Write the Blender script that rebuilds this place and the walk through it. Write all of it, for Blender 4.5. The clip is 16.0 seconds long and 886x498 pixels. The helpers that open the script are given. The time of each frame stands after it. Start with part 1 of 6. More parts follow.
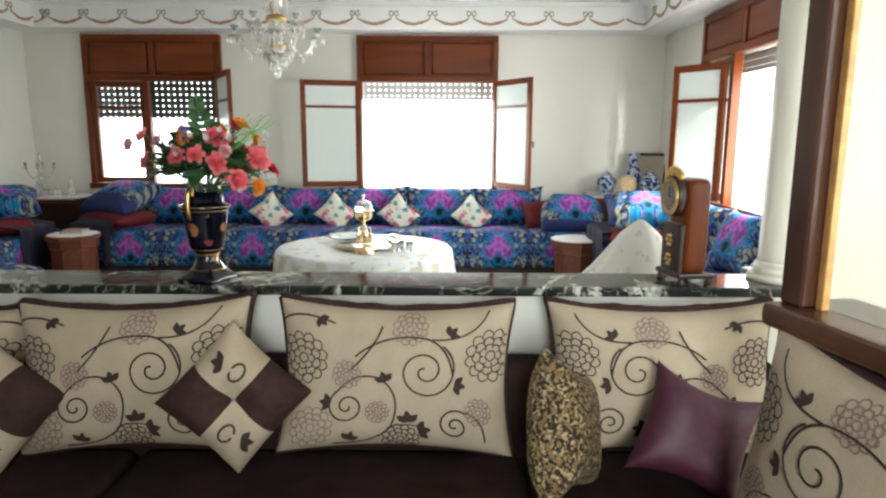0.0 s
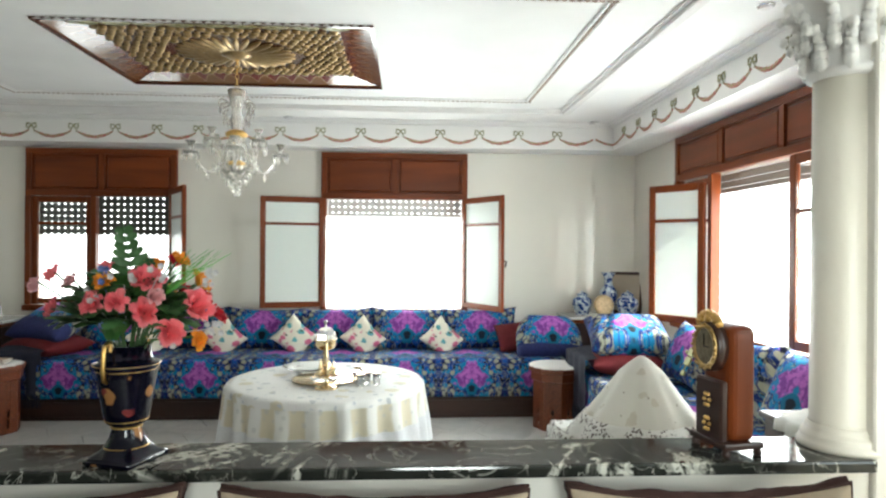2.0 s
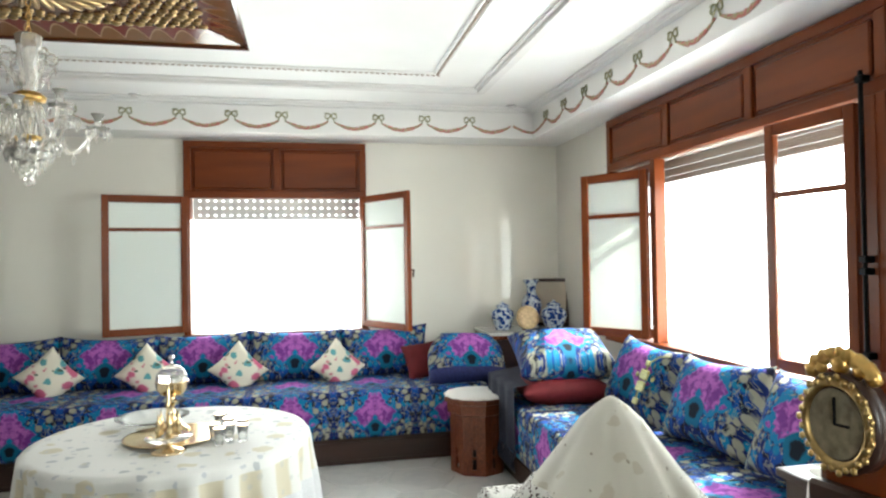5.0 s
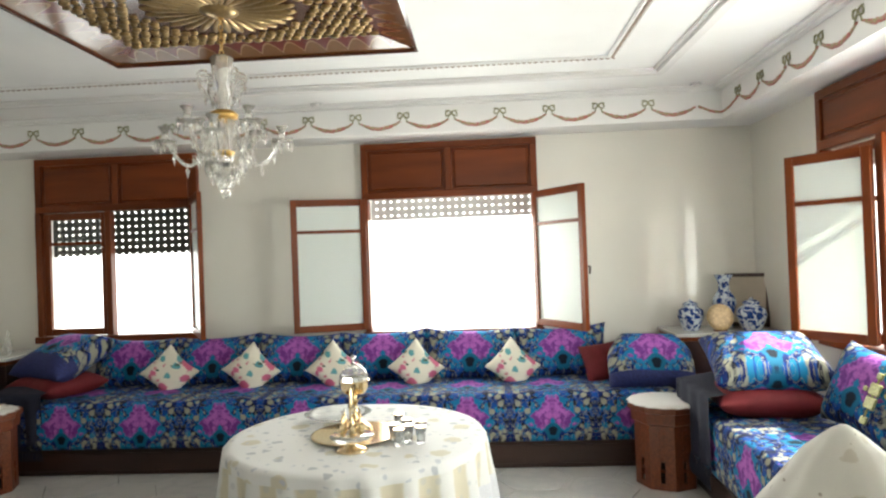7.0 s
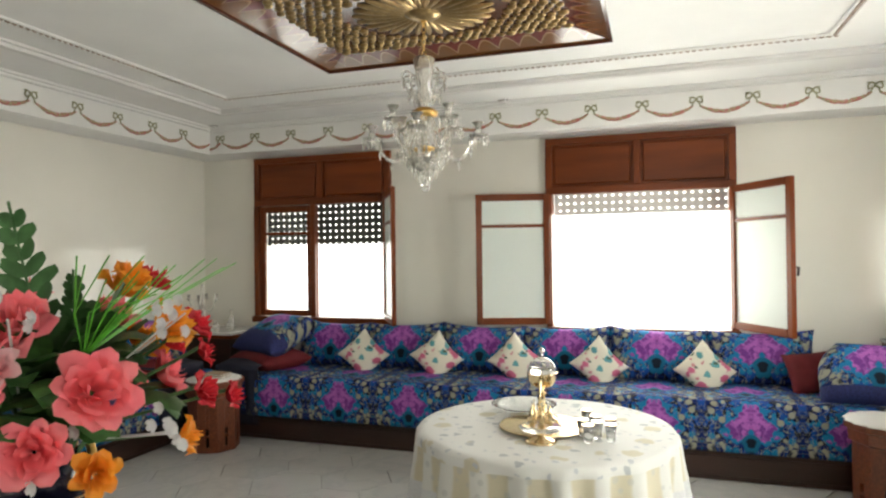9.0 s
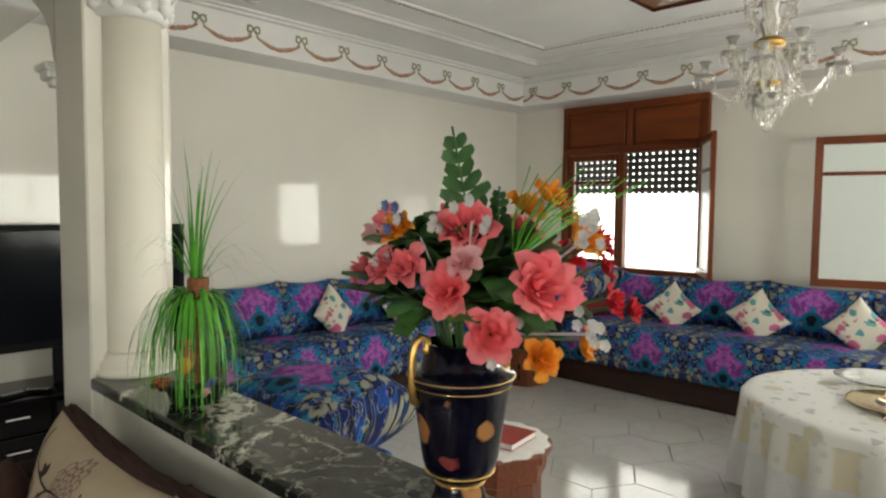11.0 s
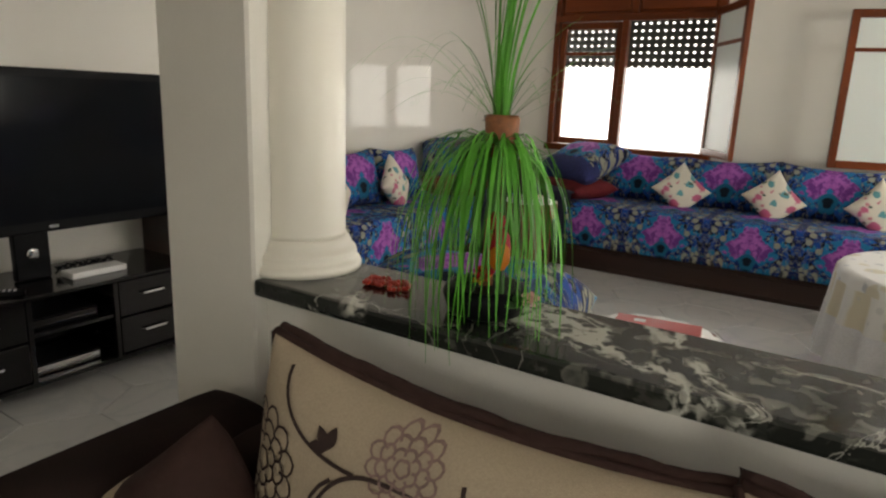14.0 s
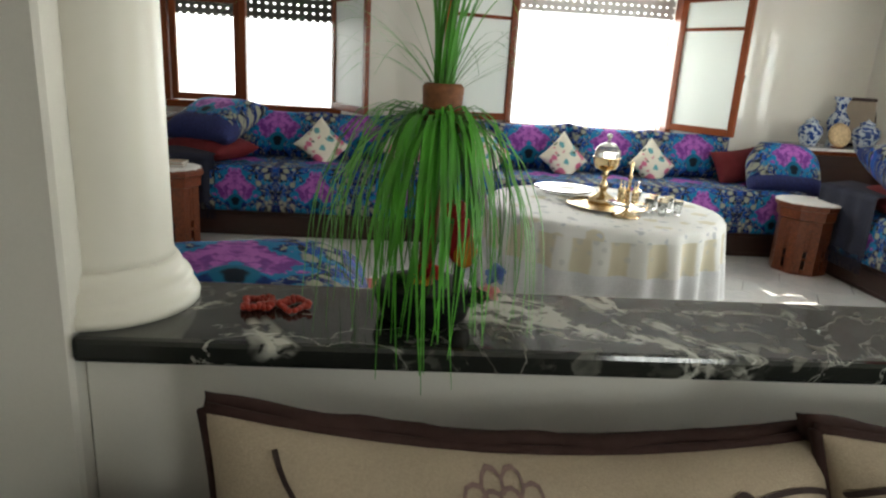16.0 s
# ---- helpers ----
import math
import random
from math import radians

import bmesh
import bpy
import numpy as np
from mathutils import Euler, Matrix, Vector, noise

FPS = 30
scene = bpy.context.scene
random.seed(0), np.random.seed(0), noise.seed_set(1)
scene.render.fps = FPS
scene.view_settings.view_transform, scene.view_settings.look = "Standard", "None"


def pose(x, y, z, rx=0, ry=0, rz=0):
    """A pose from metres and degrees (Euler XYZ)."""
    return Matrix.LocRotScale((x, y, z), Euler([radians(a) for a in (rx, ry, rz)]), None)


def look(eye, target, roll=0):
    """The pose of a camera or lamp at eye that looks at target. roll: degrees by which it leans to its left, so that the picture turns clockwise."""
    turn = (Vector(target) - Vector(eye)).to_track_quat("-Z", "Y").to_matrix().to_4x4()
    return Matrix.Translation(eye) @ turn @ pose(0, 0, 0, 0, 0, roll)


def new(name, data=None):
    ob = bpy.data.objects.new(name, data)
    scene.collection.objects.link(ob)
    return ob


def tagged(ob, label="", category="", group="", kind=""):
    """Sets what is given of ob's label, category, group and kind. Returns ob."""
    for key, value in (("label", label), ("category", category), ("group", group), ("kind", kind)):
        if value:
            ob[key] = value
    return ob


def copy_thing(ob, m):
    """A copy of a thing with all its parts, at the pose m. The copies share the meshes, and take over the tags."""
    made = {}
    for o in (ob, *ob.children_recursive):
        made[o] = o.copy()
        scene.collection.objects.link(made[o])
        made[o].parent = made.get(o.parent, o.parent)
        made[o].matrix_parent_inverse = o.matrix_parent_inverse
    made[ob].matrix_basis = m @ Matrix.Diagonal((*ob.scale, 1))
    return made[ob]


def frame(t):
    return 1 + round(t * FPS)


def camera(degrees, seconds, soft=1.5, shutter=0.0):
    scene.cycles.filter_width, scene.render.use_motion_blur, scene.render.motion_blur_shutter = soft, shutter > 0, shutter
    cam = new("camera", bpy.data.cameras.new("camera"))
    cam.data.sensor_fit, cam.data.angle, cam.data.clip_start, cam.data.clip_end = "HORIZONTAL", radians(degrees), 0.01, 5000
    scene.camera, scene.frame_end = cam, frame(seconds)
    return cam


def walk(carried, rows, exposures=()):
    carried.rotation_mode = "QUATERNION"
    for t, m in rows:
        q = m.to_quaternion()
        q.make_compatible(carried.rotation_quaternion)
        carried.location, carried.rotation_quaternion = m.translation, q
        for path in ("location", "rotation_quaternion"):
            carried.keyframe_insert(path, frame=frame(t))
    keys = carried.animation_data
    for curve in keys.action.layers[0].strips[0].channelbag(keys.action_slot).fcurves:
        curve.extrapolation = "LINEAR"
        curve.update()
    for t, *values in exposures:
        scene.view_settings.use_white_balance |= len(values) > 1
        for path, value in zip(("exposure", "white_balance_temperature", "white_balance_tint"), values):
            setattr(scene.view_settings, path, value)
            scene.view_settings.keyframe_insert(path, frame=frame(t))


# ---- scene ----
cam = camera(69.1, 16.0, soft=2.3)
PATH = [
    (0, (0.442, -0.521, 1.508), (0.439, 1.449, 1.165), 0.3),
    (0.5, (0.441, -0.52, 1.544), (0.476, 1.465, 1.303), -0.1),
    (1, (0.38, -0.413, 1.569), (0.535, 1.574, 1.397), 0.4),
    (1.5, (0.317, -0.272, 1.588), (0.481, 1.719, 1.483), -0.5),
    (2, (0.359, -0.084, 1.588), (0.478, 1.913, 1.585), 0.4),
    (2.5, (0.452, 0.148, 1.576), (0.523, 2.147, 1.571), 0.3),
    (3, (0.454, 0.354, 1.568), (0.697, 2.339, 1.6), 0.7),
    (3.5, (0.435, 0.556, 1.605), (0.837, 2.515, 1.63), -0.8),
    (4, (0.481, 0.716, 1.591), (0.907, 2.67, 1.621), -0.9),
    (6.5, (0.529, 1.16, 1.51), (0.668, 3.155, 1.533), -1.9),
    (7, (0.518, 1.138, 1.59), (0.399, 3.135, 1.609), -2.1),
    (7.5, (0.473, 1.139, 1.583), (0.114, 3.107, 1.579), -1.5),
    (8, (0.45, 1.134, 1.562), (-0.056, 3.069, 1.546), -0.9),
    (10.5, (0.325, 1.013, 1.600), (-0.752, 2.698, 1.679), -0.8),
    (11, (0.277, 0.982, 1.525), (-1.105, 2.424, 1.404), 0.5),
    (11.5, (0.129, 0.87, 1.44), (-1.305, 2.243, 1.2), 1.5),
    (12, (-0.03, 0.795, 1.422), (-1.437, 2.181, 1.104), 1.5),
    (12.5, (-0.221, 0.817, 1.394), (-1.662, 2.154, 1.023), 1.2),
    (13, (-0.423, 0.835, 1.372), (-1.824, 2.207, 0.976), 1.2),
    (13.5, (-0.681, 0.815, 1.371), (-1.861, 2.379, 0.969), 0.9),
    (14, (-0.883, 0.819, 1.361), (-1.936, 2.457, 0.905), 2.3),
    (14.5, (-1.084, 0.884, 1.358), (-2.01, 2.604, 0.931), 0.9),
    (15, (-1.25, 0.907, 1.351), (-1.732, 2.79, 0.878), 1.8),
    (15.5, (-1.386, 0.895, 1.359), (-1.517, 2.814, 0.811), 0.7),
    (16, (-1.439, 0.859, 1.355), (-1.304, 2.782, 0.822), 3.5),
]
walk(cam, [(t, look(eye, target, roll)) for t, eye, target, roll in PATH], [
    (0, 1.72, 6250, 4), (2, 1.66, 6250, 3), (4, 1.64, 6250, 3), (8, 1.60, 6800, 6), (10.5, 1.42, 6950, 6),
    (12.5, 1.42, 7000, 8), (14, 1.36, 7100, 12), (15, 1.30, 7050, 15), (16, 1.38, 6550, 6)])

# ---- world and light ----
world = bpy.data.worlds.new("world")
scene.world = world
world.use_nodes = True
wn = world.node_tree.nodes
sky = wn.new("ShaderNodeTexSky")
sky.sky_type, sky.sun_disc, sky.sun_elevation, sky.sun_rotation = "NISHITA", False, radians(48), radians(85)
wn["Background"].inputs[1].default_value = 0.05
world.node_tree.links.new(sky.outputs[0], wn["Background"].inputs[0])

sun = new("sun", bpy.data.lights.new("sun", "SUN"))
sun.data.energy, sun.data.angle, sun.data.color = 5.0, radians(0.6), (1.0, 0.95, 0.86)
sun.matrix_world = look((11.2, 5.0, 11.1), (1.2, 4.2, 0))


def window_light(name, centre, target, w, h, power, colour=(0.98, 1.0, 0.965)):
    lamp = new(name, bpy.data.lights.new(name, "AREA"))
    lamp.data.shape, lamp.data.size, lamp.data.size_y, lamp.data.energy, lamp.data.color = "RECTANGLE", w, h, power, colour
    lamp.matrix_world = look(centre, target)
    return lamp


window_light("daylight_far_a", (-2.8, 7.02, 1.36), (-2.8, 0, 1.36), 1.4, 0.8, 1.6)
window_light("daylight_far_b", (0.25, 7.02, 1.45), (0.25, 0, 1.45), 1.42, 0.98, 14)
window_light("daylight_side", (3.05, 4.1, 1.5), (0, 4.1, 1.5), 1.6, 1.05, 27)
# unseen fill lamp, added behind the seating to brighten the cushion fronts
behind = window_light("daylight_behind", (0.75, -2.55, 1.7), (1.0, 1.5, 0.7), 0.9, 1.2, 7)
behind.data.spread = radians(80)
# fill through an assumed, unseen opening; brightens the glazed screen and east column
window_light("daylight_side_room", (3.05, 0.0, 1.8), (0, 0.0, 1.6), 1.5, 1.5, 12)


# the glare beyond the windows
def glare(name, m, w, h):
    mt = bpy.data.materials.new("outdoor_glare")
    mt.use_nodes = True
    e = mt.node_tree.nodes.new("ShaderNodeEmission")
    e.inputs[0].default_value, e.inputs[1].default_value = (1.0, 0.995, 0.98, 1), 1.3
    mt.node_tree.links.new(e.outputs[0], mt.node_tree.nodes["Material Output"].inputs[0])
    me = bpy.data.meshes.new(name)
    me.from_pydata([(-w / 2, 0, 0), (w / 2, 0, 0), (w / 2, 0, h), (-w / 2, 0, h)], [], [(0, 1, 2, 3)])
    me.materials.append(mt)
    ob = new(name, me)
    ob.matrix_world = m
    tagged(ob, kind="structure")


glare("backdrop_north", pose(-1.0, 12.0, -2.0), 22, 7.0)
glare("backdrop_east", pose(9.0, 4.5, -2.0, 0, 0, 90), 14, 6.5)


# ---- small building kit ----
def thing(name, m, label, category, group=""):
    ob = new(name)
    ob.empty_display_size = 0.1
    ob.matrix_world = m
    return tagged(ob, label, category, group)


def part(name, bm, material, parent=None, label="", m=None, smooth=False):
    me = bpy.data.meshes.new(name)
    bm.normal_update()
    bm.to_mesh(me)
    bm.free()
    if smooth:
        me.polygons.foreach_set("use_smooth", [True] * len(me.polygons))
    me.materials.append(material)
    ob = new(name, me)
    if parent:
        ob.parent = parent
    if m is not None:
        ob.matrix_local = m
    if label:
        ob["label"] = label
    return ob


def again(ob, m):
    """Another object on the same mesh under the same parent."""
    o = new(ob.name.split(".")[0], ob.data)
    o.parent = ob.parent
    o.matrix_local = m
    return o


def structure(name, bm, material, smooth=False, label=""):
    return tagged(part(name, bm, material, smooth=smooth), label, "", "", "structure")


def box(bm, x0, x1, y0, y1, z0, z1, bevel=0.0, seg=2):
    t = bmesh.new()
    bmesh.ops.create_cube(t, size=1.0, matrix=Matrix.LocRotScale(((x0 + x1) / 2, (y0 + y1) / 2, (z0 + z1) / 2), None, (abs(x1 - x0), abs(y1 - y0), abs(z1 - z0))))
    if bevel:
        bmesh.ops.bevel(t, geom=t.edges[:], offset=bevel, segments=seg, profile=0.6, affect="EDGES")
    join(bm, t)
    return bm


def join(bm, t, m=None):
    if m is not None:
        bmesh.ops.transform(t, matrix=m, verts=t.verts)
    vs = [bm.verts.new(v.co) for v in t.verts]
    t.verts.index_update()
    for f in t.faces:
        try:
            bm.faces.new([vs[v.index] for v in f.verts])
        except ValueError:
            pass
    t.free()
    return bm


def B(*a, **k):
    return box(bmesh.new(), *a, **k)


def lathe(profile, seg=24, bm=None, m=None, wave=None):
    t = bmesh.new()
    rings = []
    for i, (r, z) in enumerate(profile):
        ring = []
        for k in range(seg):
            a = 2 * math.pi * k / seg
            rr = r * (1 + (wave(a, i) if wave else 0))
            ring.append(t.verts.new((rr * math.cos(a), rr * math.sin(a), z)))
        rings.append(ring)
    for a, b in zip(rings, rings[1:]):
        for k in range(seg):
            t.faces.new((a[k], a[(k + 1) % seg], b[(k + 1) % seg], b[k]))
    t.faces.new(rings[0][::-1])
    t.faces.new(rings[-1])
    if m is not None:
        bmesh.ops.transform(t, matrix=m, verts=t.verts)
    if bm is None:
        return t
    return join(bm, t)


def tube(bm, pts, radius, seg=6, taper=None):
    """A round rod along the points."""
    pts = [Vector(p) for p in pts]
    rings = []
    side = None
    for i, p in enumerate(pts):
        d = (pts[min(i + 1, len(pts) - 1)] - pts[max(i - 1, 0)]).normalized()
        if side is None or abs(side.dot(d)) > 0.98:
            side = d.orthogonal().normalized()
        side = (side - d * side.dot(d)).normalized()
        up = d.cross(side)
        r = radius * (taper(i / (len(pts) - 1)) if taper else 1)
        rings.append([bm.verts.new(p + (side * math.cos(2 * math.pi * k / seg) + up * math.sin(2 * math.pi * k / seg)) * r) for k in range(seg)])
    for a, b in zip(rings, rings[1:]):
        for k in range(seg):
            bm.faces.new((a[k], a[(k + 1) % seg], b[(k + 1) % seg], b[k]))
    bm.faces.new(rings[0][::-1])
    bm.faces.new(rings[-1])
    return bm


def ball(bm, c, r, sub=1, scale=(1, 1, 1)):
    t = bmesh.new()
    bmesh.ops.create_icosphere(t, subdivisions=sub, radius=r)
    return join(bm, t, Matrix.LocRotScale(c, None, scale))


# ---- materials ----
def mat(name, colour, rough=0.5, metal=0.0, grain=0.0, grain_scale=40.0, stain=0.0, stain_scale=2.5, bump=0.0, bump_scale=120.0, stretch=(1, 1, 1), **extra):
    """A plain surface with grain, stains and relief in real-world size."""
    m = bpy.data.materials.new(name)
    m.use_nodes = True
    n, l = m.node_tree.nodes, m.node_tree.links
    b = n["Principled BSDF"]
    b.inputs["Base Color"].default_value = (*colour, 1)
    b.inputs["Roughness"].default_value, b.inputs["Metallic"].default_value = rough, metal
    for k, v in extra.items():
        b.inputs[k.replace("_", " ")].default_value = v
    co = n.new("ShaderNodeTexCoord")
    mp = n.new("ShaderNodeMapping")
    mp.inputs["Scale"].default_value = stretch
    l.new(co.outputs["Object"], mp.inputs[0])
    last = None
    for amount, size in ((grain, grain_scale), (stain, stain_scale)):
        if amount:
            t = n.new("ShaderNodeTexNoise")
            t.inputs["Scale"].default_value, t.inputs["Detail"].default_value = size, 4
            l.new(mp.outputs[0], t.inputs["Vector"])
            r = n.new("ShaderNodeMapRange")
            r.inputs[1].default_value, r.inputs[2].default_value, r.inputs[3].default_value, r.inputs[4].default_value = 0.3, 0.7, 1 - amount, 1 + amount * 0.6
            l.new(t.outputs[0], r.inputs[0])
            v = n.new("ShaderNodeMix")
            v.data_type, v.blend_type = "RGBA", "MULTIPLY"
            v.inputs[0].default_value = 1
            if last:
                l.new(last, v.inputs[6])
            else:
                v.inputs[6].default_value = (*colour, 1)
            l.new(r.outputs[0], v.inputs[7])
            last = v.outputs[2]
    if last:
        l.new(last, b.inputs["Base Color"])
    if bump:
        t = n.new("ShaderNodeTexNoise")
        t.inputs["Scale"].default_value, t.inputs["Detail"].default_value = bump_scale, 3
        l.new(mp.outputs[0], t.inputs["Vector"])
        u = n.new("ShaderNodeBump")
        u.inputs["Strength"].default_value, u.inputs["Distance"].default_value = bump, 0.004
        l.new(t.outputs[0], u.inputs["Height"])
        l.new(u.outputs[0], b.inputs["Normal"])
    return m


class Nodes:
    """A short way to write node trees."""

    def __init__(self, name, rough=0.7):
        self.m = bpy.data.materials.new(name)
        self.m.use_nodes = True
        self.n, self.l = self.m.node_tree.nodes, self.m.node_tree.links
        self.b = self.n["Principled BSDF"]
        self.b.inputs["Roughness"].default_value = rough

    def put(self, socket, v):
        if isinstance(v, bpy.types.NodeSocket):
            self.l.new(v, socket)
        elif isinstance(v, tuple) and len(v) == 3 and socket.type == "RGBA":
            socket.default_value = (*v, 1)
        else:
            socket.default_value = v

    def f(self, op, *a):
        q = self.n.new("ShaderNodeMath")
        q.operation = op
        for s, v in zip(q.inputs, a):
            self.put(s, v)
        return q.outputs[0]

    def coords(self, kind="Object"):
        return self.n.new("ShaderNodeTexCoord").outputs[kind]

    def split(self, v):
        q = self.n.new("ShaderNodeSeparateXYZ")
        self.put(q.inputs[0], v)
        return q.outputs

    def vec(self, x, y, z):
        q = self.n.new("ShaderNodeCombineXYZ")
        for s, v in zip(q.inputs, (x, y, z)):
            self.put(s, v)
        return q.outputs[0]

    def noise(self, v, scale, detail=3.0, out=0, distort=0.0):
        q = self.n.new("ShaderNodeTexNoise")
        self.put(q.inputs["Vector"], v)
        q.inputs["Scale"].default_value, q.inputs["Detail"].default_value, q.inputs["Distortion"].default_value = scale, detail, distort
        return q.outputs[out]

    def voronoi(self, v, scale, out=0, feature="F1"):
        q = self.n.new("ShaderNodeTexVoronoi")
        q.feature = feature
        self.put(q.inputs["Vector"], v)
        q.inputs["Scale"].default_value = scale
        return q.outputs[out]

    def mix(self, k, a, b, blend="MIX"):
        q = self.n.new("ShaderNodeMix")
        q.data_type, q.blend_type = "RGBA", blend
        self.put(q.inputs[0], k), self.put(q.inputs[6], a), self.put(q.inputs[7], b)
        return q.outputs[2]

    def below(self, v, edge, soft):
        q = self.n.new("ShaderNodeMapRange")
        q.interpolation_type = "SMOOTHSTEP"
        self.put(q.inputs[0], v)
        q.inputs[1].default_value, q.inputs[2].default_value, q.inputs[3].default_value, q.inputs[4].default_value = edge - soft, edge + soft, 1, 0
        return q.outputs[0]

    def bump(self, h, strength, distance=0.004):
        q = self.n.new("ShaderNodeBump")
        q.inputs["Strength"].default_value, q.inputs["Distance"].default_value = strength, distance
        self.put(q.inputs["Height"], h)
        self.l.new(q.outputs[0], self.b.inputs["Normal"])

    def colour(self, c):
        self.put(self.b.inputs["Base Color"], c)
        return self.m


WALL = mat("wall_gloss_paint", (0.78, 0.75, 0.68), 0.055, Specular_IOR_Level=0.36, grain=0.02, grain_scale=300, stain=0.05, stain_scale=1.2, bump=0.04, bump_scale=5)
WHITE = mat("plaster_white", (0.83, 0.82, 0.80), 0.55, stain=0.04, bump=0.05, bump_scale=60)
CREAM = mat("cream_lacquer", (0.80, 0.76, 0.66), 0.38, stain=0.04, bump=0.03, bump_scale=8)
MOULD = mat("moulding_plaster", (0.74, 0.72, 0.70), 0.6, stain=0.06, bump=0.2, bump_scale=90)
WOOD = mat("mahogany", (0.170, 0.038, 0.009), 0.30, Specular_IOR_Level=0.22, grain=0.35, grain_scale=9, stain=0.2, bump=0.06, bump_scale=30, stretch=(1, 1, 0.12))
WOOD_H = mat("mahogany_across", (0.170, 0.038, 0.009), 0.30, Specular_IOR_Level=0.22, grain=0.35, grain_scale=9, stain=0.2, bump=0.06, bump_scale=30, stretch=(0.12, 0.3, 1))
DARKWOOD = mat("dark_walnut", (0.038, 0.015, 0.010), 0.35, grain=0.35, grain_scale=10, stain=0.2, stretch=(0.12, 0.3, 1))
CARVED = mat("carved_thuya", (0.18, 0.044, 0.014), 0.4, grain=0.4, grain_scale=60, stain=0.2, bump=0.5, bump_scale=150)
MATT_GLASS = mat("frosted_glass", (0.80, 0.84, 0.80), 0.3, Transmission_Weight=0.22, IOR=1.2, bump=0.1, bump_scale=200)
CLEAR = mat("clear_glass", (0.97, 0.98, 0.97), 0.03, Transmission_Weight=1.0, IOR=1.45)
THIN = mat("thin_glass", (0.97, 0.98, 0.97), 0.03, Transmission_Weight=0.85, IOR=1.35)
CRYSTAL = mat("crystal", (0.97, 0.95, 0.90), 0.03, Transmission_Weight=0.78, IOR=1.5)
GOLD = mat("gilt", (0.75, 0.48, 0.16), 0.28, 1.0, grain=0.2, grain_scale=60, bump=0.2)
SILVERGILT = mat("silver_gilt", (0.80, 0.63, 0.38), 0.14, 1.0, stain=0.1)
BRASS = mat("polished_brass", (0.80, 0.58, 0.30), 0.16, 1.0, stain=0.1)
CHROME = mat("chrome", (0.75, 0.75, 0.76), 0.15, 1.0)
BLACK = mat("black_plastic", (0.006, 0.006, 0.007), 0.45, Specular_IOR_Level=0.1, stain=0.1)
SCREEN = mat("tv_screen", (0.006, 0.007, 0.009), 0.10, Specular_IOR_Level=0.12)
# window 2's slats: the paleness of daylight behind them is put into the colour
SHUT_BACKLIT = mat("shutter_pale", (0.74, 0.74, 0.72), 0.5, stain=0.05)
SHUT_D = mat("shutter_grey", (0.06, 0.066, 0.055), 0.5, stain=0.1)
SUEDE = mat("brown_suede", (0.027, 0.0165, 0.0145), 0.9, grain=0.2, grain_scale=12, stain=0.35, stain_scale=5, bump=0.3, bump_scale=250, Specular_IOR_Level=0.08)
PIPING = mat("brown_velvet", (0.050, 0.026, 0.022), 0.8, grain=0.2, bump=0.2, Specular_IOR_Level=0.15)
PRINT = mat("print_brown", (0.040, 0.020, 0.016), 0.8, grain=0.2, grain_scale=80)
PRINT_L = mat("print_mauve", (0.26, 0.17, 0.15), 0.8, grain=0.3, grain_scale=80)
CREAMCLOTH = mat("cream_linen", (0.46, 0.37, 0.265), 0.85, grain=0.10, grain_scale=300, stain=0.08, stain_scale=9, bump=0.35, bump_scale=500)
RED_VELVET = mat("red_velvet", (0.15, 0.020, 0.024), 0.6, stain=0.2, stain_scale=10, bump=0.2, Specular_IOR_Level=0.15)
BURGUNDY = mat("burgundy_satin", (0.070, 0.012, 0.030), 0.55, grain=0.25, stain=0.2, stain_scale=9, bump=0.35, bump_scale=40)
PINK_CLOTH = mat("pale_pink_cloth", (0.50, 0.38, 0.34), 0.8, stain=0.1, bump=0.2)
LACE = mat("white_lace", (0.78, 0.77, 0.74), 0.8, stain=0.05, bump=0.6, bump_scale=160)
BAND = mat("navy_braid", (0.020, 0.028, 0.13), 0.8, grain=0.4, grain_scale=70, bump=0.4)
LEAF = mat("leaf", (0.036, 0.105, 0.022), 0.45, grain=0.3, grain_scale=60, stain=0.2, stain_scale=30)
GRASS = mat("grass_blade", (0.10, 0.40, 0.035), 0.4, grain=0.3, grain_scale=20, stain=0.25, stain_scale=12)
TIE = mat("raffia_tie", (0.24, 0.085, 0.030), 0.7, grain=0.3, grain_scale=90)


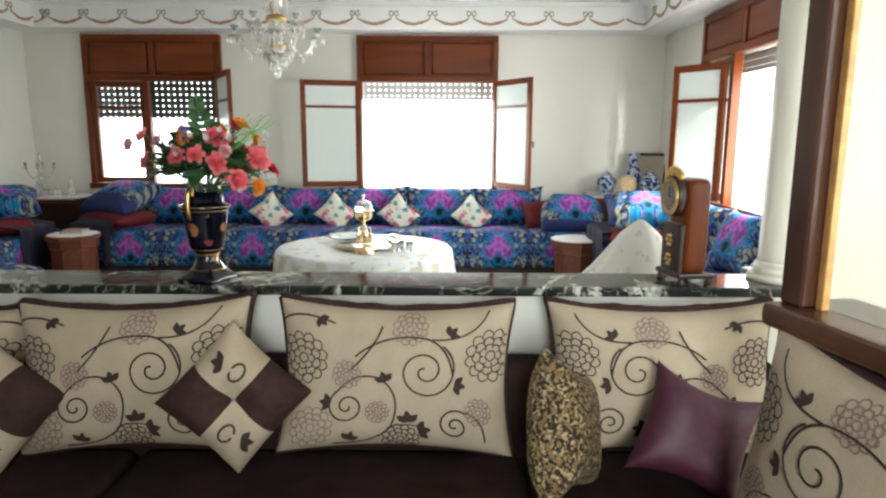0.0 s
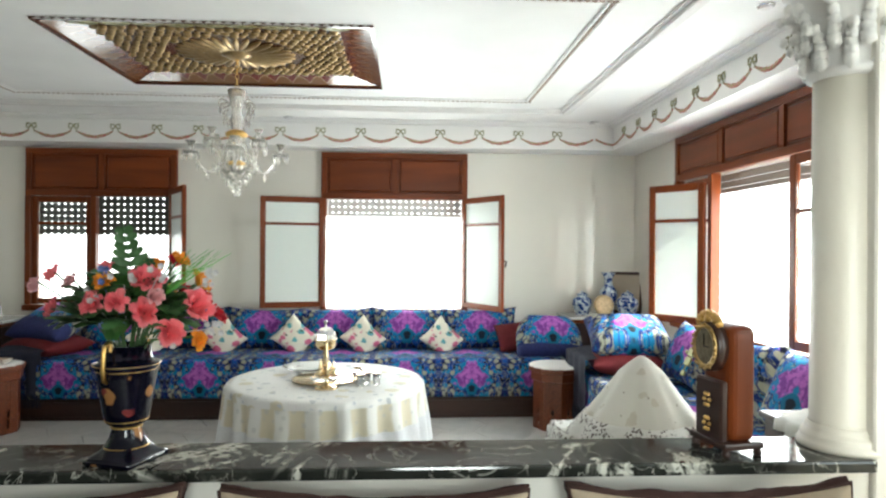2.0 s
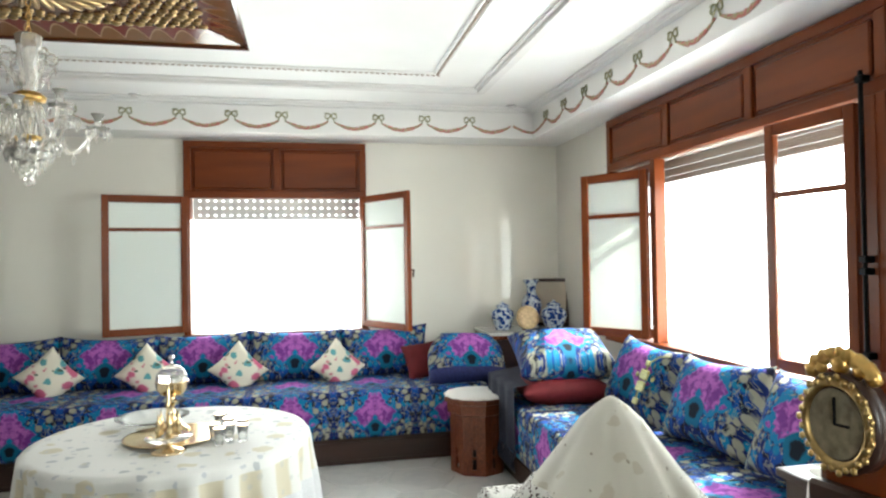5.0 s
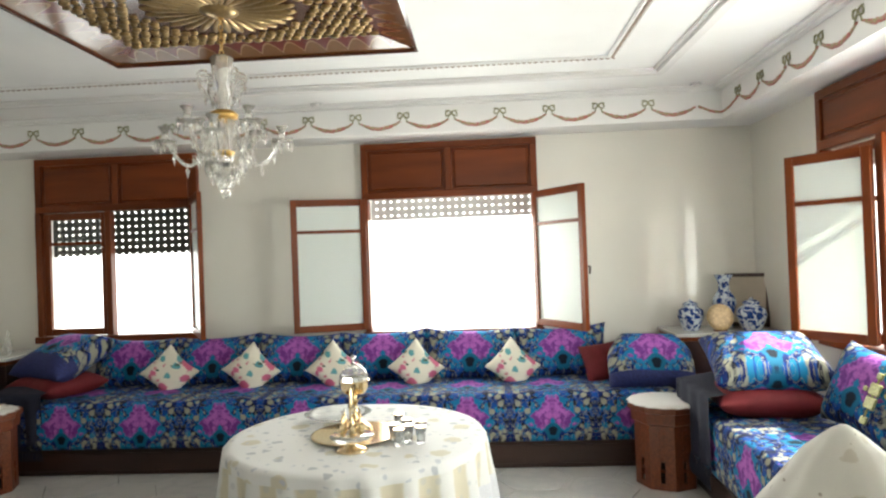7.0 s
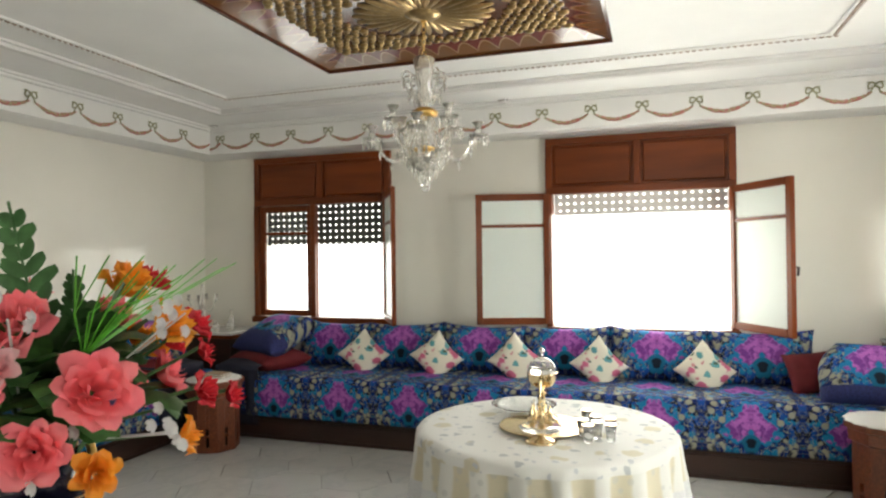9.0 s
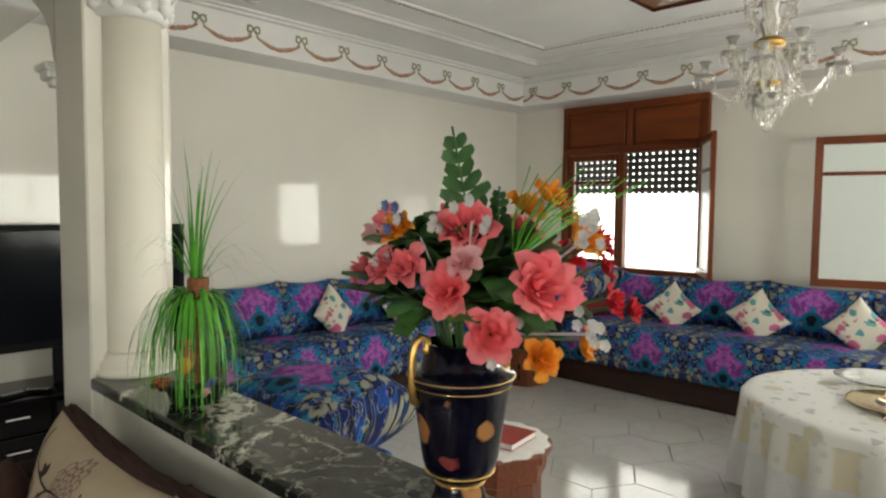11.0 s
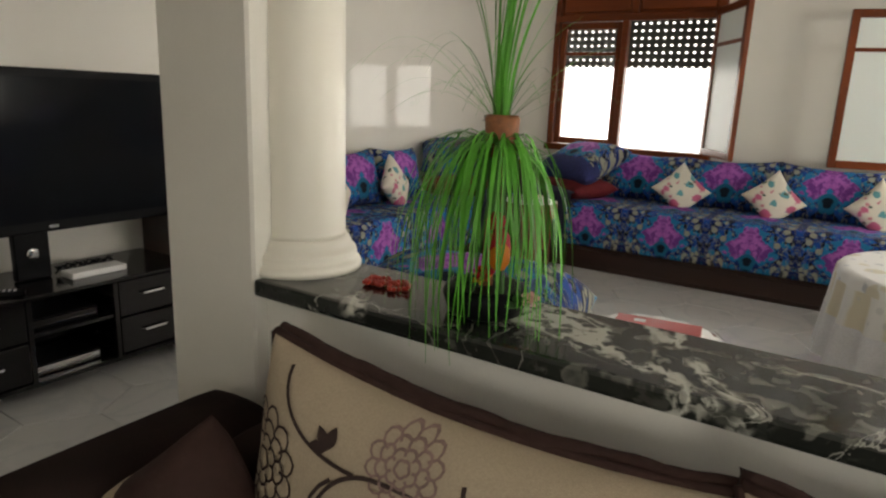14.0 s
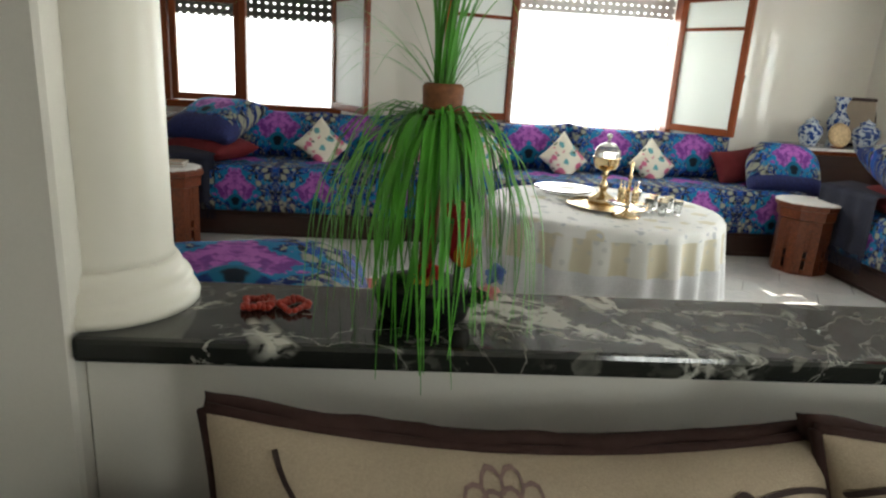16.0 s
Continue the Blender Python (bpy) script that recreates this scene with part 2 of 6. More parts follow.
def fabric_blue(name, period, middle=0.0, over=0.15):
    """Blue brocade with mirrored magenta blossoms, teal leaves and gold scrolls."""
    s = Nodes(name, 0.75)
    x, y, z = s.split(s.coords())
    v = s.f("ADD", z, s.f("MULTIPLY", y, over))
    px = s.f("PINGPONG", s.f("ADD", x, 40 * period), period / 2)
    pv = s.f("SUBTRACT", s.f("MODULO", s.f("ADD", v, period * 16.4 - middle), period * 0.8), period * 0.4)
    q = s.vec(px, pv, 0.0)
    k = period / 0.42
    wob = s.f("SUBTRACT", s.noise(q, 30 / k, 4), 0.5)

    def away(cx, cv):
        return s.f("SQRT", s.f("ADD", s.f("POWER", s.f("SUBTRACT", px, cx * k), 2.0), s.f("POWER", s.f("SUBTRACT", pv, cv * k), 2.0)))
    lobes = s.f("MINIMUM", away(0.0, 0.062), s.f("MINIMUM", away(0.058, -0.012), away(0.022, 0.015)))
    d = s.f("ADD", lobes, s.f("MULTIPLY", wob, 0.13 * k))
    base = s.mix(s.below(s.noise(q, 9, 2), 0.48, 0.04), (0.005, 0.015, 0.10), (0.008, 0.060, 0.27))
    c = s.mix(s.below(s.voronoi(q, 13), 0.31, 0.06), base, (0.009, 0.17, 0.33))
    c = s.mix(s.below(s.noise(q, 17, 1), 0.43, 0.02), c, (0.005, 0.008, 0.030))
    c = s.mix(s.below(s.noise(q, 13, 2, distort=0.5), 0.31, 0.03), c, (0.12, 0.09, 0.44))
    column = s.below(s.f("ABSOLUTE", s.f("SUBTRACT", px, 0.150 * k)), 0.042 * k, 0.008)
    leafs = s.f("MULTIPLY", s.below(s.voronoi(q, 19), 0.43, 0.05), s.below(s.noise(q, 12, 2), 0.58, 0.04))
    c = s.mix(s.f("MULTIPLY", leafs, column), c, (0.29, 0.285, 0.22))
    gold = s.f("ABSOLUTE", s.f("SUBTRACT", s.noise(q, 16, 1, distort=1.2), 0.52))
    c = s.mix(s.f("MULTIPLY", s.below(gold, 0.014, 0.008), 0.8), c, (0.30, 0.30, 0.22))
    c = s.mix(s.below(d, 0.070 * k, 0.010), c, (0.010, 0.17, 0.36))
    flower = s.mix(s.below(s.noise(q, 24, 3, distort=0.8), 0.50, 0.10), (0.16, 0.035, 0.23), (0.40, 0.12, 0.44))
    c = s.mix(s.below(d, 0.047 * k, 0.007), c, flower)
    heart = s.f("ADD", away(0.0, -0.070), s.f("MULTIPLY", wob, 0.03 * k))
    c = s.mix(s.below(heart, 0.040 * k, 0.006), c, (0.006, 0.12, 0.22))
    c = s.mix(s.below(heart, 0.020 * k, 0.006), c, (0.004, 0.010, 0.020))
    s.bump(s.noise(s.coords(), 350, 2), 0.25, 0.002)
    s.b.inputs["Specular IOR Level"].default_value = 0.2
    return s.colour(c)


BLUE = fabric_blue("blue_brocade", 0.62, 0.36, 0.9)
BLUE_CUSH = fabric_blue("blue_brocade_cushion", 0.74, over=0.55)


def fabric_spots(name, ground, dots):
    """Pale cloth with scattered printed flowers."""
    s = Nodes(name, 0.75)
    co = s.coords()
    wob = s.noise(co, 20, 2, out=1)
    q = s.n.new("ShaderNodeVectorMath")
    q.operation = "MULTIPLY_ADD"
    s.put(q.inputs[0], wob)
    q.inputs[1].default_value = (0.05, 0.05, 0.05)
    s.put(q.inputs[2], co)
    c = ground
    for i, (col, scale, size) in enumerate(dots):
        off = s.n.new("ShaderNodeVectorMath")
        off.operation = "ADD"
        s.put(off.inputs[0], q.outputs[0])
        off.inputs[1].default_value = (i * 3.1, i * 1.7, i * 2.3)
        c = s.mix(s.below(s.voronoi(off.outputs[0], scale), size, 0.03), c, col)
    s.bump(s.noise(co, 300, 2), 0.2, 0.002)
    return s.colour(c)


FLORAL = fabric_spots("ivory_floral", (0.68, 0.64, 0.53), [((0.55, 0.12, 0.22), 6, 0.30), ((0.10, 0.32, 0.34), 8, 0.25), ((0.06, 0.10, 0.07), 13, 0.18), ((0.55, 0.22, 0.25), 11, 0.16)])


def leopard():
    s = Nodes("leopard_plush", 0.9)
    co = s.coords()
    c = s.mix(s.below(s.noise(co, 60, 3), 0.46, 0.03), (0.20, 0.125, 0.05), (0.40, 0.30, 0.17))
    c = s.mix(s.below(s.noise(co, 85, 2, distort=0.6), 0.49, 0.03), c, (0.022, 0.013, 0.008))
    s.bump(s.noise(co, 260, 2), 0.4, 0.004)
    return s.colour(c)


LEOPARD = leopard()
CLOTH = fabric_spots("embroidered_tablecloth", (0.79, 0.79, 0.77), [((0.50, 0.52, 0.54), 9, 0.22), ((0.66, 0.62, 0.50), 5, 0.26), ((0.58, 0.60, 0.63), 15, 0.20)])
CHINA = fabric_spots("blue_white_china", (0.52, 0.58, 0.64), [((0.015, 0.045, 0.20), 26, 0.50), ((0.04, 0.10, 0.34), 44, 0.30)])
CHINA.node_tree.nodes["Principled BSDF"].inputs["Roughness"].default_value = 0.15
CERAMIC = fabric_spots("green_cream_ceramic", (0.62, 0.58, 0.46), [((0.05, 0.22, 0.05), 7, 0.34), ((0.42, 0.34, 0.06), 9, 0.24)])
CERAMIC.node_tree.nodes["Principled BSDF"].inputs["Roughness"].default_value = 0.2
COBALT = fabric_spots("cobalt_gilt_porcelain", (0.003, 0.003, 0.009), [((0.30, 0.14, 0.05), 10, 0.20), ((0.16, 0.03, 0.03), 13, 0.16)])
COBALT.node_tree.nodes["Principled BSDF"].inputs["Roughness"].default_value = 0.07


def black_marble():
    s = Nodes("black_marble", 0.09)
    co = s.coords()
    dark = s.mix(s.noise(co, 14, 5), (0.006, 0.007, 0.006), (0.026, 0.028, 0.024))

    def vein(scale, thick, soft, where, lo, distort, off):
        g = s.n.new("ShaderNodeVectorMath")
        g.operation = "ADD"
        s.put(g.inputs[0], co)
        g.inputs[1].default_value = (off, off * 0.7, off * 1.3)
        ridge = s.f("ABSOLUTE", s.f("SUBTRACT", s.noise(g.outputs[0], scale, 5, distort=distort), 0.5))
        return s.f("MULTIPLY", s.below(ridge, thick, soft), s.f("SUBTRACT", 1.0, s.below(s.noise(g.outputs[0], where, 3), lo, 0.06)))
    wide = vein(1.5, 0.024, 0.014, 1.6, 0.49, 1.6, 3.0)
    crumbs = s.f("SUBTRACT", 1.0, s.below(s.noise(co, 38, 5, distort=0.8), 0.47, 0.05))
    wide = s.f("MULTIPLY", wide, crumbs)
    core = vein(1.5, 0.006, 0.006, 1.6, 0.49, 1.6, 3.0)
    thin = vein(3.2, 0.005, 0.005, 3.0, 0.46, 2.2, 7.0)
    cloud = vein(4.0, 0.055, 0.045, 2.2, 0.55, 1.2, 11.0)
    blot = s.f("MULTIPLY", cloud, s.f("SUBTRACT", 1.0, s.below(s.noise(co, 30, 5, distort=0.6), 0.55, 0.05)))
    haze = s.f("MULTIPLY", s.noise(co, 5.0, 4), 0.06)
    c = s.mix(haze, dark, (0.16, 0.16, 0.135))
    c = s.mix(s.f("MULTIPLY", blot, 0.45), c, (0.36, 0.355, 0.30))
    c = s.mix(s.f("MINIMUM", 1.0, s.f("ADD", s.f("ADD", wide, s.f("MULTIPLY", core, 0.8)), s.f("MULTIPLY", thin, 0.55))), c, (0.55, 0.54, 0.47))
    return s.colour(c)


MARBLE = black_marble()


def floor_marble():
    s = Nodes("pale_marble", 0.10)
    co = s.coords("Object")
    r = s.n.new("ShaderNodeObjectInfo").outputs["Random"]
    g = s.n.new("ShaderNodeVectorMath")
    g.operation = "ADD"
    s.put(g.inputs[0], co)
    s.put(g.inputs[1], s.vec(s.f("MULTIPLY", r, 30.0), s.f("MULTIPLY", r, 17.0), 0.0))
    a = s.noise(g.outputs[0], 3.0, 6, distort=0.8)
    c = s.mix(s.below(s.f("ABSOLUTE", s.f("SUBTRACT", a, 0.5)), 0.03, 0.03), (0.66, 0.65, 0.62), (0.60, 0.60, 0.58))
    c = s.mix(s.f("MULTIPLY", r, 0.25), c, (0.56, 0.56, 0.54))
    return s.colour(c)


TILE = floor_marble()
GROUT = mat("grout", (0.33, 0.32, 0.30), 0.7, grain=0.2)
# ---- structure ----
FAR, RIGHT, LEFT, CEIL, SOFFIT = 6.86, 2.88, -4.22, 2.88, 2.62
W1 = (-3.56, -2.03, 0.92, 2.60)
W2 = (-0.53, 1.03, 0.88, 2.60)
W3 = (3.14, 5.64, 0.90, 2.60)

structure("floor", B(-7.2, 3.2, -2.7, 7.0, -0.12, -0.012), GROUT)

bm = bmesh.new()
for a, b, z0, z1 in ((LEFT - 0.2, W1[0] + 0.05, 0, 3.2), (W1[0] + 0.05, W1[1] - 0.05, 0, 0.97), (W1[0] + 0.05, W1[1] - 0.05, 2.15, 3.2), (W1[1] - 0.05, W2[0] + 0.05, 0, 3.2),
                     (W2[0] + 0.05, W2[1] - 0.05, 0, 0.93), (W2[0] + 0.05, W2[1] - 0.05, 2.15, 3.2), (W2[1] - 0.05, RIGHT + 0.25, 0, 3.2)):
    box(bm, a, b, FAR, FAR + 0.22, z0, z1)
structure("wall_north", bm, WALL)
bm = bmesh.new()
for a, b, z0, z1 in ((1.4, W3[0] + 0.06, 0, 3.2), (W3[0] + 0.06, W3[1] - 0.06, 0, 0.95), (W3[0] + 0.06, W3[1] - 0.06, 2.2, 3.2), (W3[1] - 0.06, FAR, 0, 3.2)):
    box(bm, RIGHT, RIGHT + 0.22, a, b, z0, z1)
# leaves an assumed, unseen opening that lets sun and fill reach the seating
for a, b, z0, z1 in ((-2.7, -0.8, 0, 3.2), (-0.8, 0.9, 0, 1.0), (-0.8, 0.9, 2.8, 3.2), (0.9, 1.4, 0, 3.2)):
    box(bm, RIGHT, RIGHT + 0.22, a, b, z0, z1)
structure("wall_east", bm, WALL)
structure("wall_west", B(LEFT - 0.2, LEFT, 1.70, FAR, 0, 3.2), WALL)
structure("wall_dining", B(-6.9, LEFT - 0.2, 1.70, 1.88, 0, 3.2), WALL)
structure("wall_dining_end", B(-7.1, -6.9, -2.6, 1.82, 0, 3.2), WALL)
bm = bmesh.new()
# the gap is out of view, added only for the fill lamp
for a, b, z0, z1 in ((-7.1, 0.28, 0, 3.2), (0.28, 1.22, 0, 1.08), (0.28, 1.22, 2.32, 3.2), (1.22, RIGHT + 0.2, 0, 3.2)):
    box(bm, a, b, -2.7, -2.5, z0, z1)
structure("wall_south", bm, WALL)

# ceiling with the recessed panel's opening, the dropped border and the plain ceiling of the seating side
MX0, MX1, MY0, MY1 = -1.75, 0.15, 3.70, 5.12
bm = bmesh.new()
for a in ((LEFT, MX0, 1.6, FAR), (MX1, RIGHT, 1.6, FAR), (MX0, MX1, 1.6, MY0), (MX0, MX1, MY1, FAR)):
    box(bm, *a, CEIL, CEIL + 0.1)
box(bm, -7.1, RIGHT, -2.6, 1.6, CEIL, CEIL + 0.1)
box(bm, MX0 - 0.1, MX1 + 0.1, MY0 - 0.1, MY1 + 0.1, CEIL + 0.08, CEIL + 0.18)
structure("ceiling", bm, WHITE)
FX0, FX1, FY1 = -3.86, 2.52, 6.50
bm = bmesh.new()
box(bm, LEFT, RIGHT, FY1, FAR, SOFFIT, CEIL - 0.002)
box(bm, LEFT, FX0, 1.95, FY1, SOFFIT, CEIL - 0.002)
box(bm, FX1, RIGHT, 1.95, FY1, SOFFIT, CEIL - 0.002)
structure("ceiling_border", bm, WHITE)


def ring(name, x0, x1, y0, y1, z, steps, material):
    """A rectangular moulding on the ceiling from (offset, width, drop) steps."""
    bm = bmesh.new()
    for o, w, d in steps:
        a, b, c, e = x0 + o, x1 - o, y0 + o, y1 - o
        box(bm, a, b, e - w, e, z - d, z, 0.004, 1)
        box(bm, a, b, c, c + w, z - d, z, 0.004, 1)
        box(bm, a, a + w, c + w, e - w, z - d, z, 0.004, 1)
        box(bm, b - w, b, c + w, e - w, z - d, z, 0.004, 1)
    return structure(name, bm, material)


ring("trim_cornice", FX0, FX1, 1.95, FY1, CEIL, [(0.0, 0.05, 0.035), (0.05, 0.04, 0.018)], WHITE)
ring("trim_outer_moulding", -3.31, 1.91, 2.75, 5.93, CEIL, [(0.0, 0.035, 0.02), (0.035, 0.05, 0.04), (0.085, 0.03, 0.018)], MOULD)
ring("trim_inner_moulding", -2.94, 1.47, 3.15, 5.53, CEIL, [(0.0, 0.02, 0.015), (0.045, 0.02, 0.015)], WHITE)
bead = bmesh.new()
bmesh.ops.create_icosphere(bead, subdivisions=1, radius=0.014)
bead_me = [v.co.copy() for v in bead.verts]
bead_f = [[v.index for v in f.verts] for f in bead.faces]
bead.free()
verts, faces = [], []


def add_bead(x, y, z, sx, sy):
    k = len(verts)
    verts.extend((c.x * sx + x, c.y * sy + y, c.z + z) for c in bead_me)
    faces.extend([i + k for i in f] for f in bead_f)


for i in range(110):
    add_bead(-2.91 + i * 0.04, 5.498, CEIL - 0.008, 1.3, 0.8)
    add_bead(-2.91 + i * 0.04, 3.182, CEIL - 0.008, 1.3, 0.8)
for i in range(58):
    add_bead(-2.908, 3.2 + i * 0.04, CEIL - 0.008, 0.8, 1.3)
    add_bead(1.438, 3.2 + i * 0.04, CEIL - 0.008, 0.8, 1.3)
me = bpy.data.meshes.new("trim_rope_bead")
me.from_pydata(verts, [], faces)
me.materials.append(mat("bead_rose_gilt", (0.42, 0.33, 0.27), 0.5, grain=0.4, grain_scale=30))
tagged(new("trim_rope_bead", me), kind="structure")

# the half wall with its marble top, the pillars, columns, beam and arch
CF, CB = 1.645, 1.885
structure("wall_low_partition", B(-1.855, 1.69, CF + 0.03, CB - 0.03, 0, 0.965, 0.004, 1), WALL)
tagged(part("countertop", B(-1.853, 1.688, CF - 0.004, CB, 0.965, 1.0, 0.008, 2), MARBLE), "long black marble countertop with white veins on a low wall", "countertop")
structure("wall_pillar_west", B(-2.13, -1.855, CF, CB + 0.02, 0, 3.0, 0.006, 1), WALL)
structure("wall_pillar_east", B(1.69, RIGHT, CF + 0.015, CB + 0.02, 0, 3.0, 0.006, 1), WALL)
structure("beam", B(-1.865, 1.69, CF, CB + 0.02, 2.42, CEIL), WALL)


def column(cx):
    base = [(0.200, 0.0), (0.202, 0.010), (0.194, 0.020), (0.184, 0.023), (0.187, 0.034), (0.180, 0.044), (0.166, 0.048), (0.166, 0.056), (0.158, 0.066), (0.152, 0.070)]
    col = thing("column", pose(cx, 1.787, 1.0), "cream lacquered round column with a moulded base on the marble top", "column")
    part("column_base", lathe([(r * 0.64, z) for r, z in base], 96), CREAM, col, smooth=True)
    part("shaft", lathe([(0.098, 0.066), (0.094, 0.08), (0.092, 0.6), (0.090, 1.10)], 96), CREAM, col, smooth=True)
    cap = lathe([(0.090, 1.10), (0.106, 1.105), (0.113, 1.12), (0.108, 1.132), (0.10, 1.136), (0.105, 1.2), (0.12, 1.3), (0.15, 1.36), (0.16, 1.365)], 32)
    for tier, (z, r, n, h) in enumerate(((1.14, 0.10, 9, 0.12), (1.20, 0.11, 9, 0.14))):
        for k in range(n):
            a = 2 * math.pi * (k + 0.5 * tier) / n
            for j in range(6):
                s = j / 5
                rr = r + 0.012 + 0.06 * s ** 3
                ball(cap, (rr * math.cos(a), rr * math.sin(a), z + h * s - (0.03 * max(0, s - 0.8) * 5)), 0.024 - 0.008 * s, 1, (1.0, 1.0, 1.2))
    box(cap, -0.16, 0.16, -0.135, 0.09, 1.36, 1.42, 0.01, 1)
    part("capital", cap, WHITE, col, "carved white plaster leaf capital", smooth=True)
    return col


c1 = column(-1.868)
copy_thing(c1, pose(1.690, 1.787, 1.0, 0, 0, 0))

# arch from the west pillar to the west wall
bm = bmesh.new()
ax0, ax1, spring, top = LEFT, -2.13, 1.98, 2.42
n = 20
crown = -3.3
ring_pts = [(crown + (ax1 - crown) * k / n, spring + (top - spring) * math.sqrt(max(0, 1 - (k / n) ** 2))) for k in range(n + 1)]
ring_pts = [(ax0, top)] + ring_pts
for (xa, za), (xb, zb) in zip(ring_pts, ring_pts[1:]):
    vs = [bm.verts.new(p) for y in (CF, CB) for p in ((xa, y, za), (xb, y, zb), (xb, y, CEIL), (xa, y, CEIL))]
    for f in ((0, 1, 2, 3), (7, 6, 5, 4), (0, 4, 5, 1)):
        bm.faces.new([vs[i] for i in f])
structure("arch", bm, WALL)
t = bmesh.new()
for w, z0, z1 in ((0.05, 1.92, 1.945), (0.09, 1.945, 1.975), (0.12, 1.975, 2.0)):
    box(t, -2.13 - w, -2.13, CF - w * 0.25, CB + w * 0.25, z0, z1, 0.006, 1)
structure("trim_corbel", t, WHITE)

# glazed wooden screen on a low wall beside the seating
SCREEN_POSE = pose(1.275, 1.035, 0, 0, 0, 10)
SHIFT = pose(-1.275, -1.035, 0)
structure("wall_low_screen", B(1.30, 1.46, -2.3, 1.03, 0, 1.05), WALL).matrix_world = SCREEN_POSE @ SHIFT
scr = tagged(new("window_screen"), kind="structure")
scr.matrix_world = SCREEN_POSE @ SHIFT
box_sill = B(1.235, 1.50, -2.3, 1.05, 1.05, 1.11, 0.02, 3)
POSTWOOD = mat("old_mahogany", (0.085, 0.030, 0.016), 0.27, grain=0.4, grain_scale=9, stain=0.25, bump=0.05, bump_scale=40, stretch=(1, 0.3, 0.12))
part("window_sill", box_sill, POSTWOOD, scr)
part("window_post", B(1.275, 1.352, 0.96, 1.035, 1.11, 2.55, 0.006, 1), POSTWOOD, scr)
part("window_rail", B(1.285, 1.48, -2.3, 0.96, 2.02, 2.08, 0.006, 1), POSTWOOD, scr)
part("window_rail", B(1.285, 1.48, -2.3, 0.96, 2.49, 2.55, 0.006, 1), POSTWOOD, scr)
part("glazing_bead", B(1.312, 1.332, 0.935, 0.958, 1.11, 2.02, 0.004, 2), mat("amber_bead", (0.60, 0.33, 0.11), 0.30, grain=0.3, grain_scale=20), scr, "amber glazing bead")
SCREENGLASS = mat("screen_glass", (0.90, 0.90, 0.86), 0.06, stain=0.05, stain_scale=1.5, Transmission_Weight=0.93, IOR=1.25)
for z0, z1 in ((1.11, 2.02), (2.08, 2.49)):
    part("pane", B(1.334, 1.342, -2.3, 0.958, z0, z1), SCREENGLASS, scr).visible_shadow = False


# ---- windows ----
def panel_header(win, x0, x1, z0, z1, n, y):
    """The wooden shutter box above a window, with sunken panels."""
    part("shutter_box", B(x0, x1, y + 0.012, y + 0.05, z0, z1), WOOD_H, win)
    w = (x1 - x0 - 0.06 * (n + 1)) / n
    part("box_rail", B(x0, x1, y - 0.012, y + 0.012, z1 - 0.06, z1, 0.004, 1), WOOD_H, win)
    part("box_rail", B(x0, x1, y - 0.012, y + 0.012, z0, z0 + 0.06, 0.004, 1), WOOD_H, win)
    for k in range(n + 1):
        a = x0 + k * (w + 0.06)
        part("box_stile", B(a, a + 0.06, y - 0.012, y + 0.012, z0 + 0.06, z1 - 0.06, 0.004, 1), WOOD, win)
    for k in range(n):
        a = x0 + 0.06 + k * (w + 0.06)
        part("panel", B(a + 0.02, a + w - 0.02, y - 0.004, y + 0.012, z0 + 0.08, z1 - 0.08, 0.012, 1), WOOD_H, win)


def sash(win, hinge, free, z0, z1, bar, glass):
    """One hinged leaf from hinge to free end (x, y)."""
    h, f = Vector((*hinge, 0)), Vector((*free, 0))
    w = (f - h).length
    m = Matrix.Translation((*hinge, 0)) @ Matrix.Rotation(math.atan2(f.y - h.y, f.x - h.x), 4, "Z")
    leaf = part("leaf", B(0, 0.055, -0.02, 0.02, z0, z1, 0.004, 1), WOOD, win, m=m)
    part("stile", B(w - 0.055, w, -0.02, 0.02, z0, z1, 0.004, 1), WOOD, leaf)
    part("rail", B(0.055, w - 0.055, -0.02, 0.02, z0, z0 + 0.06, 0.004, 1), WOOD_H, leaf)
    part("rail", B(0.055, w - 0.055, -0.02, 0.02, z1 - 0.06, z1, 0.004, 1), WOOD_H, leaf)
    part("glazing_bar", B(0.055, w - 0.055, -0.014, 0.014, bar - 0.014, bar + 0.014), WOOD_H, leaf)
    for a, b in ((z0 + 0.06, bar - 0.014), (bar + 0.014, z1 - 0.06)):
        p = part("pane", B(0.055, w - 0.055, -0.003, 0.003, a, b), glass, leaf)
        p.visible_shadow = False
    return leaf


def shutter(win, x0, x1, z0, z1, y, material, pitch=0.055, holes=0.05, solid=False, slot=0.016, bridge=0.56):
    """A lowered roller shutter of perforated slats."""
    z = z1
    while z > z0 + 0.01:
        a = max(z0, z - pitch)
        bm = bmesh.new()
        if solid:
            box(bm, x0, x1, y, y + 0.012, a + 0.002, z, 0.004, 1)
        elif z - a < pitch * 0.9:
            box(bm, x0, x1, y, y + 0.012, a, z)
        else:
            box(bm, x0, x1, y, y + 0.012, a + slot, z)
            k = x0
            while k < x1:
                box(bm, k, min(x1, k + holes * bridge), y + 0.002, y + 0.010, a, a + slot)
                k += holes
        part("slat", bm, material, win)
        z -= pitch


def casing(win, x0, x1, z0, z1, y, head):
    part("jamb", B(x0, x0 + 0.055, y - 0.02, y + 0.13, z0, head, 0.004, 1), WOOD, win)
    part("jamb", B(x1 - 0.055, x1, y - 0.02, y + 0.13, z0, head, 0.004, 1), WOOD, win)
    part("window_sill", B(x0 - 0.015, x1 + 0.015, y - 0.045, y + 0.13, z0 - 0.005, z0 + 0.055, 0.006, 1), WOOD_H, win)


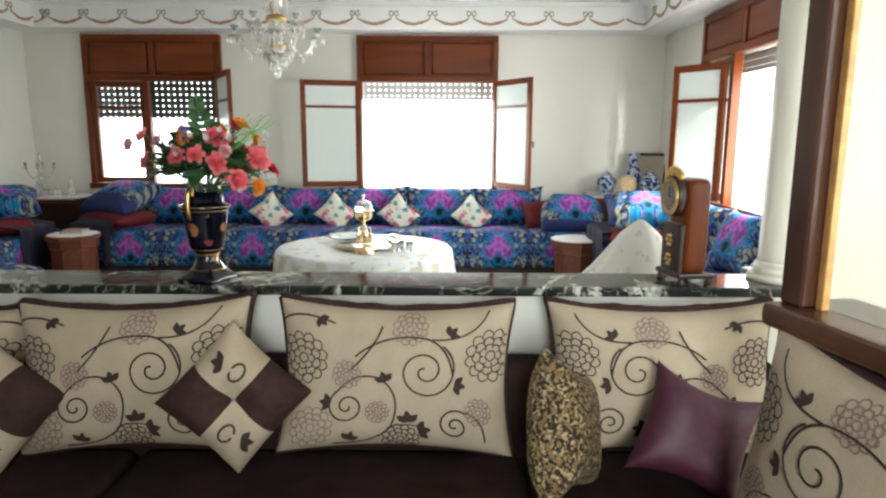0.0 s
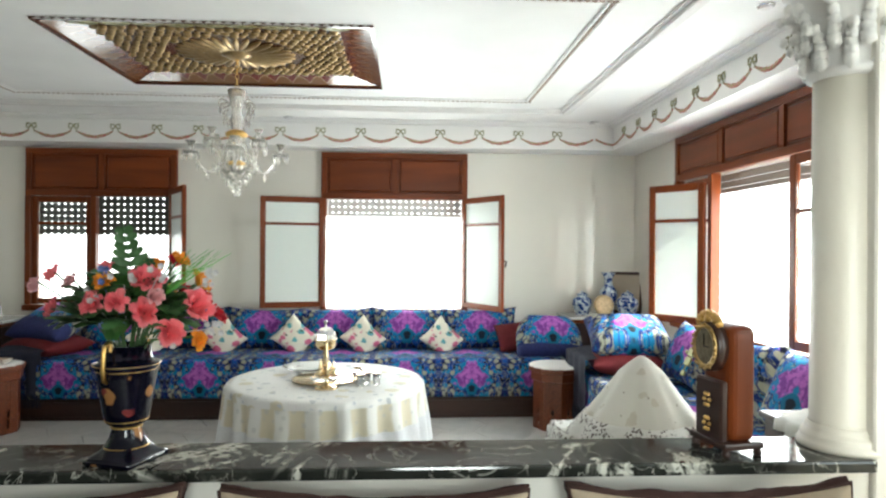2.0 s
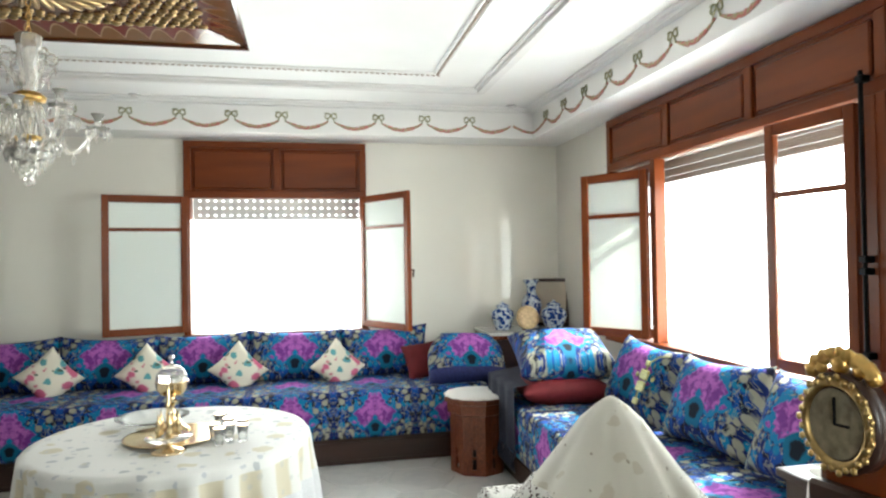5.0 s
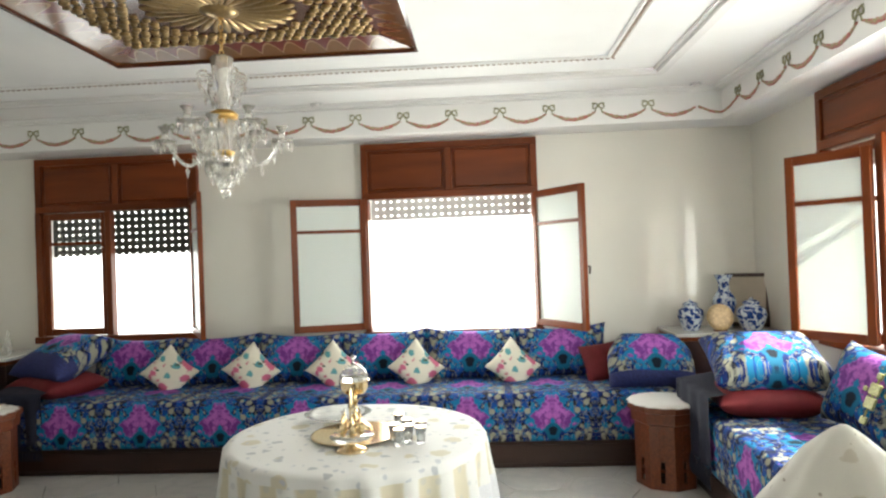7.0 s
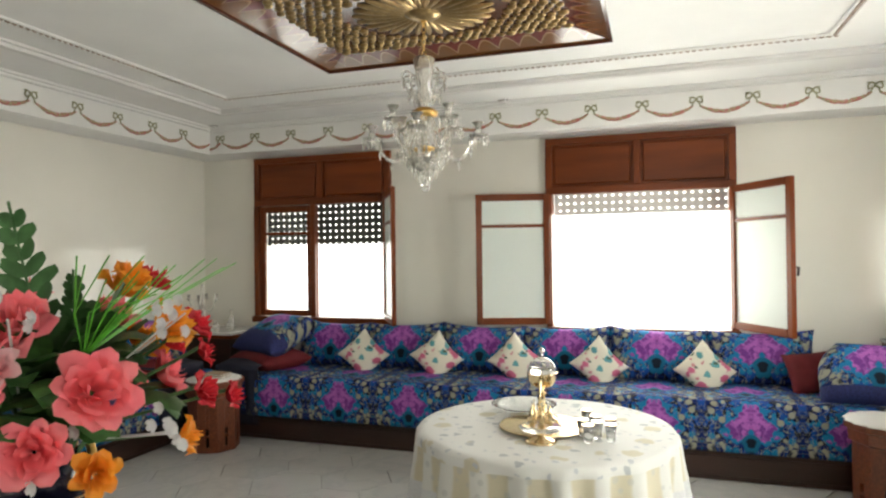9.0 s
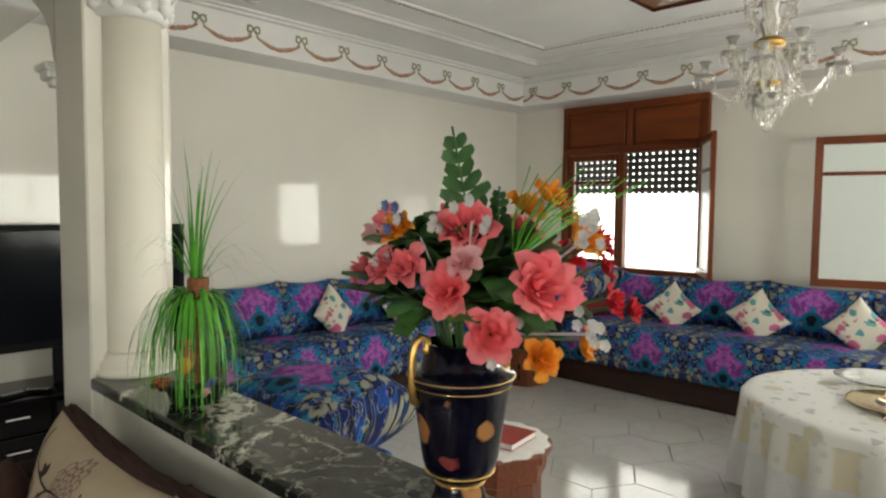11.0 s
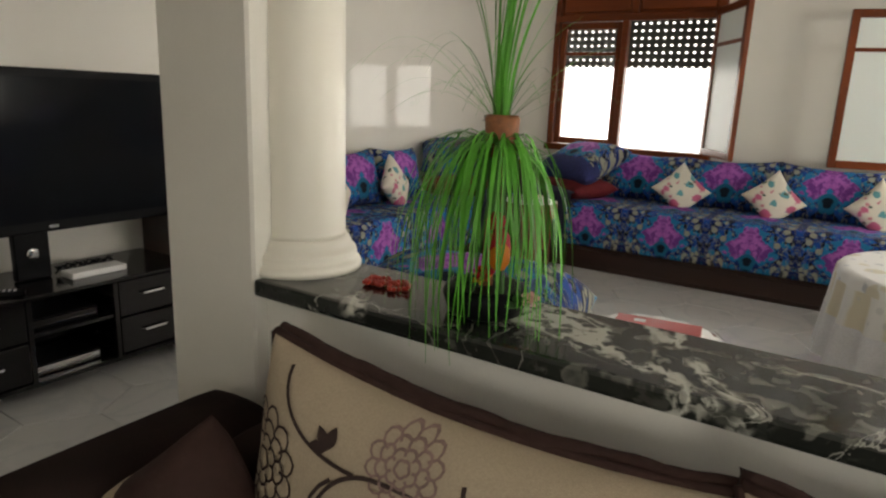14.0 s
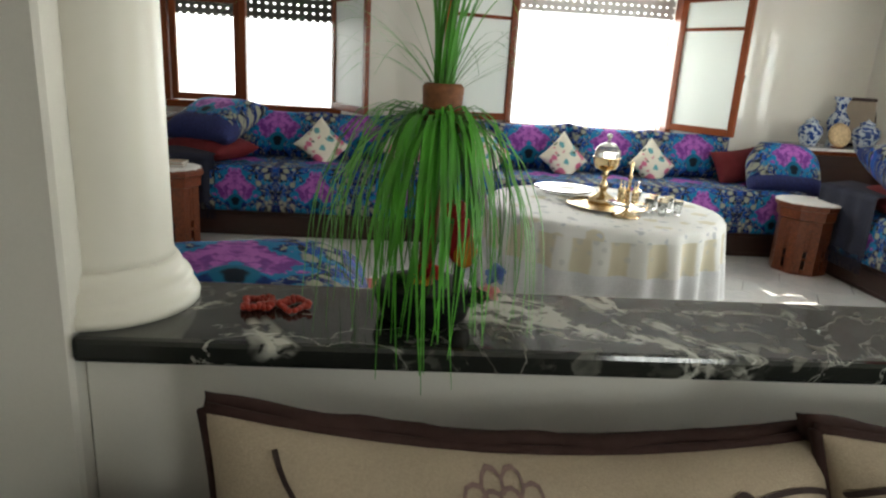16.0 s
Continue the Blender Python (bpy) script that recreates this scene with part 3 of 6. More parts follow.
YF = 6.82
win = tagged(new("window_1"), kind="structure")
casing(win, W1[0], W1[1], W1[2], W1[3], YF, 2.105)
panel_header(win, W1[0], W1[1], 2.105, W1[3], 2, YF)
part("mullion", B(-2.90, -2.845, YF - 0.02, YF + 0.06, 0.975, 2.105, 0.004, 1), WOOD, win)
sash(win, (-3.50, YF + 0.03), (-2.90, YF + 0.03), 0.98, 2.10, 1.82, CLEAR)
sash(win, (-2.09, YF - 0.01), (-1.755, 6.23), 0.97, 2.18, 1.88, MATT_GLASS)
shutter(win, -3.50, -2.09, 1.70, 2.15, 6.97, SHUT_D, pitch=0.064, holes=0.068, slot=0.017, bridge=0.64)

win = tagged(new("window_2"), kind="structure")
casing(win, W2[0], W2[1], W2[2], W2[3], YF, 2.105)
panel_header(win, W2[0], W2[1], 2.105, W2[3], 2, YF)
sash(win, (-0.495, YF - 0.02), (-1.128, 6.635), 0.955, 2.115, 1.83, MATT_GLASS)
lf = sash(win, (0.985, YF - 0.02), (1.326, 6.206), 0.955, 2.115, 1.83, MATT_GLASS)
bm = tube(bmesh.new(), [(0.66, 0.02, 1.46), (0.66, 0.06, 1.46), (0.645, 0.065, 1.40)], 0.009)
part("handle", bm, DARKWOOD, lf)
shutter(win, -0.475, 0.975, 1.925, 2.15, 6.97, SHUT_BACKLIT, pitch=0.064, holes=0.066, slot=0.014, bridge=0.62)

# the east window is built along x and turned to its wall
win = tagged(new("window_3"), kind="structure")
win.matrix_world = pose(2.82, 5.64, 0, 0, 0, -90)
L3 = W3[1] - W3[0]
casing(win, 0, L3, W3[2], W3[3], 0, 2.20)
panel_header(win, 0, L3, 2.20, W3[3], 3, 0)
sash(win, (0.66, -0.04), (0.22, -0.32), 0.975, 2.135, 1.83, MATT_GLASS)
part("mullion", B(0.66, 0.72, -0.02, 0.06, 0.955, 2.20, 0.004, 1), WOOD, win)
sash(win, (0.055, 0.03), (0.655, 0.03), 0.975, 2.18, 1.83, CLEAR)
sash(win, (2.36, -0.02), (1.86, -0.06), 0.975, 2.18, 1.83, CLEAR)
part("mullion", B(2.365, 2.445, -0.015, 0.06, 0.955, 2.20, 0.004, 1), WOOD, win)
shutter(win, 0.06, L3 - 0.06, 2.05, 2.20, 0.15, mat("shutter_taupe", (0.26, 0.22, 0.18), 0.5, stain=0.1), solid=True)
rod = tube(bmesh.new(), [(2.41, -0.05, 1.0), (2.41, -0.05, 2.3)], 0.010)
for z in (1.1, 1.45, 1.5, 2.25):
    box(rod, 2.39, 2.43, -0.065, -0.015, z, z + 0.03, 0.005, 1)
part("bolt_rod", rod, BLACK, win, "black iron espagnolette rod")


# ---- soft furnishing ----
def cushion_bm(w, h, t, n=14, pinch=0.07, flange=0.0, sag=0.0):
    """A stuffed cushion in the xz plane, facing -y, with pinched edges."""
    bm = bmesh.new()

    def shape(u, v, side):
        e = max(0.0, (1 - u ** 4) * (1 - v ** 4)) ** 0.55
        x = w / 2 * u * (1 - 0.55 * pinch * (1 - v * v))
        z = h / 2 * v * (1 - pinch * (1 - u * u)) - sag * (1 - u * u) * (1 + v) * 0.5
        lump = noise.noise((u * 1.7 + w * 9, v * 1.7 + h * 7, t * 31)) * 0.10
        return Vector((x, side * t / 2 * e * (1 + lump), z))
    grid = {}
    for side in (-1, 1):
        for i in range(n + 1):
            for j in range(n + 1):
                u, v = math.sin((2 * i / n - 1) * math.pi / 2), math.sin((2 * j / n - 1) * math.pi / 2)
                rim = i in (0, n) or j in (0, n)
                if rim and side == 1:
                    grid[side, i, j] = grid[-1, i, j]
                else:
                    grid[side, i, j] = bm.verts.new(shape(u, v, side))
    for side in (-1, 1):
        for i in range(n):
            for j in range(n):
                q = [grid[side, i, j], grid[side, i + 1, j], grid[side, i + 1, j + 1], grid[side, i, j + 1]]
                bm.faces.new(q if side == -1 else q[::-1])
    return bm


def cushion(name, w, h, t, m, material, label, category="cushion", group="", **k):
    k.setdefault("pinch", 0.14)
    ob = part(name, cushion_bm(w, h, t, **k), material, smooth=True)
    ob.matrix_world = m
    return tagged(ob, label, category, group)


def rounded_slab(x0, x1, y0, y1, z0, z1, r=0.05):
    return B(x0, x1, y0, y1, z0, z1, r, 4)


def banquette(length, depth, m, label):
    """A low plinth sofa along local x, its front at local y = 0."""
    s = thing("banquette_sofa", m, label, "sofa")
    part("plinth", B(0, length, 0.02, depth, 0, 0.20, 0.008, 1), DARKWOOD, s, "dark wooden plinth")
    part("plinth_panel", B(0.04, length - 0.04, 0.008, 0.02, 0.035, 0.17, 0.004, 1), DARKWOOD, s)
    part("mattress", rounded_slab(0.0, length, -0.03, depth - 0.06, 0.20, 0.56), BLUE, s, "blue brocade mattress with magenta blossoms", smooth=True)
    return s


FARSOFA = banquette(5.25, 0.95, pose(-3.35, 5.90, 0), "long low sofa with blue floral brocade under the windows")
banquette(2.85, 0.98, pose(1.88, 5.80, 0, 0, 0, -90) , "low sofa with blue floral brocade along the side window wall")
banquette(3.15, 0.68, pose(-3.52, 2.93, 0, 0, 0, 90), "low sofa with blue floral brocade along the plain wall")
tagged(part("sofa_screen", B(-4.2, -3.52, 2.86, 2.92, 0, 0.74, 0.012, 2), DARKWOOD), "dark wooden screen at the end of the low sofa", "screen")
banquette(0.86, 0.70, pose(-1.60, 2.66, 0, 0, 0, 180), "short low sofa with blue floral brocade behind the low wall")

BC = "blue floral brocade back cushion"
for k, x in enumerate((-2.52, -1.81, -1.07, -0.34, 0.39, 1.155)):
    cushion("back_cushion", 0.78, 0.45, 0.20, pose(x, 6.60 + 0.012 * (k % 2), 0.745, -14, 1.5 * (-1) ** k, 0), BLUE_CUSH, BC + " on the long sofa", group="back cushions")
for k, (x, z, a) in enumerate(((-2.13, 0.69, 44), (-1.43, 0.69, 49), (-0.73, 0.69, 42), (-0.05, 0.68, 47), (0.74, 0.67, 45))):
    cushion("throw_pillow", 0.34, 0.34, 0.13, pose(x, 6.40, z, -22, a, 0), FLORAL, "small ivory pillow printed with pink and green flowers", "pillow", "ivory pillows")


def end_stack(m, tilt=52, band=True):
    """A tasselled brocade cushion leaning back over a red velvet one, at a sofa's end."""
    c = part("velvet_cushion", cushion_bm(0.60, 0.52, 0.20), RED_VELVET, smooth=True)
    c.matrix_world = m @ pose(-0.03, -0.02, 0.088, 90, 0, 0)
    tagged(c, "dark red velvet cushion lying on a sofa", "cushion", "velvet cushions")
    end_cushion(m @ pose(0, 0.02, 0.305, -tilt, 0, 0), 0.68, 0.58, 0.26, band, 0.0)


def end_cushion(m, w, h, t, band, dome):
    d = thing("end_cushion", m, "plump blue brocade cushion with a navy braid band" if band else "plump blue brocade cushion lying at a sofa's end", "cushion", "end cushions")
    full = cushion_bm(w, h, t, 18, 0.10 if not dome else 0.03)
    for v in full.verts:
        if v.co.z > 0:
            v.co.x *= 1 - dome * (2 * v.co.z / h) ** 2
    for name, material, low in (("cover", BLUE_CUSH if band else BLUE, False), ("braid_band", BAND, True)):
        part_bm = full.copy()
        bmesh.ops.delete(part_bm, geom=[f for f in part_bm.faces if band and (f.calc_center_median().z < -0.12) != low], context="FACES")
        if band or not low:
            part(name, part_bm, material, d, "navy braided band" if low else "", smooth=True)
    full.free()


cushion("velvet_cushion", 0.42, 0.34, 0.17, pose(1.50, 6.36, 0.70, -34, -10, 0), RED_VELVET, "dark red velvet cushion standing on the long sofa", "cushion", "velvet cushions")
end_cushion(pose(1.77, 6.13, 0.725, -26, 3, 4), 0.66, 0.44, 0.28, True, 0.42)
end_stack(pose(-3.00, 6.30, 0.55, 0, 0, -25), 66)
end_stack(pose(2.24, 5.22, 0.56, 0, 0, -8), 70, False)
end_stack(pose(-3.82, 5.60, 0.56, 0, 0, 35), 72, False)
end_cushion(pose(-1.84, 2.41, 0.715, -84, 0, 12), 0.74, 0.62, 0.33, False, 0.0)
for k, y in enumerate((4.60, 3.90, 3.20)):
    bc = cushion("back_cushion", 0.68, 0.48, 0.22, pose(2.52, y, 0.785, -22, 3 * (-1) ** k, -88), BLUE_CUSH, BC + " under the side window", group="back cushions")
    if k == 0:
        orn = bmesh.new()
        for z, wd in ((0.10, 0.022), (0.03, 0.040), (-0.04, 0.040), (-0.13, 0.026)):
            box(orn, 0.17 - wd, 0.17 + wd, -0.132, -0.118, z - wd * 0.8, z + wd * 0.8, 0.006, 1)
        for x in (0.09, 0.25):
            ball(orn, (x, -0.118, 0.02), 0.02, 1, (1, 0.3, 0.8))
        tube(orn, [(0.30, -0.02, 0.20), (0.22, -0.10, 0.16), (0.17, -0.124, 0.10), (0.17, -0.128, -0.13)], 0.005, 5)
        part("tassel", orn, mat("gilt_braid", (0.42, 0.40, 0.16), 0.45, 0.2, grain=0.5, grain_scale=120), bc, "gilt braided tassel")
for k, y in enumerate((4.96, 4.42, 3.92, 3.42)):
    cushion("back_cushion", 0.56, 0.44, 0.20, pose(-4.02, y, 0.75, -14, 2 * (-1) ** k, 90), BLUE_CUSH, BC + " by the plain wall", group="back cushions")
for y, a in ((4.74, 44), (4.05, 46)):
    cushion("throw_pillow", 0.34, 0.34, 0.13, pose(-3.86, y, 0.70, -20, a, 90), FLORAL, "small ivory pillow printed with pink and green flowers", "pillow", "ivory pillows")

# brown corner sofa in front of the low wall
s = thing("corner_sofa", pose(0, 1.63, 0), "dark brown suede corner sofa against the low wall", "sofa")
part("seat_base", B(-1.75, 1.28, -0.98, 0, 0.04, 0.26, 0.02, 2), SUEDE, s)
for x0, x1 in ((-1.75, -1.155), (-1.15, -0.55), (-0.545, 0.70), (0.705, 1.28)):
    part("seat_cushion", rounded_slab(x0, x1, -1.0, -0.16, 0.26, 0.50, 0.06), SUEDE, s, smooth=True)
part("backrest", rounded_slab(-1.75, 1.55, -0.18, -0.005, 0.26, 0.78, 0.06), SUEDE, s, smooth=True)
part("armrest", rounded_slab(-1.95, -1.755, -1.0, -0.005, 0.04, 0.775, 0.07), SUEDE, s, smooth=True)
part("seat_base", B(0.55, 1.28, -3.2, -0.985, 0.04, 0.26, 0.02, 2), SUEDE, s)
part("seat_cushion", rounded_slab(0.55, 1.14, -3.2, -1.005, 0.26, 0.50, 0.06), SUEDE, s, smooth=True)
part("backrest", rounded_slab(1.17, 1.285, -3.2, -0.60, 0.26, 0.60, 0.05), SUEDE, s, smooth=True)
# ---- printed cushions of the corner sofa ----
def rim_point(w, h, pinch, u, v):
    return w / 2 * u * (1 - 0.55 * pinch * (1 - v * v)), h / 2 * v * (1 - pinch * (1 - u * u))


def ribbon(bm, pts, width, w, h, t, pinch, lift=0.0025):
    """A printed line on a cushion's face; pts in metres from its middle."""
    def place(a, b):
        u, v = max(-0.985, min(0.985, 2 * a / w)), max(-0.985, min(0.985, 2 * b / h))
        e = max(0.0, (1 - u ** 4) * (1 - v ** 4)) ** 0.55
        x, z = rim_point(w, h, pinch, u, v)
        lump = noise.noise((u * 1.7 + w * 9, v * 1.7 + h * 7, t * 31)) * 0.10
        return Vector((x, -t / 2 * e * (1 + lump) - lift, z))
    prev = None
    for i, (a, b) in enumerate(pts):
        a0, b0 = pts[max(i - 1, 0)]
        a1, b1 = pts[min(i + 1, len(pts) - 1)]
        d = math.hypot(a1 - a0, b1 - b0) or 1
        nx, ny = -(b1 - b0) / d, (a1 - a0) / d
        ww = width(i / (len(pts) - 1)) if callable(width) else width
        pair = [bm.verts.new(place(a + nx * ww / 2 * k, b + ny * ww / 2 * k)) for k in (1, 0, -1)]
        if prev:
            bm.faces.new((prev[0], prev[1], pair[1], pair[0]))
            bm.faces.new((prev[1], prev[2], pair[2], pair[1]))
        prev = pair


def spiral(cx, cz, r, turns, start, way=1):
    n = int(26 * turns)
    return [(cx + r * (1 - 0.92 * i / n) * math.cos(start + way * 2 * math.pi * turns * i / n), cz + r * (1 - 0.92 * i / n) * math.sin(start + way * 2 * math.pi * turns * i / n)) for i in range(n + 1)]


def bend(a, b, c, n=14):
    return [((1 - s) ** 2 * a[0] + 2 * s * (1 - s) * b[0] + s * s * c[0], (1 - s) ** 2 * a[1] + 2 * s * (1 - s) * b[1] + s * s * c[1]) for s in (i / n for i in range(n + 1))]


def blossom(add, cx, cz, r):
    for k, n in ((1.0, 12), (0.72, 9), (0.45, 7), (0.2, 5)):
        add([(cx + r * k * (0.86 + 0.17 * abs(math.sin(n * a / 2))) * math.cos(a + k), cz + r * k * (0.86 + 0.17 * abs(math.sin(n * a / 2))) * math.sin(a + k)) for a in (2 * math.pi * i / 48 for i in range(49))], 0.0045)
        if k > 0.3:
            for j in range(n):
                a = 2 * math.pi * j / n + k
                add([(cx + r * k * s * 0.86 * math.cos(a), cz + r * k * s * 0.86 * math.sin(a)) for s in (1.0, 0.85, 0.72)], 0.0045)


def sprig(add, x, z, a, size, n=3):
    for j in range(n):
        b = a + (j - (n - 1) / 2) * 0.95
        add([(x + size * s * math.cos(b), z + size * s * math.sin(b)) for s in (i / 6 for i in range(7))], lambda s: 0.001 + size * 0.55 * math.sin(math.pi * min(1, s * 0.98 + 0.02)))


def printed_cushion(w, h, t, m, flip, label, sag=0.0):
    pinch = 0.15
    c = thing("scatter_cushion", m, label, "cushion", "printed cushions")
    part("cover", cushion_bm(w, h, t, 18, pinch), CREAMCLOTH, c, "cream linen front", smooth=True)
    part("backing", cushion_bm(w * 1.02, h * 1.03, t * 0.9, 14, pinch), PIPING, c, "dark brown velvet back", m=pose(0, 0.032, 0.004), smooth=True)
    bm = bmesh.new()
    pts = []
    for k in range(81):
        s = 4 * k / 80
        side, f = int(s) % 4, 2 * (s - int(s)) - 1
        u, v = ((f, 1), (1, -f), (-f, -1), (-1, f))[side]
        x, z = rim_point(w, h, pinch, u, v)
        pts.append((x, 0.004, z))
    tube(bm, pts, 0.0085, 6)
    part("piping", bm, PIPING, c, "brown velvet piping", smooth=True)
    bm = bmesh.new()
    edge = []
    for k in range(41):
        u = -1 + 2 * k / 40
        x, z = rim_point(w, h, pinch, u, 1)
        edge.append((x * 1.01, 0.020 + 0.006 * math.sin(k * 0.7), z + 0.002 + 0.005 * noise.noise((k * 0.35, w * 5 + m.translation.x, 0))))
    tube(bm, edge, 0.017, 8, taper=lambda q: 0.75 + 0.25 * math.sin(math.pi * q) + 0.22 * noise.noise((q * 7, m.translation.x * 3, 2.0)))
    part("border", bm, PIPING, c, "gathered dark brown velvet border", smooth=True)
    dark = bmesh.new()
    k = w / 0.76

    def ad(pts, width):
        ribbon(dark, [(flip * a, b) for a, b in pts], width, w, h, t, pinch)

    q = 0.00128 * k

    def P(x, y):
        return ((x - 982) * q, (312 - y) * q)
    line = 0.0065
    for x, y, r, f in ((742, 258, 64, True), (1232, 245, 66, True), (858, 295, 37, False), (940, 398, 30, False), (1200, 390, 34, False), (770, 440, 56, False), (1000, 478, 46, True), (1020, 165, 44, False)):
        one = bmesh.new()
        blossom(lambda p, wd: ribbon(one, [(flip * a, b) for a, b in p], wd, w, h, t, pinch), *P(x, y), r * q)
        part("printed_blossom", one, PRINT if f else PRINT_L, c, "" if f else "faded mauve blossom")
    ad(spiral(*P(1062, 282), 82 * q, 1.9, 1.0, -1), line)
    ad(spiral(*P(862, 382), 50 * q, 1.7, 2.2, 1), line)
    ad(spiral(*P(1138, 428), 44 * q, 1.7, 0.9, 1), line)
    ad(bend(P(832, 345), P(880, 280), P(945, 305)) + bend(P(945, 305), P(1010, 350), P(975, 440))[1:] + bend(P(975, 440), P(930, 500), P(830, 490))[1:], line)
    ad(bend(P(950, 158), P(935, 215), P(865, 285)), line)
    ad(bend(P(880, 245), P(960, 170), P(1062, 192)) + bend(P(1062, 192), P(1120, 210), P(1135, 290))[1:], line)
    ad(bend(P(1075, 195), P(1190, 205), P(1215, 128)), line)
    ad(bend(P(1165, 392), P(1215, 400), P(1212, 470)), line)
    ad(bend(P(975, 440), P(1010, 425), P(1060, 440)), line * 0.7)
    ad(bend(P(690, 170), P(740, 130), P(830, 160)), line)
    for x, y, a, s in ((958, 312, 1.9, 30), (815, 372, 3.0, 28), (1140, 318, -0.2, 30), (1020, 425, 1.7, 34), (1045, 450, 0.2, 34), (868, 480, 1.2, 28), (1120, 185, 0.8, 28), (790, 150, -0.8, 26)):
        sprig(ad, *P(x, y), a, s * q)
    part("flock_print", dark, PRINT, c, "dark brown flocked scroll print")
    return c


PC = "cream linen cushion printed with brown scrolls on the brown sofa"
printed_cushion(0.76, 0.50, 0.20, pose(0.29, 1.455, 0.745, -12, 1, 0), 1, PC)
printed_cushion(0.76, 0.50, 0.20, pose(-0.55, 1.455, 0.742, -12, -2, 0), 1, PC)
printed_cushion(0.72, 0.50, 0.20, pose(1.14, 1.455, 0.745, -12, -1, -3), -1, PC)
printed_cushion(0.76, 0.50, 0.21, pose(-1.275, 1.47, 0.722, -12, 2, 2), -1, PC)
printed_cushion(0.78, 0.54, 0.17, pose(1.30, 0.62, 0.785, -8, 3, -79), -1, "cream printed cushion leaning in the sofa's corner")
cushion("corner_cushion", 0.66, 0.46, 0.12, pose(1.36, 0.28, 0.85, -6, -6, -80), PINK_CLOTH, "pale pink cushion behind the printed one", "cushion")


def patch_pillow(m, s=0.33):
    """A pillow of two brown and two cream quarters gathered by a jewel."""
    c = thing("patchwork_pillow", m, "brown velvet and cream printed patchwork pillow with a jewel button", "pillow", "patchwork pillows")
    full = cushion_bm(s, s, 0.19, 16, 0.08)
    for name, keep, material in (("velvet_patch", 1, PIPING), ("linen_patch", -1, CREAMCLOTH)):
        for sx in (1, -1):
            t = full.copy()
            bmesh.ops.delete(t, geom=[f for f in t.faces if not (f.calc_center_median().x * sx > 0 and f.calc_center_median().z * sx * keep > 0)], context="FACES")
            for v in t.verts:
                v.co.y *= 1 - 0.55 * math.exp(-(v.co.x ** 2 + v.co.z ** 2) / 0.0022)
            ob = part(name, t, material, c, smooth=True)
            if keep < 0:
                bm = bmesh.new()
                w = s
                ribbon(bm, [(sx * (0.05 + 0.02 * math.cos(a * 1.0)), -sx * (0.08 + 0.03 * math.sin(a))) for a in (i * 0.45 for i in range(14))], 0.007, w, w, 0.19, 0.08, 0.004)
                sprig(lambda p, q: ribbon(bm, p, q, w, w, 0.19, 0.08, 0.004), sx * 0.10, -sx * 0.07, 0.6 + (sx < 0) * 3.1, 0.04)
                part("printed_scroll", bm, PRINT, c)
    full.free()
    part("jewel", ball(bmesh.new(), (0, -0.045, 0), 0.011, 2), CRYSTAL, c, "faceted glass button", smooth=True)


patch_pillow(pose(-0.19, 1.33, 0.725, -16, 43, 0))
patch_pillow(pose(-0.94, 1.31, 0.70, -16, 40, 5))
patch_pillow(pose(-1.66, 1.32, 0.67, -22, -38, 25), 0.31)
cushion("leopard_pillow", 0.42, 0.42, 0.17, pose(0.80, 1.24, 0.675, -10, 24, 62), LEOPARD, "leopard-print plush pillow standing on the brown sofa", "pillow", pinch=0.26)
cushion("satin_pillow", 0.33, 0.33, 0.15, pose(1.17, 1.22, 0.665, -24, 20, -8), BURGUNDY, "burgundy satin pillow on the brown sofa", "pillow", pinch=0.24)

# ---- round table and its tea things ----
TX, TY, TZ = -0.21, 4.69, 0.62
tb = thing("round_table", pose(TX, TY, 0), "round wooden table hidden under its cloth", "table")
part("tabletop", lathe([(0.69, 0.575), (0.70, 0.585), (0.70, 0.60), (0.69, 0.608)], 48), WOOD, tb, smooth=True)
part("pedestal", lathe([(0.28, 0.0), (0.28, 0.04), (0.07, 0.1), (0.06, 0.5), (0.15, 0.575)], 24), WOOD, tb, smooth=True)
tc = thing("tablecloth", pose(TX, TY, 0), "white and cream embroidered tablecloth hanging in folds over the round table", "tablecloth")
prof = [(0.02, TZ), (0.35, TZ + 0.001), (0.66, TZ), (0.70, TZ - 0.004), (0.712, TZ - 0.02), (0.715, TZ - 0.06), (0.72, TZ - 0.14), (0.722, TZ - 0.19), (0.726, TZ - 0.24), (0.735, TZ - 0.34), (0.745, TZ - 0.46)]


def folds(a, i):
    d = max(0, i - 3) / 7
    return d * (0.042 * math.sin(23 * a + 0.7 * math.sin(5 * a)) + 0.024 * math.sin(9 * a + 1.0))


def skirt(rows, lo, hi, seg=192):
    t = bmesh.new()
    rings = [[t.verts.new((r * (1 + folds(2 * math.pi * k / seg, i)) * math.cos(2 * math.pi * k / seg), r * (1 + folds(2 * math.pi * k / seg, i)) * math.sin(2 * math.pi * k / seg), z)) for k in range(seg)] for i, (r, z) in list(enumerate(rows))[lo:hi]]
    for a, b in zip(rings, rings[1:]):
        for k in range(seg):
            t.faces.new((b[k], b[(k + 1) % seg], a[(k + 1) % seg], a[k]))
    if lo == 0:
        t.faces.new(rings[0])
    return t


CREAMBAND = mat("cream_damask", (0.68, 0.635, 0.52), 0.7, grain=0.1, grain_scale=90, stain=0.08, stain_scale=6, bump=0.2)
SHEER = mat("sheer_white", (0.72, 0.73, 0.75), 0.8, grain=0.1, grain_scale=120, stain=0.08, stain_scale=8, bump=0.2)


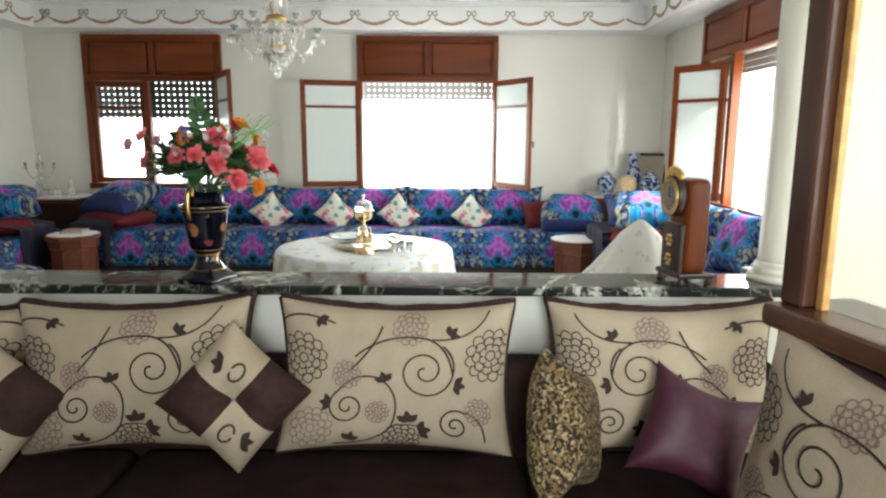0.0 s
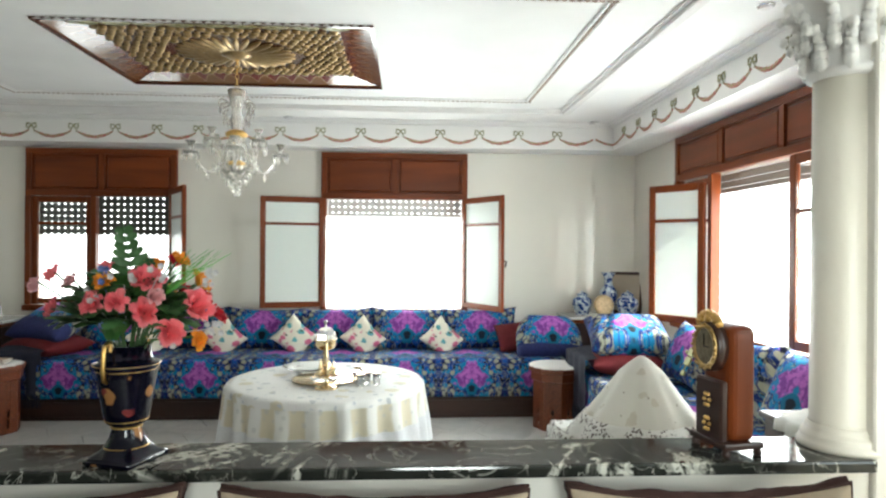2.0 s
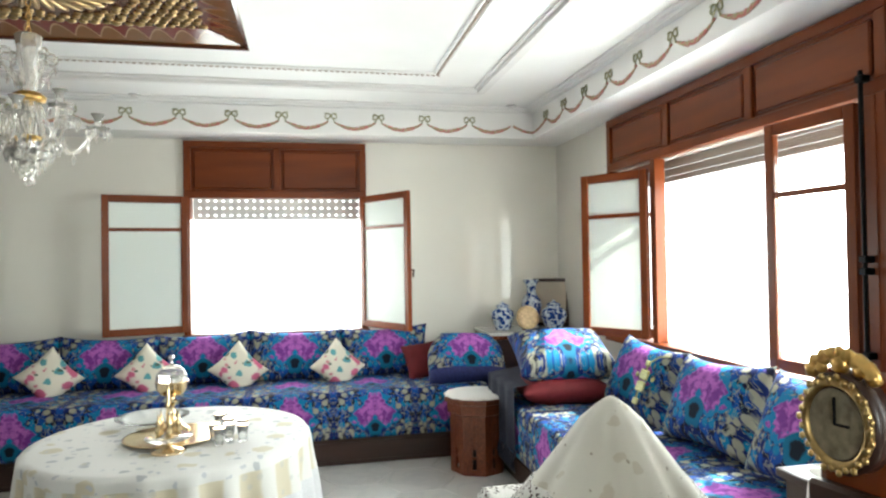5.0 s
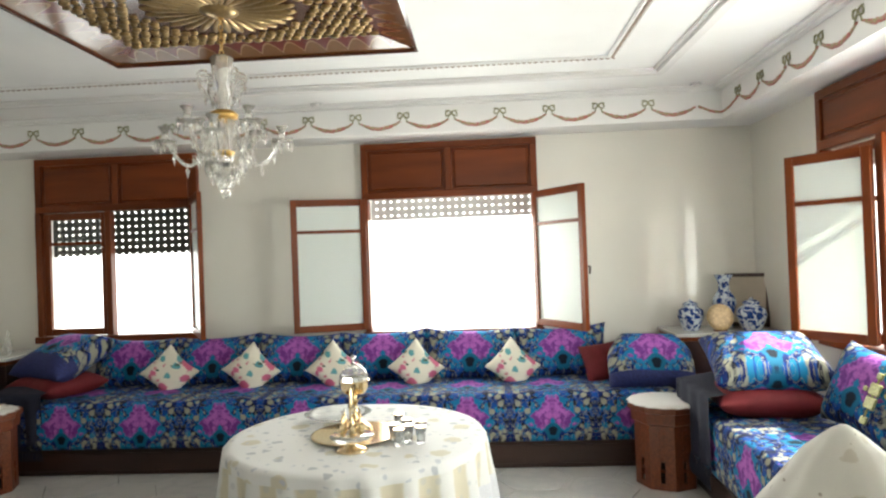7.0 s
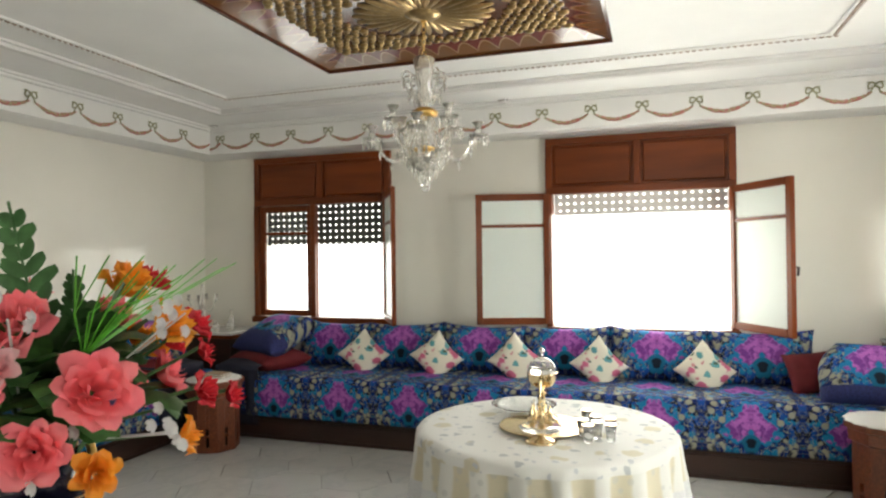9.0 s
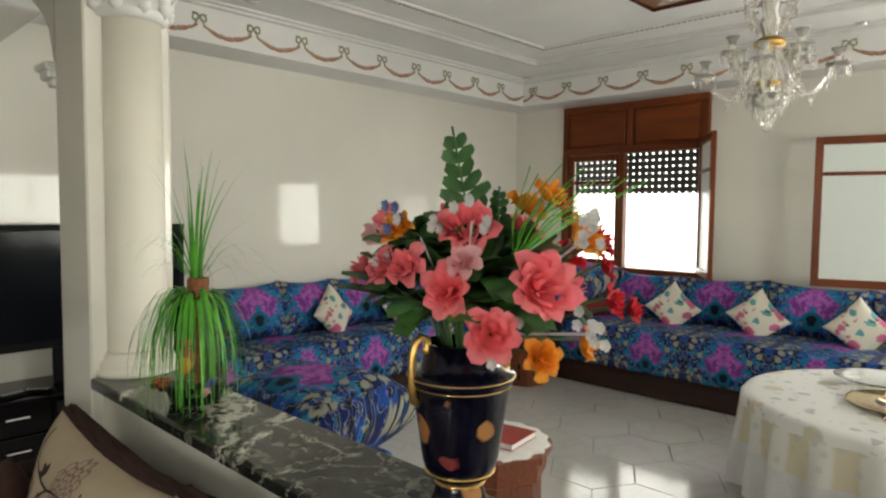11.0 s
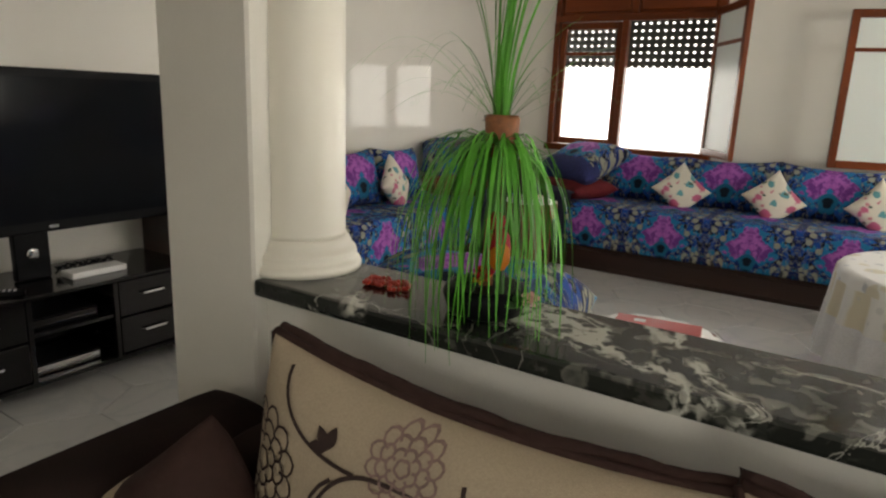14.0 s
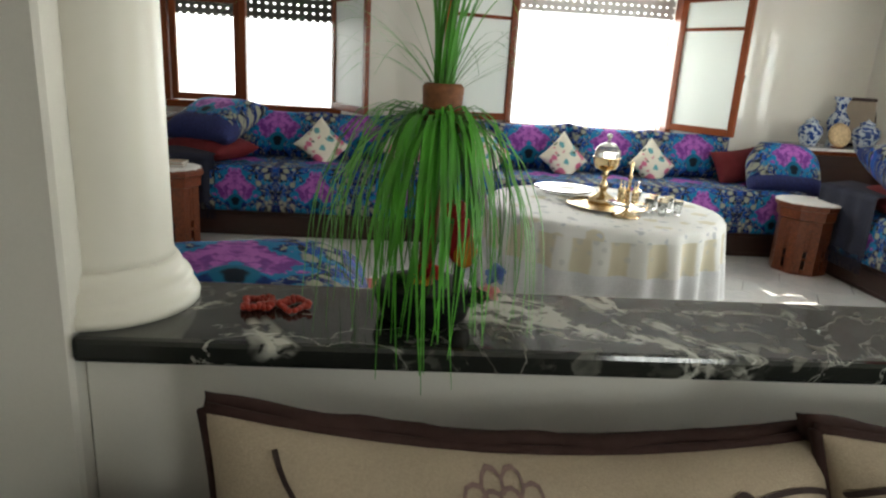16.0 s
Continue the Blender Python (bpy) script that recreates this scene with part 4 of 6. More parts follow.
def pleated_band():
    """Cream damask cut by white pleats that run down from the rim."""
    s = Nodes("cream_white_pleats", 0.75)
    x, y, z = s.split(s.coords())
    ang = s.f("ARCTAN2", y, x)
    wob = s.f("MULTIPLY", s.f("SUBTRACT", s.noise(s.coords(), 5, 3), 0.5), 1.6)
    stripe = s.f("SINE", s.f("ADD", s.f("MULTIPLY", ang, 23.0), wob))
    c = s.mix(s.below(stripe, 0.1, 0.35), (0.77, 0.77, 0.74), (0.66, 0.61, 0.47))
    c = s.mix(s.f("MULTIPLY", s.below(s.voronoi(s.coords(), 14), 0.25, 0.06), 0.5), c, (0.52, 0.53, 0.52))
    s.bump(s.noise(s.coords(), 260, 2), 0.2, 0.002)
    return s.colour(c)


CLOTHBAND = pleated_band()
part("cloth_top", skirt(prof, 0, 6), CLOTH, tc, smooth=True)
part("cream_band", skirt(prof, 5, 9), CLOTHBAND, tc, "cream damask band with white pleats", smooth=True)
part("sheer_hem", skirt(prof, 8, 11), SHEER, tc, "sheer white hem", smooth=True)

tr = thing("tea_tray", pose(-0.20, 4.62, TZ + 0.002), "round glass and brass tray on the table", "tray")
part("plate", lathe([(0.03, 0.0), (0.20, 0.003), (0.235, 0.012), (0.24, 0.016), (0.20, 0.007), (0.03, 0.004)], 40), THIN, tr, smooth=True)
part("rim", lathe([(0.236, 0.012), (0.243, 0.014), (0.243, 0.019), (0.236, 0.018)], 40), BRASS, tr, smooth=True)

ib = thing("incense_burner", pose(-0.215, 4.68, TZ + 0.02), "tall brass and crystal incense burner with a domed lid", "ornament")
part("foot", lathe([(0.085, 0.0), (0.09, 0.01), (0.08, 0.025), (0.05, 0.045), (0.025, 0.06), (0.02, 0.075)], 28), SILVERGILT, ib, smooth=True)
part("stem", lathe([(0.018, 0.07), (0.034, 0.095), (0.018, 0.12), (0.014, 0.15), (0.03, 0.165), (0.016, 0.185), (0.02, 0.20)], 24), SILVERGILT, ib, smooth=True)
part("bowl", lathe([(0.02, 0.19), (0.06, 0.205), (0.078, 0.235), (0.082, 0.262), (0.085, 0.268), (0.085, 0.275)], 28), SILVERGILT, ib, smooth=True)
part("dome", lathe([(0.080, 0.275), (0.078, 0.305), (0.062, 0.335), (0.035, 0.355), (0.012, 0.362)], 28), CRYSTAL, ib, "faceted crystal dome", smooth=True)
part("finial", lathe([(0.008, 0.36), (0.012, 0.372), (0.006, 0.38), (0.018, 0.393), (0.016, 0.405), (0.002, 0.415)], 16), CHROME, ib, smooth=True)

tp = thing("perfume_stand", pose(-0.17, 4.36, TZ + 0.002) @ Matrix.Scale(0.8, 4), "gilt three-tier stand with small perfume bottles", "ornament")
part("tier", lathe([(0.10, 0.0), (0.105, 0.008), (0.07, 0.018), (0.03, 0.03), (0.012, 0.05)], 28), SILVERGILT, tp, smooth=True)
part("tier", lathe([(0.02, 0.07), (0.13, 0.082), (0.14, 0.092), (0.138, 0.096), (0.02, 0.085)], 28), THIN, tp, smooth=True)
part("stem", lathe([(0.012, 0.05), (0.02, 0.09), (0.01, 0.12), (0.012, 0.26), (0.02, 0.28), (0.008, 0.30), (0.012, 0.38), (0.002, 0.40)], 16), SILVERGILT, tp, smooth=True)
for k in range(5):
    a = 2 * math.pi * k / 5
    x, y = 0.06 * math.cos(a), 0.06 * math.sin(a)
    bt = part("bottle", lathe([(0.016, 0.10), (0.017, 0.19), (0.008, 0.205), (0.008, 0.22), (0.002, 0.24)], 12), SILVERGILT, tp, m=pose(x, y, 0), smooth=True)
    part("stopper", ball(bmesh.new(), (0, 0, 0.25), 0.011, 1), CRYSTAL, bt)
g0 = None
for x, y in ((0.02, 4.52), (0.08, 4.62), (0.10, 4.50), (0.16, 4.58), (0.06, 4.42), (0.17, 4.46), (0.02, 4.74)):
    if g0 is None:
        g0 = thing("tea_glass", pose(x, y, TZ + 0.002), "small clear tea glass with a gilt rim on the table", "glass", "tea glasses")
        part("glass_body", lathe([(0.022, 0.0), (0.024, 0.01), (0.022, 0.03), (0.030, 0.085), (0.0285, 0.085), (0.020, 0.03), (0.018, 0.012)], 18), THIN, g0, smooth=True)
        part("gilt_rim", lathe([(0.0285, 0.084), (0.0308, 0.084), (0.0308, 0.088), (0.0285, 0.088)], 18), SILVERGILT, g0, smooth=True)
    else:
        copy_thing(g0, pose(x, y, TZ + 0.002))
pl = thing("glass_dish", pose(-0.38, 4.98, TZ + 0.002), "shallow clear glass dish on the tablecloth", "dish")
part("bowl", lathe([(0.05, 0.0), (0.15, 0.02), (0.20, 0.045), (0.196, 0.046), (0.14, 0.025), (0.04, 0.006)], 32), THIN, pl, smooth=True)


# ---- carved octagonal stools ----
def drum(m, h, r, top_label):
    d = thing("octagonal_stool", m, "carved octagonal wooden stool " + top_label, "stool", "carved stools")
    part("drum_top", lathe([(r * 1.0, h - 0.05), (r * 1.08, h - 0.042), (r * 1.08, h - 0.012), (r * 1.05, h)], 8), CARVED, d)
    part("collar", lathe([(r * 0.9, h - 0.13), (r * 0.98, h - 0.12), (r * 1.0, h - 0.05)], 8), CARVED, d)
    side = r * 0.90 * 2 * math.sin(math.pi / 8)
    apo = r * 0.90 * math.cos(math.pi / 8)
    for k in range(8):
        t = bmesh.new()
        zt = h - 0.13
        post = side * 0.41
        for x0, x1, z0, z1 in ((-side / 2, -side / 2 + post, 0, zt), (side / 2 - post, side / 2, 0, zt), (-side / 2 + post, side / 2 - post, zt * 0.44, zt), (-side / 2 + post, side / 2 - post, zt * 0.28, zt * 0.32), (-side / 2 + post, side / 2 - post, 0.0, zt * 0.10)):
            box(t, x0, x1, -apo, -apo + 0.016, z0, z1, 0.002, 1)
        part("side_panel", t, CARVED, d, m=pose(0, 0, 0, 0, 0, 45 * k + 22.5))
    part("core", lathe([(r * 0.6, 0.01), (r * 0.6, h - 0.13)], 8), DARKWOOD, d)
    return d


DR = drum(pose(1.72, 5.60, 0), 0.55, 0.23, "beside the long sofa")
drum(pose(-3.13, 5.60, 0), 0.57, 0.23, "with a book on it in the corner")
drum(pose(-1.42, 3.06, 0), 0.56, 0.24, "with a red book on it")


def doily(x, y, z, r, label):
    t = lathe([(r * 0.5, 0.0), (r * 0.98, 0.001), (r * 1.02, -0.006), (r * 1.0, -0.002), (r * 0.96, 0.005), (r * 0.5, 0.006)], 64, wave=lambda a, i: 0.03 * math.sin(16 * a) if i in (1, 2, 3, 4) else 0)
    ob = part("doily", t, LACE, smooth=True)
    ob.matrix_world = pose(x, y, z)
    tagged(ob, label, "doily")


doily(1.72, 5.60, 0.552, 0.24, "white scalloped lace doily on the carved stool")
doily(-3.13, 5.60, 0.572, 0.22, "white lace doily under a book on the stool")
doily(-1.42, 3.06, 0.562, 0.24, "cream scalloped doily under a red book")


def book(m, w, d, h, cover, label):
    b = thing("book", m, label, "book")
    part("pages", B(-w / 2 + 0.004, w / 2, -d / 2 + 0.004, d / 2 - 0.004, 0.003, h - 0.003), LACE, b)
    part("cover", join(B(-w / 2, w / 2 + 0.003, -d / 2, d / 2, 0, 0.003), box(bmesh.new(), -w / 2, w / 2 + 0.003, -d / 2, d / 2, h - 0.003, h)), cover, b)
    part("spine", B(-w / 2 - 0.003, -w / 2, -d / 2, d / 2, 0, h), cover, b)


RED = mat("red_cover", (0.42, 0.03, 0.02), 0.45, stain=0.1)
TAN = mat("tan_cover", (0.36, 0.24, 0.14), 0.5, stain=0.1)
book(pose(-1.41, 3.06, 0.57, 0, 0, 8), 0.29, 0.20, 0.028, RED, "red book with a small white label lying on a stool")
lab = part("note", B(-0.02, 0.02, -0.015, 0.015, 0, 0.001), LACE)
lab.matrix_world = pose(-1.48, 3.10, 0.5985, 0, 0, 8)
tagged(lab, "small white paper note on the red book", "note")
book(pose(-3.12, 5.60, 0.58, 0, 0, 10), 0.20, 0.15, 0.02, TAN, "tan book lying on the doily")
book(pose(-3.10, 5.61, 0.602, 0, 0, -4), 0.18, 0.13, 0.016, TAN, "thin tan book on another book")


# ---- fringed throws over the sofa ends ----
THROW = mat("navy_grey_weave", (0.013, 0.015, 0.034), 0.85, grain=0.4, grain_scale=90, stain=0.2, stain_scale=9, bump=0.4, bump_scale=180)


def throw(m, w, top, label):
    """A woven throw hanging over a sofa's end, with a fringe."""
    g = thing("fringed_throw", m, label, "throw", "fringed throws")
    bm = bmesh.new()
    nx, nz = 24, 14
    vs = {}
    for i in range(nx + 1):
        for j in range(nz + 1):
            x, s = (i / nx - 0.5) * w, j / nz
            fold = 0.012 * math.sin(i * 0.9) * (1 - s)
            if s > 0.72:
                y, z = (s - 0.72) / 0.28 * 0.22, top - 0.03 * (1 - (s - 0.72) / 0.28)
            else:
                y, z = -0.02 + fold, 0.26 + (top - 0.03 - 0.26) * s / 0.72
            vs[i, j] = bm.verts.new((x, y, z))
    for i in range(nx):
        for j in range(nz):
            bm.faces.new((vs[i, j], vs[i + 1, j], vs[i + 1, j + 1], vs[i, j + 1]))
    part("weave", bm, THROW, g, smooth=True)
    fr = bmesh.new()
    for i in range(60):
        x = (i / 59 - 0.5) * w * 0.98
        tube(fr, [(x, -0.02 + 0.012 * math.sin(i * 0.36), 0.265), (x + 0.004 * math.sin(i * 2.1), -0.025, 0.20), (x + 0.008 * math.sin(i * 1.3), -0.022, 0.13)], 0.0025, 4)
    tagged(part("fringe", fr, THROW, g), kind="stuff")


throw(pose(1.845, 5.36, 0, 0, 0, -90), 0.62, 0.72, "dark navy woven throw with fringe over the sofa end")
throw(pose(-3.10, 5.885, 0, 0, 0, 0), 0.44, 0.66, "dark navy fringed throw hanging over the long sofa")
throw(pose(-3.49, 5.62, 0, 0, 0, 90), 0.55, 0.68, "dark navy fringed throw at the corner of the sofa")


# ---- corner tables ----
def corner_table(m, w, d, h):
    t = thing("corner_table", m, "dark wooden corner table with a white marble top between two sofas", "table", "corner tables")
    part("case", B(-w / 2 + 0.02, w / 2 - 0.02, -d / 2 + 0.02, d / 2 - 0.02, 0, h - 0.06, 0.006, 1), DARKWOOD, t)
    part("cornice", B(-w / 2 + 0.008, w / 2 - 0.008, -d / 2 + 0.008, d / 2 - 0.008, h - 0.06, h - 0.025, 0.008, 2), WOOD_H, t)
    part("top", B(-w / 2, w / 2, -d / 2, d / 2, h - 0.025, h, 0.006, 2), TILE, t, "white marble top")


corner_table(pose(2.44, 6.57, 0), 0.84, 0.56, 0.90)
corner_table(pose(-3.83, 6.56, 0), 0.74, 0.58, 0.86)


def jar(m, r, h, tall):
    j = thing("china_vase" if tall else "china_jar", m, ("tall waisted" if tall else "round lidded") + " blue and white china " + ("vase" if tall else "jar") + " on the corner table", "vase")
    if tall:
        part("body", lathe([(r * 0.7, 0), (r * 0.75, 0.01), (r * 0.6, 0.05), (r, h * 0.45), (r * 0.95, h * 0.55), (r * 0.45, h * 0.72), (r * 0.45, h * 0.85), (r * 0.8, h), (r * 0.7, h), (r * 0.4, h * 0.85)], 28), CHINA, j, smooth=True)
    else:
        part("body", lathe([(r * 0.6, 0), (r * 0.62, 0.008), (r * 0.75, h * 0.15), (r, h * 0.45), (r * 0.92, h * 0.65), (r * 0.5, h * 0.78), (r * 0.5, h * 0.82)], 28), CHINA, j, smooth=True)
        part("lid", lathe([(r * 0.58, h * 0.82), (r * 0.58, h * 0.86), (r * 0.3, h * 0.93), (0.012, h * 0.95), (0.014, h), (0.003, h * 1.01)], 24), CHINA, j, smooth=True)


jar(pose(2.22, 6.56, 0.90), 0.105, 0.25, False)
jar(pose(2.53, 6.66, 0.90), 0.095, 0.44, True)
jar(pose(2.66, 6.44, 0.90), 0.115, 0.26, False)
gd = thing("gilt_dish", pose(2.41, 6.43, 0.90), "round gilt dish standing on edge on a small foot", "dish")
part("rim", lathe([(0.07, -0.012), (0.10, -0.012), (0.108, 0.0), (0.10, 0.012), (0.07, 0.012)], 32, m=pose(0, 0, 0.112, 78, 0, 0)), mat("pale_gilt", (0.55, 0.40, 0.22), 0.4, 0.2, grain=0.3), gd, smooth=True)
part("well", lathe([(0.072, -0.004), (0.072, 0.004)], 32, m=pose(0, 0, 0.112, 78, 0, 0)), TAN, gd)
part("foot", B(-0.05, 0.05, -0.02, 0.02, 0, 0.012, 0.003, 1), WOOD, gd)
pf = thing("picture_frame", pose(2.72, 6.70, 0.90, -12, 0, -32), "dark picture frame leaning behind the china", "picture")
part("mount", B(-0.15, 0.15, 0.0, 0.006, 0.03, 0.42), mat("beige_card", (0.45, 0.38, 0.30), 0.7, stain=0.2), pf)
bm = bmesh.new()
for a in ((-0.18, -0.15, 0.0, 0.45), (0.15, 0.18, 0.0, 0.45), (-0.15, 0.15, 0.0, 0.03), (-0.15, 0.15, 0.42, 0.45)):
    box(bm, a[0], a[1], -0.012, 0.012, a[2], a[3], 0.003, 1)
part("frame", bm, DARKWOOD, pf)

cd = thing("crystal_candelabrum", pose(-3.90, 6.42, 0.86), "crystal candelabrum on the corner table", "candelabrum")
part("stem", lathe([(0.06, 0), (0.065, 0.01), (0.02, 0.04), (0.03, 0.1), (0.012, 0.16), (0.025, 0.24), (0.01, 0.30), (0.02, 0.42), (0.01, 0.46)], 16), CRYSTAL, cd, smooth=True)
for k in range(4):
    a = math.pi / 2 * k + 0.4
    t = tube(bmesh.new(), [(0.012 + 0.12 * s, 0, 0.24 - 0.08 * math.sin(math.pi * s) + 0.06 * s) for s in (i / 8 for i in range(9))], 0.006)
    arm = part("arm", t, CRYSTAL, cd, m=pose(0, 0, 0, 0, 0, math.degrees(a)), smooth=True)
    part("candle_cup", lathe([(0.01, 0.0), (0.032, 0.006), (0.012, 0.012), (0.018, 0.06), (0.012, 0.06)], 12), CRYSTAL, arm, m=pose(0.132, 0, 0.30), smooth=True)
for k, (x, y, h, r) in enumerate(((-3.70, 6.36, 0.10, 0.05), (-3.60, 6.45, 0.14, 0.035), (-3.78, 6.33, 0.08, 0.06), (-4.08, 6.38, 0.12, 0.05), (-3.68, 6.58, 0.20, 0.03), (-4.03, 6.56, 0.16, 0.04))):
    b = part("crystal_bottle", lathe([(r * 0.8, 0), (r, 0.01), (r, h * 0.55), (r * 0.35, h * 0.7), (r * 0.3, h * 0.85), (r * 0.5, h * 0.88), (r * 0.3, h)], 16), CRYSTAL, smooth=True)
    b.matrix_world = pose(x, y, 0.86)
    tagged(b, "small cut crystal bottle on the corner table", "bottle", "crystal bottles")

# ---- veiled cone on a lace-covered low table, and the side cabinet ----
lt = thing("low_table", pose(1.55, 3.15, 0), "low dark table covered with a white lace cloth", "table")
part("tabletop", B(-0.36, 0.36, -0.36, 0.36, 0.58, 0.615, 0.006, 1), DARKWOOD, lt)
leg = part("leg", B(-0.03, 0.03, -0.03, 0.03, 0, 0.58, 0.006, 1), DARKWOOD, lt, m=pose(-0.31, -0.31, 0))
for x, y in ((0.31, -0.31), (-0.31, 0.31), (0.31, 0.31)):
    again(leg, pose(x, y, 0))


def lace_pattern():
    s = Nodes("open_lace", 0.8)
    co = s.coords()
    hole = s.below(s.voronoi(co, 62), 0.42, 0.05)
    figure = s.below(s.noise(co, 7, 2), 0.60, 0.03)
    c = s.mix(s.f("MULTIPLY", hole, figure), (0.70, 0.69, 0.66), (0.10, 0.075, 0.07))
    s.bump(hole, 0.5, 0.002)
    return s.colour(c)


OPENLACE = lace_pattern()
bm = bmesh.new()
n = 40
g = {}
for i in range(n + 1):
    for j in range(n + 1):
        x, y = (i / n - 0.5) * 0.96, (j / n - 0.5) * 0.96
        o = max(abs(x), abs(y)) - 0.365
        z = 0.620 if o < 0 else 0.620 - min(o, 0.115) * 1.5
        k = 1 if o < 0 else (0.372 + 0.02 * min(1, o * 8) * (1 + math.sin((x + y) * 60))) / max(abs(x), abs(y))
        g[i, j] = bm.verts.new((x * k, y * k, z))
for i in range(n):
    for j in range(n):
        bm.faces.new((g[i, j], g[i + 1, j], g[i + 1, j + 1], g[i, j + 1]))
ob = part("lace_cloth", bm, OPENLACE, smooth=True)
ob.matrix_world = pose(1.55, 3.15, 0)
tagged(ob, "white openwork lace cloth over the low table", "tablecloth")
VEIL = fabric_spots("embroidered_veil", (0.73, 0.71, 0.65), [((0.62, 0.58, 0.50), 9, 0.22), ((0.40, 0.36, 0.30), 17, 0.12)])
vc = thing("veiled_cone", pose(1.55, 3.08, 0.622) @ Matrix.Diagonal((0.9, 0.9, 1, 1)), "conical food cover draped with an embroidered white veil", "food cover")


def veil_wave(a, i):
    return 0.0 if i > 7 else (8 - i) / 8 * (0.055 * math.sin(7 * a + 0.6) + 0.03 * math.sin(13 * a))


part("veil", lathe([(0.42, 0.005), (0.40, 0.03), (0.335, 0.10), (0.275, 0.17), (0.22, 0.235), (0.165, 0.30), (0.12, 0.355), (0.07, 0.395), (0.035, 0.42), (0.012, 0.432)], 84, wave=veil_wave), VEIL, vc, smooth=True)
part("lace_hem", lathe([(0.430, 0.002), (0.409, 0.032), (0.343, 0.103), (0.312, 0.138), (0.308, 0.136)], 84, wave=lambda a, i: veil_wave(a, min(i, 3))), OPENLACE, vc, "lace hem", smooth=True)

sc = thing("side_cabinet", pose(2.42, 2.62, 0), "dark wooden side cabinet at the sofa's end", "cabinet")
part("case", B(-0.36, 0.40, -0.24, 0.24, 0, 0.80, 0.008, 1), DARKWOOD, sc)
part("top", B(-0.38, 0.42, -0.26, 0.26, 0.80, 0.83, 0.008, 2), DARKWOOD, sc)
bm = lathe([(0.15, 0.004), (0.36, 0.005), (0.40, -0.004), (0.405, -0.05), (0.40, -0.052), (0.39, -0.004), (0.15, 0.001)], 72, wave=lambda a, i: 0.05 * math.sin(14 * a) if 1 < i < 6 else 0)
bmesh.ops.scale(bm, vec=(1.0, 0.68, 1), verts=bm.verts)
ob = part("lace_runner", bm, LACE, smooth=True)
ob.matrix_world = pose(2.42, 2.62, 0.836)
tagged(ob, "white scalloped lace runner on the side cabinet", "runner")
ph = thing("black_telephone", pose(2.44, 2.60, 0.842, 0, 0, 25), "flat black telephone on the lace runner", "telephone")
part("body", B(-0.10, 0.10, -0.07, 0.07, 0, 0.03, 0.008, 2), BLACK, ph)
part("handset", B(-0.10, -0.05, -0.075, 0.075, 0.03, 0.05, 0.01, 2), BLACK, ph)

# ---- bracket clock on the marble top ----
ck = thing("mantel_clock", pose(1.305, 1.765, 1.0, 0, 0, -80), "mahogany mantel clock with an oval gilt dial and crest", "clock")
part("case", B(-0.068, 0.068, -0.03, 0.06, 0.035, 0.370, 0.034, 5), WOOD, ck, "glossy red-brown curved case", smooth=False)
part("front_panel", B(-0.06, 0.06, -0.055, -0.03, 0.035, 0.212, 0.006, 1), DARKWOOD, ck)
part("base", B(-0.085, 0.085, -0.06, 0.07, 0.02, 0.04, 0.006, 2), DARKWOOD, ck)
for x, y in ((-0.07, -0.045), (0.07, -0.045), (-0.07, 0.058), (0.07, 0.058)):
    part("foot", lathe([(0.010, 0), (0.014, 0.006), (0.009, 0.02)], 10), DARKWOOD, ck, m=pose(x, y, 0), smooth=True)


def gilt_ring():
    """A narrow ring set with small leaf scrolls."""
    t = lathe([(0.047, 0.034), (0.048, 0.041), (0.054, 0.043), (0.059, 0.039), (0.060, 0.034), (0.047, 0.033)], 40)
    for k in range(30):
        a = 2 * math.pi * k / 30
        ball(t, ((0.057 + 0.004 * (k % 2)) * math.cos(a), (0.057 + 0.004 * (k % 2)) * math.sin(a), 0.041), 0.0055, 1, (1, 1, 0.8))
    return t


hd = part("head", lathe([(0.066, -0.0), (0.066, 0.03), (0.055, 0.035)], 32), DARKWOOD, ck, m=pose(0, -0.03, 0.306, 90, 0, 0) @ Matrix.Diagonal((0.90, 1.10, 1, 1)), smooth=True)
part("dial_ring", gilt_ring(), mat("aged_gilt", (0.52, 0.36, 0.15), 0.3, 1.0, grain=0.3, grain_scale=90), hd, "ornate gilt ring", smooth=True)
part("dial", lathe([(0.045, 0.035), (0.045, 0.038)], 32), mat("aged_dial", (0.24, 0.20, 0.13), 0.25, grain=0.35, grain_scale=60), hd)
pointer_bm = box(B(-0.002, 0.002, 0, 0.034, 0.039, 0.041), 0, 0.024, -0.0015, 0.0015, 0.039, 0.041)
part("pointer", pointer_bm, BLACK, hd)
pts = [(0.046 * math.cos(math.pi * k / 16), -0.004 * (k % 2), 0.368 + 0.030 * math.sin(math.pi * k / 16) + 0.005 * (k % 2)) for k in range(17)]
part("crest", tube(bmesh.new(), pts, 0.0105, 8), GOLD, ck, "gilt leaf crest", m=pose(0, -0.05, 0), smooth=True)
crest = bmesh.new()
for k in range(7):
    a = math.pi * (k + 0.5) / 7
    ball(crest, (0.030 * math.cos(a), -0.056, 0.376 + 0.028 * math.sin(a)), 0.012, 1, (1, 0.6, 1))
ball(crest, (0, -0.056, 0.388), 0.016, 1, (1, 0.6, 1.1))
part("finial", crest, GOLD, ck, "gilt leaf scrolls", smooth=True)
for z in (0.08, 0.15):
    bm = bmesh.new()
    for k in range(6):
        ball(bm, (0.012 * math.cos(k * 1.05), -0.058, z + 0.018 * math.sin(k * 1.05)), 0.007, 1)
    part("ormolu_mount", bm, GOLD, ck)


